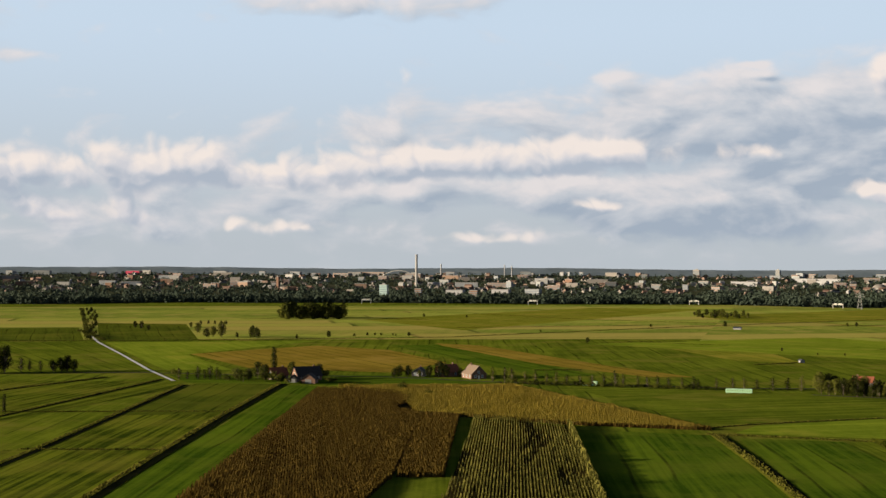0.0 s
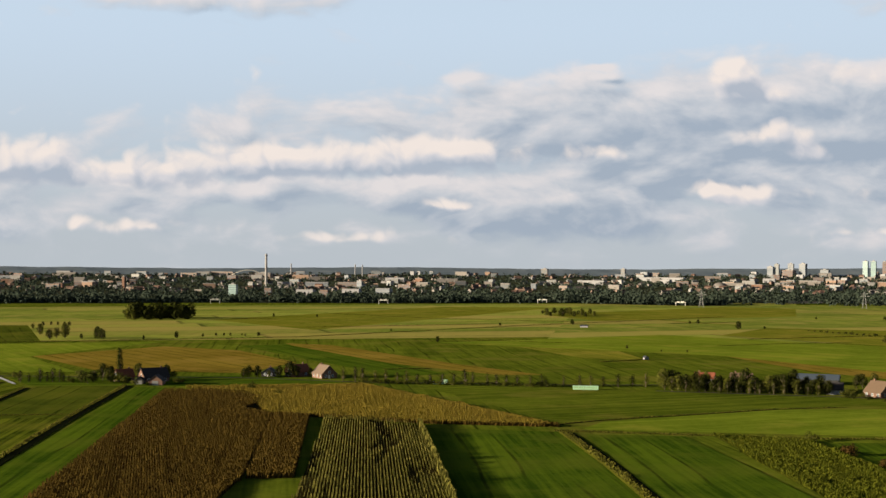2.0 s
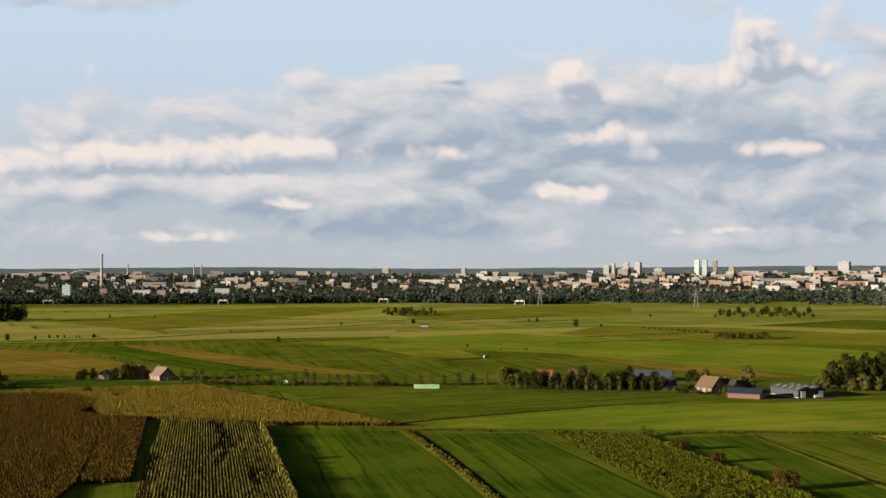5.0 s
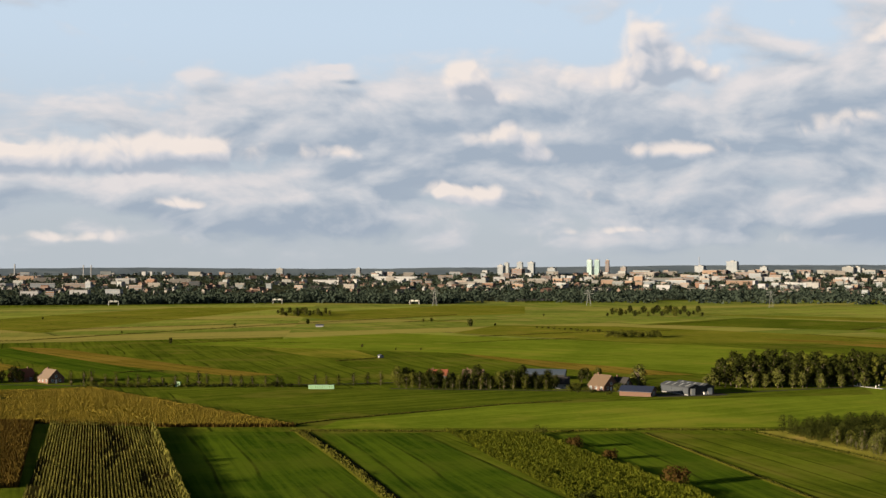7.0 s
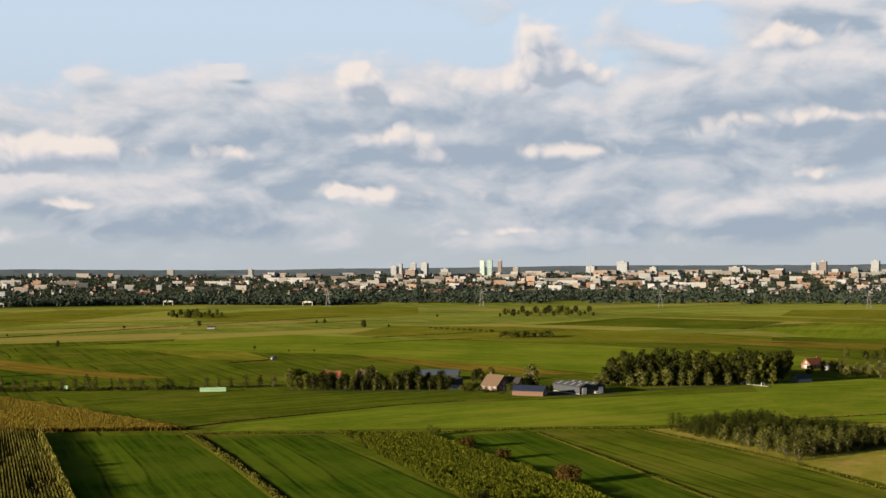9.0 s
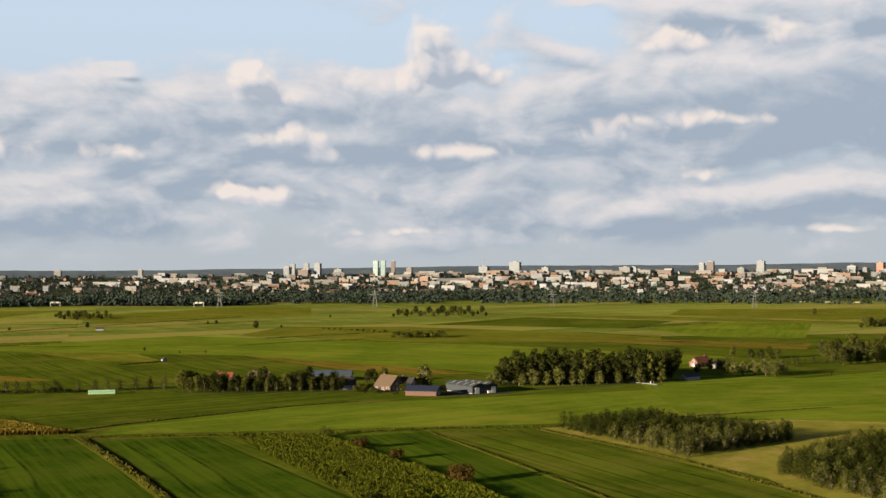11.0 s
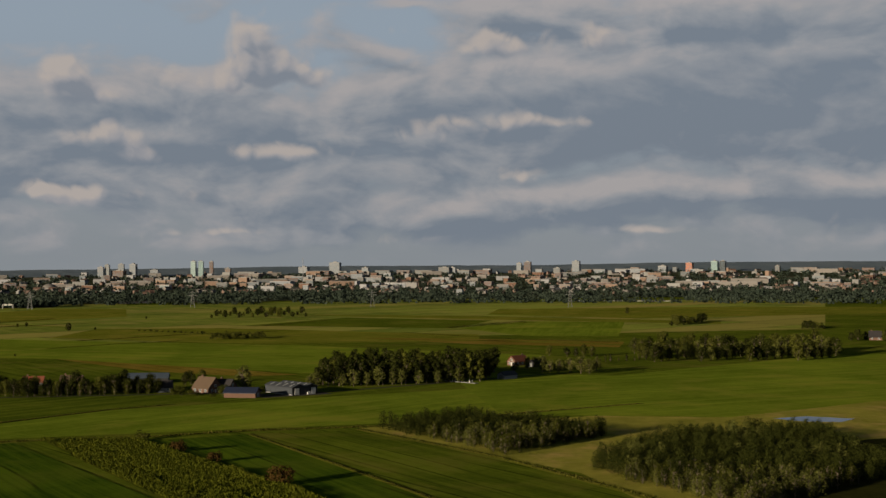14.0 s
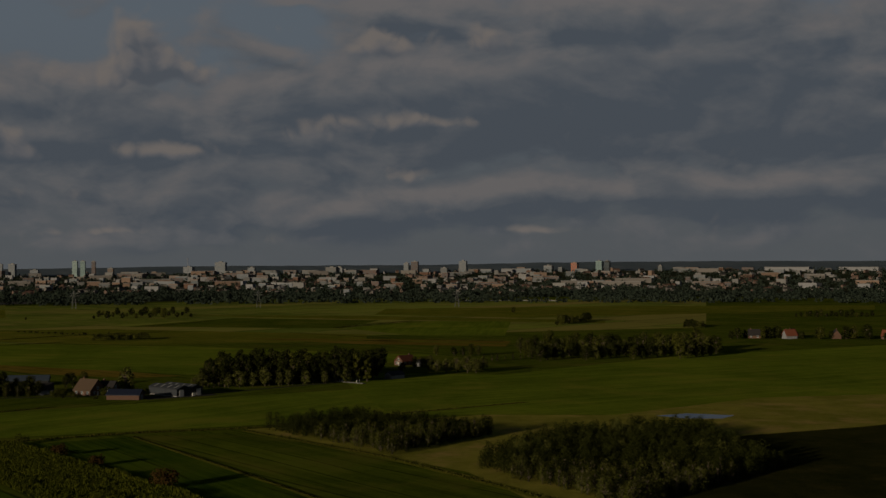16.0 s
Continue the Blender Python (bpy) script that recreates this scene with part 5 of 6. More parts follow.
SHEET_LIGHT = plain_material("pale_roof_light", (0.182, 0.189, 0.196), 0.5, 0.1, 0.5)
WRAP = plain_material("pale_green_wrap", (0.24, 0.40, 0.25), 0.4, 0.1, 2.0)
STEEL = plain_material("galvanised_steel", (0.16, 0.165, 0.17), 0.6, 0.15, 0.6, metal=0.6)
WHITE_PAINT = plain_material("white_paint", (0.46, 0.45, 0.43), 0.6, 0.06, 0.5)
GLASS, _n, _s = material("window_glass", 0.08, 0.6)
_s.inputs["Base Color"].default_value = (0.10, 0.13, 0.16, 1.0)


def box_mesh(name, w, d, h, mat, z=0.0, bevel=0.0):
    x, y = w / 2, d / 2
    i, j = x - bevel, y - bevel
    v = [(-x, -y, z), (x, -y, z), (x, y, z), (-x, y, z), (-x, -y, z + h - bevel), (x, -y, z + h - bevel), (x, y, z + h - bevel), (-x, y, z + h - bevel)]
    f = [(0, 1, 5, 4), (1, 2, 6, 5), (2, 3, 7, 6), (3, 0, 4, 7), (3, 2, 1, 0)]
    if bevel:
        v += [(-i, -j, z + h), (i, -j, z + h), (i, j, z + h), (-i, j, z + h)]
        f += [(4, 5, 9, 8), (5, 6, 10, 9), (6, 7, 11, 10), (7, 4, 8, 11), (8, 9, 10, 11)]
    else:
        f.append((4, 5, 6, 7))
    return mesh(name, v, f, mat)


def ring_mesh(name, w, d, h, mat):
    """A band right round a building."""
    x, y = w / 2, d / 2
    v = [(sx * x, sy * y, z) for z in (0, h) for sx, sy in ((-1, -1), (1, -1), (1, 1), (-1, 1))]
    return mesh(name, v, [(0, 1, 5, 4), (1, 2, 6, 5), (2, 3, 7, 6), (3, 0, 4, 7), (4, 5, 6, 7), (3, 2, 1, 0)], mat)


def block(name, label, category, x, y, w, d, h, turn, wall, band=None, storey=3.4, roof=None, group=""):
    """A flat-roofed building: walls, a roof with a raised edge, a band of windows a storey, a plant room. h is the height of its top over the fields."""
    ob = tagged(new(name), label, category, group)
    ground = lie(x, y)
    h = max(h - ground, 12.0)
    ob.location, ob.rotation_euler = (x, y, ground), (0, 0, radians(turn))
    part("wall", box_mesh("wall", w, d, h, wall, -0.5), ob)
    part("roof", box_mesh("roof", w + 0.5, d + 0.5, 0.8, roof or CONCRETE, h - 0.5, 0.1), ob)
    if band:
        me = ring_mesh("window_band", w + 0.12, d + 0.12, storey * 0.40, band)
        for i in range(max(1, min(18, int(h / storey)))):
            part("window_band", me, ob).location = (0, 0, storey * (i + 0.35))
    if h > 16:
        part("plant_room", box_mesh("plant_room", w * 0.35, d * 0.4, 2.8, CONCRETE, h + 0.2, 0.15), ob)
    return ob


def gable(name, label, category, x, y, w, l, eave, ridge, turn, wall, roof, windows=3, door=True, chimney=True, overhang=0.5):
    """A gabled building, its ridge along the local y axis: walls, two roof sides, doors, windows, a chimney."""
    ob = tagged(new(name), label, category)
    ob.location, ob.rotation_euler = (x, y, 0), (0, 0, radians(turn))
    a, b = w / 2, l / 2
    v = [(-a, -b, -0.4), (a, -b, -0.4), (a, b, -0.4), (-a, b, -0.4), (-a, -b, eave), (a, -b, eave), (a, b, eave), (-a, b, eave), (0, -b, ridge), (0, b, ridge)]
    part("wall", mesh("wall", v, [(0, 1, 5, 8, 4), (1, 2, 6, 5), (2, 3, 7, 9, 6), (3, 0, 4, 7)], wall), ob)
    slope = (ridge - eave) / a
    for s in (-1, 1):
        o, t = a + overhang, 0.22
        p = [(0, ridge + 0.1), (s * o, ridge + 0.1 - slope * o)]
        rv = [(px, py, pz + dz) for py in (-b - overhang, b + overhang) for dz in (0, t) for px, pz in p]
        part("roof", mesh("roof", rv, [(0, 1, 3, 2), (4, 6, 7, 5), (2, 3, 7, 6), (0, 4, 5, 1), (1, 5, 7, 3), (0, 2, 6, 4)], roof), ob)
    pane, edge = box_mesh("window", 1.3, 0.10, 1.4, GLASS), box_mesh("window_frame", 1.56, 0.07, 1.66, WHITE_PAINT)

    def window(px, py, pz, rz):
        wd = part("window", pane, ob)
        wd.location, wd.rotation_euler = (px, py, pz), (0, 0, rz)
        part("window_frame", edge, wd).location = (0, 0, -0.13)
    for i in range(windows):
        window(-a, -b + l * (i + 0.5) / windows, 0.9, radians(90)), window(a, -b + l * (i + 0.5) / windows, 0.9, radians(90))
    if windows:
        window(-a * 0.45, -b, 0.9, 0), window(a * 0.45, -b, 0.9, 0)
        if ridge - eave > 3:
            window(0, -b, eave + 0.4, 0)
    if door:
        d = part("door", box_mesh("door", 1.1 if windows else 3.6, 0.12, 2.1 if windows else min(3.6, eave), WHITE_PAINT if windows else STEEL), ob)
        d.location = (0, -b - 0.02, 0)
    if chimney:
        part("chimney", box_mesh("chimney", 0.8, 0.8, 1.8, BRICK, ridge - 0.6, 0.05), ob).location = (0, b * 0.6, 0)
    return ob


# ---- the farms ----
def twin_shed(x, y, turn):
    """A two-bay shed: slatted side wall, two gables with white doors, ribbed roofs with light sheets."""
    ob = tagged(new("shed"), "grey two-bay farm shed with light roof sheets and white doors", "shed")
    ob.location, ob.rotation_euler = (x, y, 0), (0, 0, radians(turn))
    w2, l2, eave, ridge = 8.2, 25.0, 4.2, 5.7
    for k in (0, 1):
        x0, x1, xm = k * w2, (k + 1) * w2, (k + 0.5) * w2
        v = [(x0, 0, -0.3), (x1, 0, -0.3), (x1, l2, -0.3), (x0, l2, -0.3), (x0, 0, eave), (x1, 0, eave), (x1, l2, eave), (x0, l2, eave), (xm, 0, ridge), (xm, l2, ridge)]
        part("wall", mesh("wall", v, [(0, 1, 5, 8, 4), (1, 2, 6, 5), (2, 3, 7, 9, 6), (3, 0, 4, 7)], DARK_CLAD), ob)
        for s in (-1, 1):
            o = w2 / 2 + (0.3 if (k == 0) == (s < 0) else 0.0)
            rv = [(xm + px, py, pz + dz) for py in (-0.6, l2 + 0.4) for dz in (0.05, 0.2) for px, pz in ((0, ridge), (s * o, ridge - (ridge - eave) * o / (w2 / 2)))]
            part("roof", mesh("roof", rv, [(0, 1, 3, 2), (4, 6, 7, 5), (2, 3, 7, 6), (0, 4, 5, 1), (1, 5, 7, 3), (0, 2, 6, 4)], ROOF_GREY), ob)
            for i in range(4):
                py = 2.5 + i * 6.0
                sv = [(xm + s * fx * w2 / 2, py + dy, ridge - (ridge - eave) * fx + 0.26) for dy in (0, 1.1) for fx in (0.12, 0.92)]
                part("light_sheet", mesh("light_sheet", sv, [(0, 1, 3, 2)], SHEET_LIGHT), ob)
        part("door", box_mesh("door", 2.8, 0.15, 3.6, WHITE_PAINT), ob).location = (xm + (1.4 if k else -1.2), -0.06, 0)
    slat = box_mesh("slat", 0.07, 4.9, 3.0, ROOF_GREY)
    for i in range(5):
        part("slat_panel", slat, ob).location = (-0.05, 2.5 + i * 5.0, 0.9)
    part("plinth", box_mesh("plinth", 0.12, 25.0, 0.6, CONCRETE), ob).location = (-0.07, 12.5, 0)
    for px in (9.6, 10.6):
        part("feed_bin", box_mesh("feed_bin", 0.7, 0.7, 1.6, WHITE_PAINT, 0, 0.1), ob).location = (px, -0.8, 0)
    return ob


twin_shed(334, 643, 8)
field("farmyard", "grey concrete farmyard", [(316, 640), (356, 638), (356, 648), (318, 660)], ROAD)
gable("barn", "low barn with a dark solar roof and brick wall", "barn", 309, 651, 9, 17, 2.6, 5.0, 46, BRICK, SOLAR, 0, True, False)
gable("farmhouse", "farmhouse with a broad brown tiled roof", "house", 305, 686, 11, 12, 2.8, 8.2, 21, BRICK, ROOF_BROWN)
gable("house", "small house with a steep dark slate roof", "house", 314, 682, 7, 9, 3.0, 7.0, 30, BRICK, ROOF_DARK, 2)
gable("house", "small white house behind garden shrubs", "house", 287, 703, 6, 9, 2.8, 6.0, 70, RENDER_WHITE, ROOF_DARK, 2)
gable("barn", "long barn with a blue grey roof behind trees", "barn", 302, 764, 12, 24, 3.0, 5.4, 62, DARK_CLAD, ROOF_BLUE, 0, True, False)
gable("house", "white house with a red roof behind lane trees", "house", 238, 774, 8, 11, 3.0, 6.0, 65, RENDER_WHITE, ROOF_RED, 2)
gable("house", "brick house with a brown roof behind lane trees", "house", 258, 768, 8, 12, 3.0, 6.0, 60, BRICK, ROOF_BROWN, 2)
gable("barn", "small white gabled field barn", "barn", 487, 660, 6, 11, 2.5, 4.4, -80, RENDER_WHITE, ROOF_GREY, 0, True, False)
gable("farmhouse", "farmhouse with a red roof beside the wood", "house", 558, 744, 8, 13, 2.8, 6.4, -80, BRICK, ROOF_RED)
gable("barn", "dark barn before the red roofed farm", "barn", 562, 728, 8, 14, 2.4, 4.4, -80, DARK_CLAD, ROOF_DARK, 0, True, False)
# the western farm
gable("farmhouse", "large farmhouse with a dark tiled roof", "house", -80, 806, 11, 15, 2.8, 7.8, -62, BRICK, ROOF_DARK)
gable("barn", "small dark barn with white bargeboards", "barn", -76, 784, 8, 9, 2.6, 5.6, -6, BRICK, ROOF_DARK, 0, True, False)
gable("shed", "low shed with white bargeboards", "shed", -86, 790, 5, 6, 2.2, 4.0, -6, DARK_CLAD, ROOF_DARK, 0, True, False)
gable("house", "orange brick house between garden trees", "house", -97, 808, 7, 10, 3.0, 7.0, -60, BRICK_PALE, ROOF_RED, 2)
# the middle farmstead
gable("house", "low house with pale gable boards", "house", -14, 838, 8, 10, 2.4, 5.0, -10, DARK_CLAD, ROOF_GREY, 2)
gable("house", "brick house with a red brown roof", "house", 3, 836, 8, 13, 3.0, 7.2, -55, BRICK, ROOF_RED, 2)
gable("farmhouse", "farmhouse with a pale roof catching the sun", "house", 19, 824, 10, 13, 2.8, 7.6, 25, BRICK, ROOF_PALE, 3)


def bale_stack(x, y, bearing, count, high, label):
    """Round wrapped bales lying side by side, one on the other."""
    r, l = 0.62, 1.3
    v, f = [], []
    for py in (-l / 2, l / 2):
        for rr in (r, r * 0.82):
            k = len(v)
            for i in range(12):
                a = math.tau * i / 12
                v.append((rr * math.cos(a), py * (1.0 if rr == r else 1.06), rr * math.sin(a)))
        f.append(tuple(range(k, k + 12)) if py > 0 else tuple(range(k, k + 12))[::-1])
    for i in range(12):
        j = (i + 1) % 12
        f += [(i, j, 24 + j, 24 + i), (12 + i, 12 + j, j, i), (24 + i, 24 + j, 36 + j, 36 + i)]
    me = mesh("bale", v, f, WRAP)
    a = radians(-bearing)
    for i in range(count):
        for k in range(high):
            ob = tagged(new("silage_bale", me), label, "bale", "silage bales")
            dx, dy = turn2((i - count / 2) * 1.28, 0, a)
            ob.location, ob.rotation_euler = (x + dx, y + dy, 0.66 + k * 1.2), (0, 0, a)


bale_stack(160, 736, 12, 11, 2, "pale green wrapped silage bale in a row")
bale_stack(83, 775, 5, 5, 1, "pale green wrapped silage bale by the lane")
bale_stack(87, 779, 40, 3, 2, "pale green wrapped silage bale by the lane")


def footbridge(x, y, bearing):
    ob = tagged(new("footbridge"), "pale concrete footbridge with white posts", "bridge")
    ob.location, ob.rotation_euler = (x, y, 0), (0, 0, radians(-bearing))
    part("deck", box_mesh("deck", 2.6, 26, 0.35, CONCRETE, 0.25, 0.05), ob)
    post = box_mesh("post", 0.35, 0.35, 1.6, WHITE_PAINT, 0.4, 0.05)
    for px in (-1.1, 1.1):
        for py in (-6, -4, 8):
            part("post", post, ob).location = (px, py, 0)


footbridge(450, 655, 170)
gable("shed", "small grey shed at the meadow edge", "shed", 252, 962, 2.2, 3, 1.8, 2.4, 20, RENDER_WHITE, ROOF_GREY, 0, True, False)
gable("shed", "small white field shed", "shed", 310, 1440, 4, 8, 1.6, 2.6, 70, RENDER_WHITE, ROOF_GREY, 0, True, False)
# the hamlet before the eastern fields
for i in range(11):
    hx, hy = 985 + i * 16 + 14 * noise.noise((i * 3.1, 0, 0)), 790 - i * 17 + 30 * noise.noise((i * 2.3, 5, 0))
    gable("house", ("red roofed" if i % 3 else "grey roofed") + " brick house of a far hamlet", "house", hx, hy, 8, 11, 3, 8, 40 + i * 31, RENDER_WHITE if i % 5 == 1 else BRICK, ROOF_RED if i % 3 else ROOF_DARK, 2)
for i in range(34):
    plant("far", 965 + i * 6.2 + 16 * noise.noise((i * 1.7, 3, 0)), 800 - i * 6.2 + 34 * noise.noise((i * 2.9, 7, 0)), 7 + (i * 5) % 7, "tree between the houses of the hamlet", group="hamlet trees")

# ---- crops and planted woods ----
field("maize_soil", "bare brown soil under maize", [(-68, 745), (-24, 731), (-8, 624), (-17, 439), (-27, 363), (-78, 362)], SOIL)
field("maize_soil", "bare brown soil under maize", [(-9, 624), (7, 618), (0, 445), (-15, 444)], SOIL)
field("maize_soil", "brown soil under maize", [(15, 622), (54, 578), (47, 408), (45, 367), (-2, 382), (2, 422)], SOIL)
field("maize_soil", "brown soil under golden maize", [(-59, 766), (39, 774), (112, 572), (53, 590), (-11, 629), (-23, 710)], GOLD)
crop_rows("maize", "tall brown ripening maize", [(-68, 745), (-40, 742), (-25, 730), (-16, 700), (-17, 675), (-23, 650), (-10, 626), (-14, 504), (-17, 439), (-27, 363), (-78, 362)], -6, 0.85, 0.5, 2.3, MAIZE_DRY, 3, 0.15, 3)
crop_rows("maize", "tall brown ripening maize", [(-9, 624), (7, 618), (0, 445), (-15, 444)], -3, 0.85, 0.5, 2.3, MAIZE_DRY, 4, 0.15, 3)
crop_rows("maize", "golden ripe maize", [(-59, 766), (39, 774), (112, 572), (53, 590), (-11, 629), (-23, 710)], 28, 0.75, 0.6, 1.9, MAIZE_GOLD, 5, 0.1, 3, (0.04, 0.11), 0.2)
crop_rows("maize", "green and yellow maize in open rows", [(15, 622), (54, 578), (47, 408), (45, 367), (-2, 382), (2, 422)], 3, 1.05, 0.4, 2.2, MAIZE_GREEN, 6, 0.9, 2, (0.05, 0.16), 0.07)
field("weed_ground", "dark green ground under weeds", [(169, 542), (198, 517), (193, 362), (188, 322), (155, 333), (155, 374)], GRASS_DARK)
crop_rows("weeds", "overgrown yellow green weeds", [(169, 542), (198, 517), (193, 362), (188, 322), (155, 333), (155, 374)], 4, 1.5, 0.4, 1.7, WEED, 7, 0.8, 3, (0.07, 0.26), 0.3)
# dense outer rows that throw long shadows
fringe("maize_edge", "dense green outer rows of maize", [(54, 584), (47, 407), (45, 367)], 1.6, 5.0, MAIZE_GREEN, 0.3, 801, 5)
fringe("maize_edge", "dense outer rows of ripe maize", [(-12, 629), (20, 612), (53, 590), (112, 572)], 1.6, 2.9, MAIZE_DRY, 0.35, 802, 4)
fringe("maize_edge", "dense outer rows of brown maize", [(-10, 626), (-14, 504), (-17, 439)], 1.0, 2.6, MAIZE_DRY, 0.3, 803, 4)
fringe("maize_edge", "dense outer rows of brown maize", [(7, 618), (0, 445), (-12, 444)], 1.0, 2.6, MAIZE_DRY, 0.3, 804, 4)
fringe("maize_edge", "dense outer rows of ripe maize", [(39, 774), (112, 572)], 1.4, 2.6, MAIZE_GOLD, 0.4, 805, 4)
fringe("weed_edge", "tall dense weeds along a ditch", [(198, 517), (193, 362), (188, 322)], 2.2, 2.9, WEED, 0.3, 806, 6)
plantation([(297, 494), (294, 400), (363, 421), (344, 496)], 3.9, 7.0, 5, "western planted wood", 130)
plantation([(296, 358), (349, 389), (397, 393), (433, 376), (400, 330), (376, 289), (279, 268), (287, 304)], 4.2, 7.0, 6, "eastern planted wood", 150)


# ---- the town: the mass of houses, its trees and the far ridge ----
def polar(bearing, dist):
    return dist * math.sin(radians(bearing)), dist * math.cos(radians(bearing))


def edge_of_town(bearing):
    """How far off the belt of trees before the town begins."""
    return 2230 + 120 * noise.noise((bearing * 0.15, 2.0, 0)) + (60 if bearing < 18 else 330 - 120 * math.cos((bearing - 18) * 0.12))


def lie(x, y):
    """The height of the ground, which rises gently behind the town's edge."""
    bearing, dist = math.degrees(math.atan2(x, y)), math.hypot(x, y)
    top = 46 + 22 * min(1, max(0, (bearing - 14) / 36)) + 5 * noise.noise((bearing * 0.12, 0, 0))
    return top * min(1, max(0, (dist - 2700) / 2150)) ** 2


def slope_mesh(name, near, far, rows, mat, uneven):
    """A sheet of rising ground between two distances, over all bearings."""
    v, f = [], []
    cols = 240
    for i in range(cols):
        bearing = -28 + 92 * i / (cols - 1)
        start = near(bearing)
        for k in range(rows):
            x, y = polar(bearing, start + (far - start) * k / (rows - 1))
            rough = uneven * (1.8 * noise.noise((bearing * 1.1, k * 0.7, 0)) + 1.0 * noise.noise((bearing * 5.1, k * 0.7, 0))) if k else 0.0
            v.append((x, y, LEVEL[0] + 0.05 + lie(x, y) + rough))
        if i:
            for k in range(rows - 1):
                f.append((rows * i - rows + k, rows * i + k, rows * i + 1 + k, rows * i - rows + 1 + k)[::-1])
    return mesh(name, v, f, mat)


# blue-grey base colour: distance haze is painted into the woods
HILLS_HAZED = field_material("hazed_wooded_hills", (0.090, 0.120, 0.155), (0.130, 0.160, 0.195), (0.150, 0.175, 0.205), 0.0, patch=0.004, fine=0.05, bump=0.2)
tagged(new("town_ground", slope_mesh("town_ground", edge_of_town, 4350, 18, TOWN, 0.0)), "dark green town ground with parks and streets", "ground", kind="structure")
tagged(new("distant_hills", slope_mesh("distant_hills", lambda b: 4347, 4870, 6, HILLS_HAZED, 1.0)), "low wooded hills along the horizon, painted haze-blue", "hills", kind="structure")


def far_trees(name, label, spots, mat, seed, clumps=11):
    l = Leaves(seed)
    for x, y, tall, wide in spots:
        base = lie(x, y)
        for _ in range(clumps):
            a, q = l.r.random() * 6.283, l.r.random() ** 0.5
            z = tall * l.r.uniform(0.12, 0.95)
            k = wide * 0.5 * q * (1.0 if z < tall * 0.6 else 1.6 - z / tall)
            l.clump(x + k * math.cos(a), y + k * math.sin(a), base + z, wide * 0.23, math.cos(a) * 0.7, math.sin(a) * 0.7, 0.5)
    return tagged(new(name, l.mesh(name, mat)), label, "woodland", kind="stuff")


rt = random.Random(77)
belt = []
for i in range(2600):
    bearing = rt.uniform(-24, 60)
    d = edge_of_town(bearing) + abs(rt.gauss(0, 60 if bearing < 20 else 160))
    if bearing > 19 and noise.noise((bearing * 0.5, d * 0.004, 1)) < -0.05:
        continue
    x, y = polar(bearing, d)
    belt.append((x, y, rt.uniform(7, 17), rt.uniform(7, 14)))
far_trees("tree_belt", "dark belt of trees before the town", belt, LEAF_HAZED, 5, 20)
parks = []
for i in range(11500):
    bearing, d = rt.uniform(-24, 60), 2300 + 2060 * rt.random() ** 1.1
    if noise.noise((bearing * 0.35, d * 0.0022, 4)) + 0.25 * rt.random() < -0.2:
        continue
    x, y = polar(bearing, d)
    parks.append((x, y, rt.uniform(5, 11), rt.uniform(8, 15)))
far_trees("town_trees", "dark trees all over the town", parks, LEAF_HAZED, 6, 12)


# wall and roof colours muted to stand for haze over the town
TOWN_BRICK = plain_material("haze_muted_brick", (0.1224, 0.08556, 0.07344), 0.9, 0.3, 0.02)
TOWN_ROOF = plain_material("haze_muted_roof_tiles", (0.078, 0.0465, 0.0374), 0.9, 0.4, 0.02)
TOWN_WHITE = plain_material("haze_muted_white_walls", (0.1579, 0.1573, 0.1658), 0.85, 0.3, 0.02)


def house_mass(name, label, count, seed, mat, roof, near, far):
    """Many small houses, too far off to tell apart."""
    v, f, m = [], [], []
    r = random.Random(seed)
    for _ in range(count):
        bearing, d = r.uniform(-23, 59), near + (far - near) * r.random()
        if noise.noise((bearing * 0.4, d * 0.0025, seed)) < 0.0 or d < edge_of_town(bearing) + 80:
            continue
        x, y = polar(bearing, d)
        ground = lie(x, y) - 0.3
        w2, l2, h, a = r.uniform(3.0, 5), r.uniform(4, 11), r.uniform(3.5, 7.0), radians(r.choice((10, 100, 35, -30)) + r.uniform(-8, 8))
        rise = h + r.choice((0.4, 3.5, 3.5))
        k = len(v)
        for px, py, pz in ((-l2, -w2, 0), (l2, -w2, 0), (l2, w2, 0), (-l2, w2, 0), (-l2, -w2, h), (l2, -w2, h), (l2, w2, h), (-l2, w2, h), (-l2, 0, rise), (l2, 0, rise)):
            qx, qy = turn2(px, py, a)
            v.append((x + qx, y + qy, pz + ground))
        f += [(k, k + 1, k + 5, k + 4), (k + 2, k + 3, k + 7, k + 6), (k + 1, k + 2, k + 6, k + 9, k + 5), (k + 3, k, k + 4, k + 8, k + 7), (k + 4, k + 5, k + 9, k + 8), (k + 6, k + 7, k + 8, k + 9)]
        m += [0, 0, 0, 0, 1, 1]
    me = mesh(name, v, f, (mat, roof))
    me.polygons.foreach_set("material_index", m)
    return tagged(new(name, me), label, "houses", kind="stuff")


house_mass("town_houses", "distant brick houses with brown roofs", 1000, 3, TOWN_BRICK, TOWN_ROOF, 2950, 4350)
house_mass("town_houses", "distant white flats and halls", 520, 4, TOWN_WHITE, CONCRETE, 3150, 4400)
house_mass("town_houses", "distant beige houses with dark roofs", 1000, 5, BEIGE, ROOF_DARK, 2950, 4350)

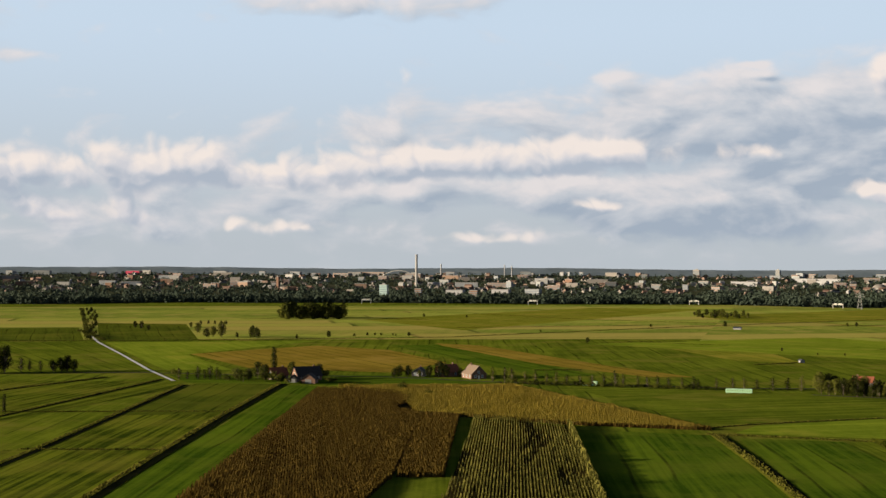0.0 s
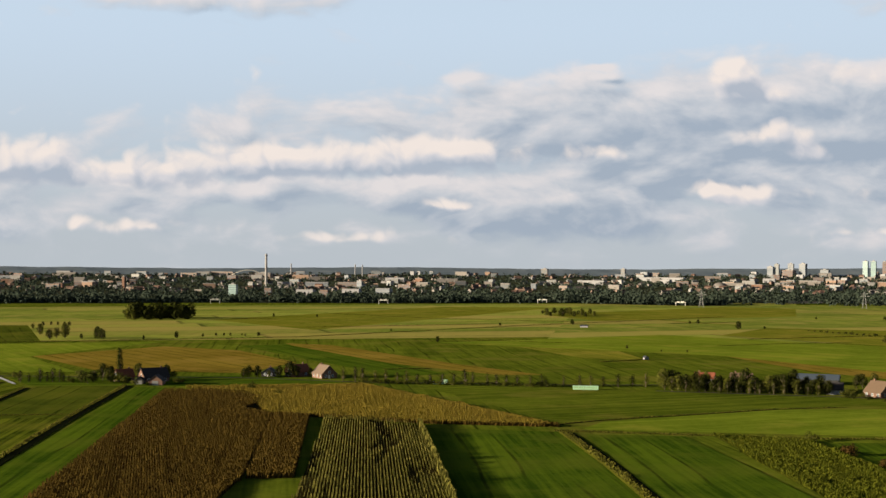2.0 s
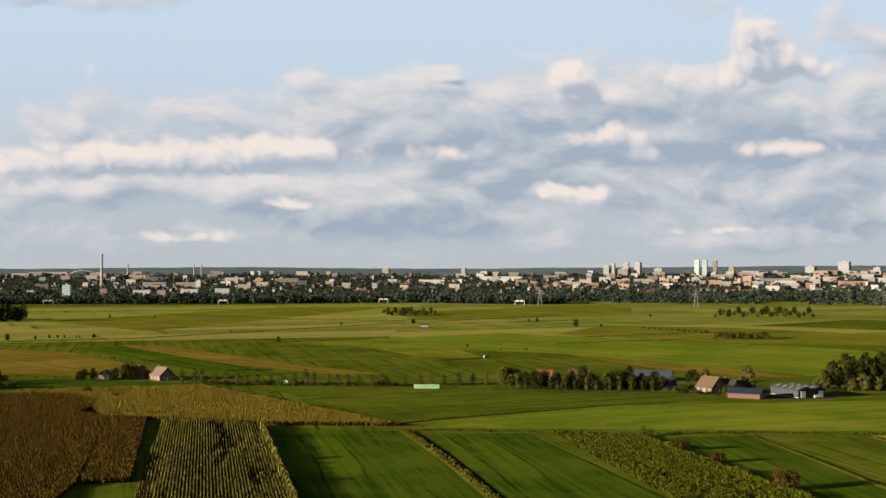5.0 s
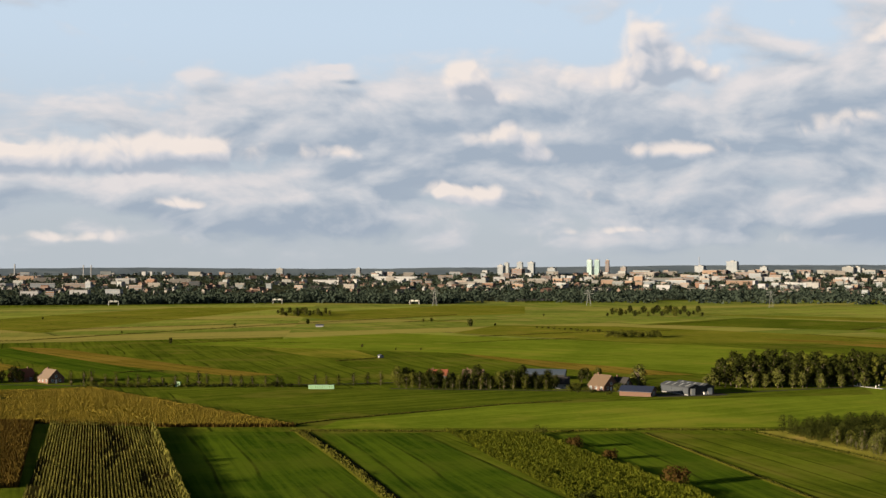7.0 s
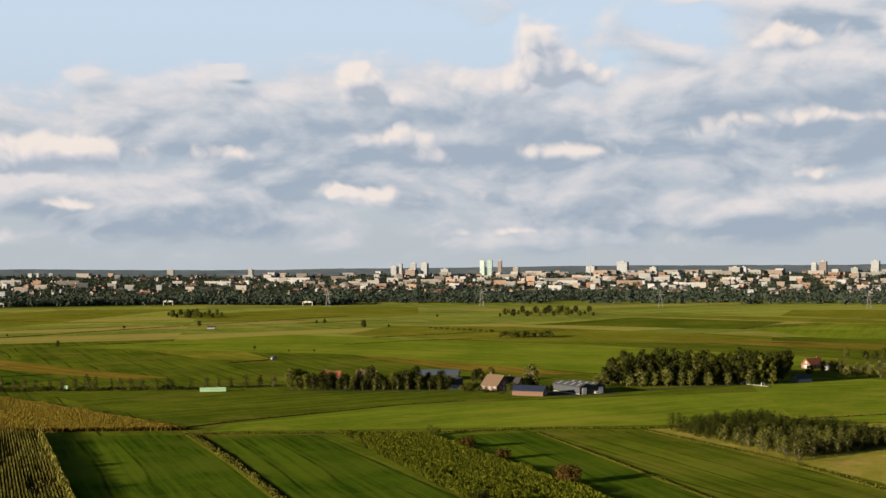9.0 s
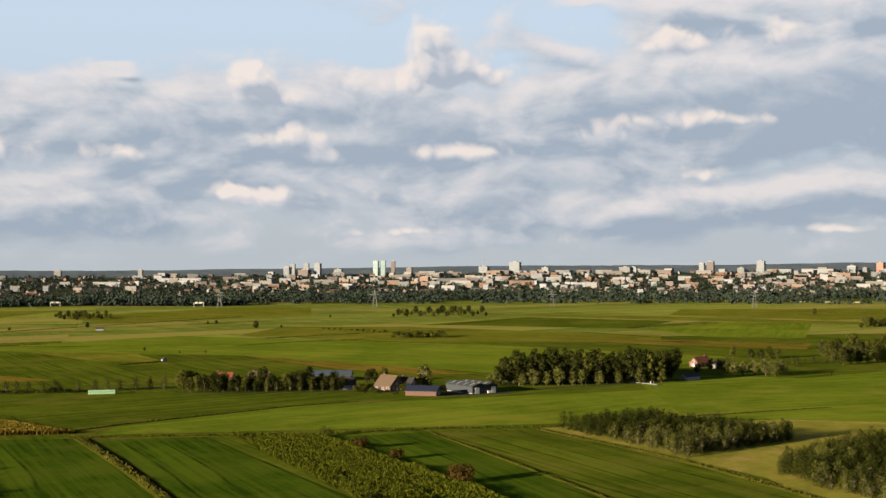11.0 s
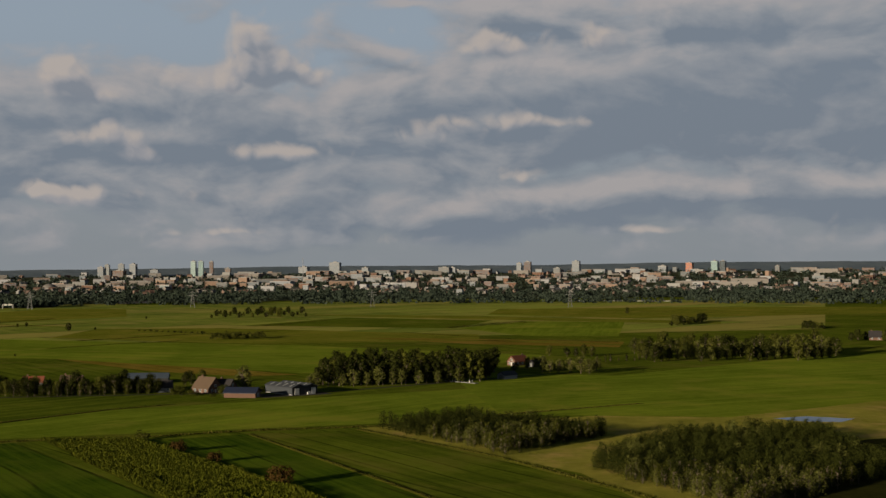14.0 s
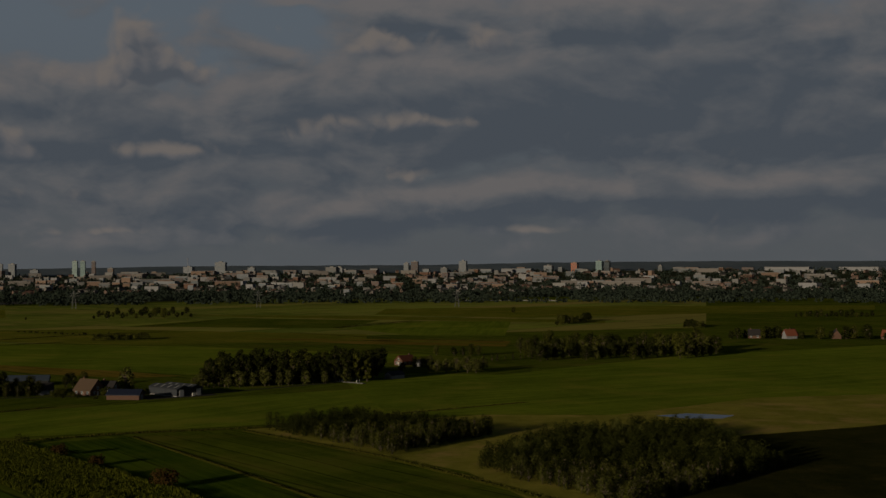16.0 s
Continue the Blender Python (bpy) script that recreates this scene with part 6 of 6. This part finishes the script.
# middle-sized blocks between the towers
rb = random.Random(91)
for i in range(220):
    bearing = rb.choice((rb.uniform(18, 46), rb.uniform(-20, 56)))
    dist = rb.uniform(3200, 4400)
    x, y = polar(bearing, dist)
    mat, what = rb.choice(((RENDER_WHITE, "white rendered"), (BEIGE, "beige panelled"), (BRICK, "red brick"), (BRICK_PALE, "pale brick"), (CONCRETE, "grey concrete")))
    block("town_block", what + " flat-roofed block in the distant town", "building", x, y, rb.uniform(12, 34), rb.uniform(8, 13), rb.uniform(8, 15) + lie(x, y), -bearing - 25 + rb.uniform(-20, 20), mat, GLASS if rb.random() < 0.5 else None, 3.4)


# long low halls and rows of flats that face the fields
for i in range(52):
    bearing = rb.uniform(-19, 56)
    dist = rb.uniform(3350, 4300)
    x, y = polar(bearing, dist)
    mat, what = rb.choice(((RENDER_WHITE, "white"), (BEIGE, "beige"), (BRICK_PALE, "orange brick"), (BEIGE, "pale"), (BRICK, "red brick")))
    block("town_hall_row", "long low " + what + " building row in the distant town", "building", x, y, rb.uniform(28, 66), 13, rb.uniform(9, 13) + lie(x, y), -bearing + rb.uniform(-22, 8), mat, GLASS if rb.random() < 0.4 else None, 3.4)


# ---- the town: single buildings ----
block("office_block", "grey flat office block in the distant town", "building", -1297, 4100, 22, 11, 31, -16, CONCRETE, GLASS, 3.4)
block("office_block", "low grey blocks in the distant town", "building", -1208, 4127, 50, 22, 23, -3, CONCRETE, GLASS, 3.4)
block("sports_hall", "low hall with a bright red roof in the distant town", "building", -947, 4194, 44, 22, 21, -11, RED_SHEET, None, 3.4)
block("warehouse", "long white warehouse in the distant town", "building", -687, 4245, 44, 22, 25, -18, RENDER_WHITE, None, 3.4)
block("office_block", "white office block in the distant town", "building", -561, 4263, 21, 10, 29, -19, RENDER_WHITE, GLASS, 3.4)
block("apartment_block", "red brick flats in the distant town", "building", -506, 3444, 54, 22, 17, -12, BRICK, GLASS, 3.4)
block("church_tower", "slim brick tower in the distant town", "building", -386, 3202, 6, 6, 33, -24, BRICK, None, 3.4)
block("office_block", "white offices in the distant town", "building", -459, 4275, 34, 17, 26, -22, RENDER_WHITE, GLASS, 3.4)
block("apartment_block", "orange brick flats in the distant town", "building", -308, 4192, 56, 22, 21, -28, BRICK_PALE, GLASS, 3.4)
block("apartment_block", "orange brick flats in the distant town", "building", -221, 4294, 92, 22, 22, -25, BRICK_PALE, GLASS, 3.4)
block("power_station", "orange brick power station hall in the distant town", "building", -85, 4049, 47, 22, 35, -19, BRICK_PALE, GLASS, 3.4)
block("office_block", "blue green glass office block in the distant town", "building", -114, 2645, 16, 8, 25, -22, GREEN_GLASS, GLASS, 3.4)
block("apartment_block", "dark red brick flats in the distant town", "building", -49, 2742, 14, 7, 16, -21, BRICK, GLASS, 3.4)
block("office_block", "white hospital block in the distant town", "building", 161, 3316, 14, 7, 23, -37, RENDER_WHITE, GLASS, 3.4)
block("office_block", "white hospital block in the distant town", "building", 187, 2829, 31, 16, 14, -26, RENDER_WHITE, GLASS, 3.4)
block("office_block", "white office block in the distant town", "building", 275, 3698, 22, 11, 21, -29, BEIGE, GLASS, 3.4)
block("water_tank", "white round-edged tank in the distant town", "building", 373, 4284, 13, 7, 25, -34, RENDER_WHITE, None, 3.4)
block("water_tank", "white round-edged tank in the distant town", "building", 393, 4282, 12, 6, 28, -35, RENDER_WHITE, None, 3.4)
block("office_block", "slim white tower in the distant town", "building", 433, 4278, 12, 6, 37, -28, RENDER_WHITE, GLASS, 3.4)
block("warehouse", "long white hall in the distant town", "building", 529, 4267, 41, 21, 25, -35, BEIGE, None, 3.4)
block("apartment_block", "grey tower flats in the distant town", "building", 784, 4228, 21, 10, 48, -33, BEIGE, GLASS, 3.4)
block("apartment_block", "tall pinkish flats in the distant town", "building", 1023, 4177, 15, 7, 49, -48, BEIGE, GLASS, 3.4)
block("apartment_block", "white flats in the distant town", "building", 1087, 4160, 25, 13, 39, -48, RENDER_WHITE, GLASS, 3.4)
block("apartment_block", "pink brick flats in the distant town", "building", 1119, 4152, 34, 17, 34, -44, BRICK_PALE, GLASS, 3.4)
block("warehouse", "long white roofed warehouse in the distant town", "building", 794, 3587, 76, 22, 10, -37, RENDER_WHITE, None, 3.4)
block("warehouse", "long white roofed warehouse in the distant town", "building", 1042, 3793, 133, 22, 11, -38, RENDER_WHITE, None, 3.4)
block("warehouse", "brick warehouse in the distant town", "building", 62, 2717, 17, 8, 13, -27, BRICK, GLASS, 3.4)
block("warehouse", "white warehouse in the distant town", "building", 26, 2800, 36, 18, 9, -20, RENDER_WHITE, None, 3.4)
block("warehouse", "white warehouse in the distant town", "building", 122, 2864, 37, 18, 9, -22, RENDER_WHITE, None, 3.4)
block("office_block", "white tower block in the distant town", "building", 1450, 4048, 18, 9, 58, -40, RENDER_WHITE, GLASS, 3.4)
block("office_block", "grey tower block in the distant town", "building", 1468, 4041, 15, 7, 65, -48, CONCRETE, GLASS, 3.4)
block("apartment_block", "dark red tower flats in the distant town", "building", 1500, 4030, 41, 21, 47, -51, BRICK, GLASS, 3.4)
block("office_block", "white and grey tower in the distant town", "building", 1507, 4027, 18, 9, 67, -41, RENDER_WHITE, GLASS, 3.4)
block("office_block", "tall bright white tower in the distant town", "building", 1541, 4015, 22, 11, 67, -54, RENDER_WHITE, GLASS, 3.4)
block("office_block", "white block in the distant town", "building", 1600, 3991, 25, 13, 49, -41, RENDER_WHITE, GLASS, 3.4)
block("office_block", "tall green glass tower in the distant town", "building", 1709, 3946, 16, 8, 75, -49, GREEN_GLASS, GLASS, 3.4)
block("office_block", "tall green glass tower in the distant town", "building", 1730, 3937, 16, 8, 75, -44, GREEN_GLASS, GLASS, 3.4)
block("apartment_block", "slim brown tower in the distant town", "building", 1759, 3924, 12, 6, 74, -47, BRICK, GLASS, 3.4)
block("office_block", "brown block in the distant town", "building", 1805, 3903, 18, 9, 53, -49, BRICK_PALE, GLASS, 3.4)
block("apartment_block", "red brick street block in the distant town", "building", 1812, 3773, 86, 22, 21, -53, BRICK, GLASS, 3.4)
block("apartment_block", "pale street block in the distant town", "building", 1860, 3877, 62, 22, 30, -60, BEIGE, GLASS, 3.4)
block("church_tower", "brick church tower in the distant town", "building", 1923, 3846, 15, 7, 33, -53, BRICK_PALE, None, 3.4)
block("apartment_block", "long white street block in the distant town", "building", 1631, 3195, 62, 22, 22, -59, RENDER_WHITE, GLASS, 3.4)
block("office_block", "white block with a mast in the distant town", "building", 2015, 3798, 31, 16, 56, -59, RENDER_WHITE, GLASS, 3.4)
block("office_block", "white block far off in the distant town", "building", 2101, 3752, 34, 17, 70, -52, RENDER_WHITE, GLASS, 3.4)
block("apartment_block", "red brick flats in the distant town", "building", 2061, 3774, 59, 22, 28, -47, BRICK, GLASS, 3.4)
block("apartment_block", "beige flats in the distant town", "building", 2233, 3675, 52, 22, 30, -63, BEIGE, GLASS, 3.4)
block("apartment_block", "beige flats in the distant town", "building", 2346, 3604, 52, 22, 31, -66, BEIGE, GLASS, 3.4)
block("apartment_block", "red flats in the distant town", "building", 2059, 3590, 64, 22, 18, -58, BRICK, GLASS, 3.4)
block("office_block", "white block in the distant town", "building", 2183, 3705, 22, 11, 53, -53, RENDER_WHITE, GLASS, 3.4)
block("office_block", "white block in the distant town", "building", 2414, 3559, 22, 11, 53, -57, RENDER_WHITE, GLASS, 3.4)
block("warehouse", "low red street block in the distant town", "building", 2286, 3642, 44, 22, 24, -53, BRICK, GLASS, 3.4)
block("office_block", "white tower block in the distant town", "building", 2584, 3437, 16, 8, 66, -60, RENDER_WHITE, GLASS, 3.4)
block("apartment_block", "brown tower flats in the distant town", "building", 2605, 3421, 22, 11, 70, -57, BRICK, GLASS, 3.4)
block("office_block", "pale tower in the distant town", "building", 2634, 3399, 22, 11, 47, -64, RENDER_WHITE, GLASS, 3.4)
block("office_block", "pale tower in the distant town", "building", 2678, 3364, 22, 11, 50, -62, BEIGE, GLASS, 3.4)
block("office_block", "tall bright white tower in the distant town", "building", 2724, 3327, 24, 12, 71, -62, RENDER_WHITE, GLASS, 3.4)
block("apartment_block", "white stepped flats in the distant town", "building", 2769, 3290, 74, 22, 31, -63, RENDER_WHITE, GLASS, 3.4)
block("apartment_block", "white stepped flats in the distant town", "building", 2854, 3216, 104, 22, 36, -69, RENDER_WHITE, GLASS, 3.4)
block("office_block", "white tower block in the distant town", "building", 2926, 3151, 28, 14, 56, -69, RENDER_WHITE, GLASS, 3.4)
block("office_block", "grey block in the distant town", "building", 2953, 3126, 13, 7, 51, -68, CONCRETE, GLASS, 3.4)
block("office_block", "bright orange tower in the distant town", "building", 2985, 3095, 22, 11, 65, -74, ORANGE, GLASS, 3.4)
block("office_block", "dark green glass tower in the distant town", "building", 3040, 3041, 22, 11, 70, -76, GREEN_GLASS, GLASS, 3.4)
block("office_block", "dark grey tower in the distant town", "building", 3057, 3024, 18, 9, 70, -73, DARK_CLAD, GLASS, 3.4)
block("apartment_block", "grey pink flats in the distant town", "building", 3170, 2905, 15, 7, 55, -79, BEIGE, GLASS, 3.4)
block("apartment_block", "brown row flats in the distant town", "building", 3228, 2841, 67, 22, 35, -67, BRICK_PALE, GLASS, 3.4)
block("apartment_block", "pale row flats in the distant town", "building", 2394, 3572, 37, 18, 53, -63, BEIGE, GLASS, 3.4)
block("apartment_block", "pale row flats in the distant town", "building", 2337, 3610, 47, 22, 28, -56, BEIGE, GLASS, 3.4)
block("apartment_block", "pale row flats in the distant town", "building", 2439, 3541, 64, 22, 30, -68, BEIGE, GLASS, 3.4)
block("apartment_block", "red row flats in the distant town", "building", 2485, 3509, 74, 22, 23, -65, BRICK, GLASS, 3.4)
block("office_block", "white office in the distant town", "building", 1585, 2310, 13, 7, 14, -61, RENDER_WHITE, GLASS, 3.4)
block("terrace", "long pale row of houses in the distant town", "building", 2421, 2491, 96, 22, 13, -65, BEIGE, None, 3.4)
block("terrace", "long pale row of houses in the distant town", "building", 2628, 2501, 100, 22, 14, -64, BEIGE, None, 3.4)
block("warehouse", "very long white warehouse in the distant town", "building", 3417, 2610, 148, 22, 42, -80, RENDER_WHITE, None, 3.4)
block("warehouse", "long white warehouse in the distant town", "building", 3541, 2440, 133, 22, 40, -87, RENDER_WHITE, None, 3.4)
block("warehouse", "white hall in the distant town", "building", 2649, 1962, 49, 22, 11, -86, RENDER_WHITE, None, 3.4)
block("warehouse", "white hall in the distant town", "building", 2681, 1835, 30, 15, 13, -83, RENDER_WHITE, None, 3.4)
block("apartment_block", "pale row flats in the distant town", "building", 3209, 2862, 37, 18, 34, -66, BEIGE, GLASS, 3.4)
block("terrace", "long white row of houses in the distant town", "building", 2448, 2388, 135, 22, 13, -69, BEIGE, None, 3.4)


# ---- landmarks of the town ----
def chimney(name, label, bearing, dist, top, low_r, top_r, mat, cap=None):
    x, y = polar(bearing, dist)
    ob = tagged(new(name), label, "chimney")
    ob.location = (x, y, lie(x, y))
    top -= lie(x, y)
    v, f = [], []
    tube(v, f, (0, 0, -1), (0, 0, top * 0.93), low_r, top_r * 1.05, 14)
    part("shaft", mesh("shaft", v, f, mat), ob)
    v, f = [], []
    tube(v, f, (0, 0, top * 0.92), (0, 0, top), top_r * 1.25, top_r * 1.15, 14)
    part("cap", mesh("cap", v, f, cap or mat), ob)
    return ob


chimney("chimney", "tall pale power station chimney with a grey cap", -1.11, 3450, 88, 3.6, 2.6, CONCRETE, RENDER_WHITE)
chimney("chimney", "slim white factory chimney", -0.08, 4300, 62, 2.2, 1.8, RENDER_WHITE)
chimney("chimney", "slim white factory chimney", 2.58, 4200, 60, 1.8, 1.5, RENDER_WHITE)
chimney("chimney", "slim white factory chimney", 2.88, 4200, 59, 1.8, 1.5, RENDER_WHITE)
chimney("mast", "thin white mast on an office block", 27.9, 3650, 82, 0.9, 0.6, RENDER_WHITE)


def arch_bridge(bearing, dist, span, rise, deck):
    x, y = polar(bearing, dist)
    ob = tagged(new("arch_bridge"), "white steel arch bridge in the town", "bridge")
    ob.location, ob.rotation_euler = (x, y, 0), (0, 0, radians(-bearing))
    for py in (-5, 5):
        v, f = [], []
        pts = [(span * (i / 16 - 0.5), py, deck + rise * (1 - (2 * i / 16 - 1) ** 2)) for i in range(17)]
        for a, b in zip(pts, pts[1:]):
            tube(v, f, a, b, 1.1, 1.1, 6)
        part("arch", mesh("arch", v, f, WHITE_PAINT), ob)
    part("deck", box_mesh("deck", span + 30, 12, 1.6, CONCRETE, deck - 1.6), ob)
    for px in (-span / 2, 0, span / 2):
        part("pier", box_mesh("pier", 4, 10, deck - 1.2, CONCRETE, -0.4), ob).location = (px, 0, 0)


arch_bridge(-1.85, 4150, 96, 15, 27)


def gantry(bearing):
    """A motorway sign bridge: two posts, a beam, two sign boards."""
    x, y = polar(bearing, edge_of_town(bearing) - 22)
    ob = tagged(new("sign_gantry"), "white steel sign gantry over the motorway", "gantry", "sign gantries")
    ob.location, ob.rotation_euler = (x, y, 0), (0, 0, radians(-bearing))
    for px in (-7.5, 7.5):
        part("post", box_mesh("post", 0.8, 0.8, 7.2, WHITE_PAINT, -0.2, 0.05), ob).location = (px, 0, 0)
    part("beam", box_mesh("beam", 16.4, 0.8, 0.9, WHITE_PAINT, 5.6, 0.05), ob)
    for px, wide in ((-3.4, 4.6), (3.2, 5.4)):
        part("sign_board", box_mesh("sign_board", wide, 0.3, 2.6, WHITE_PAINT, 5.2, 0.05), ob).location = (px, -0.6, 0)


for at in (-3.2, 3.76, 10.4, 16.1):
    gantry(at)


def dome_hall(bearing, dist, radius):
    """A round hall under a shallow ribbed dome."""
    x, y = polar(bearing, dist)
    ob = tagged(new("domed_hall"), "pale round hall with a shallow dome in the distant town", "building")
    ob.location = (x, y, lie(x, y))
    v, f, sides, rings = [], [], 24, 7
    for k in range(rings):
        a = math.pi / 2 * k / rings
        for i in range(sides):
            t = math.tau * i / sides
            v.append((radius * math.cos(a) * math.cos(t), radius * math.cos(a) * math.sin(t), 3.0 + radius * 0.62 * math.sin(a)))
        for i in range(sides if k else 0):
            j = (i + 1) % sides
            f.append(((k - 1) * sides + i, (k - 1) * sides + j, k * sides + j, k * sides + i))
    f.append(tuple(range((rings - 1) * sides, rings * sides)))
    part("dome", mesh("dome", v, f, BEIGE), ob)
    v, f = [], []
    tube(v, f, (0, 0, -1), (0, 0, 3.1), radius * 1.02, radius * 1.02, 24)
    part("wall", mesh("wall", v, f, CONCRETE), ob)


dome_hall(17.7, 3500, 17)


def pylon(x, y, tall, turn):
    """A lattice mast with two cross arms."""
    ob = tagged(new("pylon"), "grey steel lattice power pylon", "pylon", "power pylons")
    ob.location, ob.rotation_euler = (x, y, 0), (0, 0, radians(turn))
    for sx in (-1, 1):
        for sy in (-1, 1):
            v, f = [], []
            tube(v, f, (sx * 3.2, sy * 3.2, -0.3), (sx * 0.5, sy * 0.5, tall), 0.28, 0.16, 4)
            part("leg", mesh("leg", v, f, STEEL), ob)
    v, f = [], []
    for i in range(7):
        z0, z1 = tall * i / 7, tall * (i + 1) / 7
        r0, r1 = 3.2 - 2.7 * i / 7, 3.2 - 2.7 * (i + 1) / 7
        for sx, sy, ex, ey in ((-1, -1, 1, -1), (1, -1, 1, 1), (1, 1, -1, 1), (-1, 1, -1, -1)):
            tube(v, f, (sx * r0, sy * r0, z0), (ex * r1, ey * r1, z1), 0.12, 0.12, 3)
    part("bracing", mesh("bracing", v, f, STEEL), ob)
    for z, half in ((tall * 0.72, 8.0), (tall * 0.86, 6.0)):
        v, f = [], []
        tube(v, f, (-half, 0, z), (half, 0, z), 0.25, 0.25, 4)
        tube(v, f, (-half, 0, z), (0, 0, z + 1.6), 0.15, 0.15, 4)
        tube(v, f, (half, 0, z), (0, 0, z + 1.6), 0.15, 0.15, 4)
        part("arm", mesh("arm", v, f, STEEL), ob)


for px, py in ((635, 2084), (860, 1990), (1090, 1830), (1330, 1640)):
    pylon(px, py, 27, -30)


def viaduct(points, label, mat, high):
    """The pale raised edge of a motorway before the town."""
    ob = tagged(new("motorway_barrier"), label, "barrier")
    for a, b in zip(points, points[1:]):
        d = math.dist(a, b)
        one = part("barrier_panel", box_mesh("barrier_panel", d, 0.6, high, mat), ob)
        one.location, one.rotation_euler = ((a[0] + b[0]) / 2, (a[1] + b[1]) / 2, 0), (0, 0, math.atan2(b[1] - a[1], b[0] - a[0]))


viaduct([polar(20.4 + i * 0.35, 2420 + 8 * i) for i in range(5)], "pale yellow motorway viaduct edge", BEIGE, 3.5)
viaduct([polar(39.4 + i * 0.42, 2440 - 3 * i) for i in range(10)], "long white barrier along a motorway", CONCRETE, 1.3)

# ---- the pond ----
field("pond", "small blue pond in rough meadow", [(459, 424), (477, 421), (487, 402), (472, 397), (460, 408)], POND)
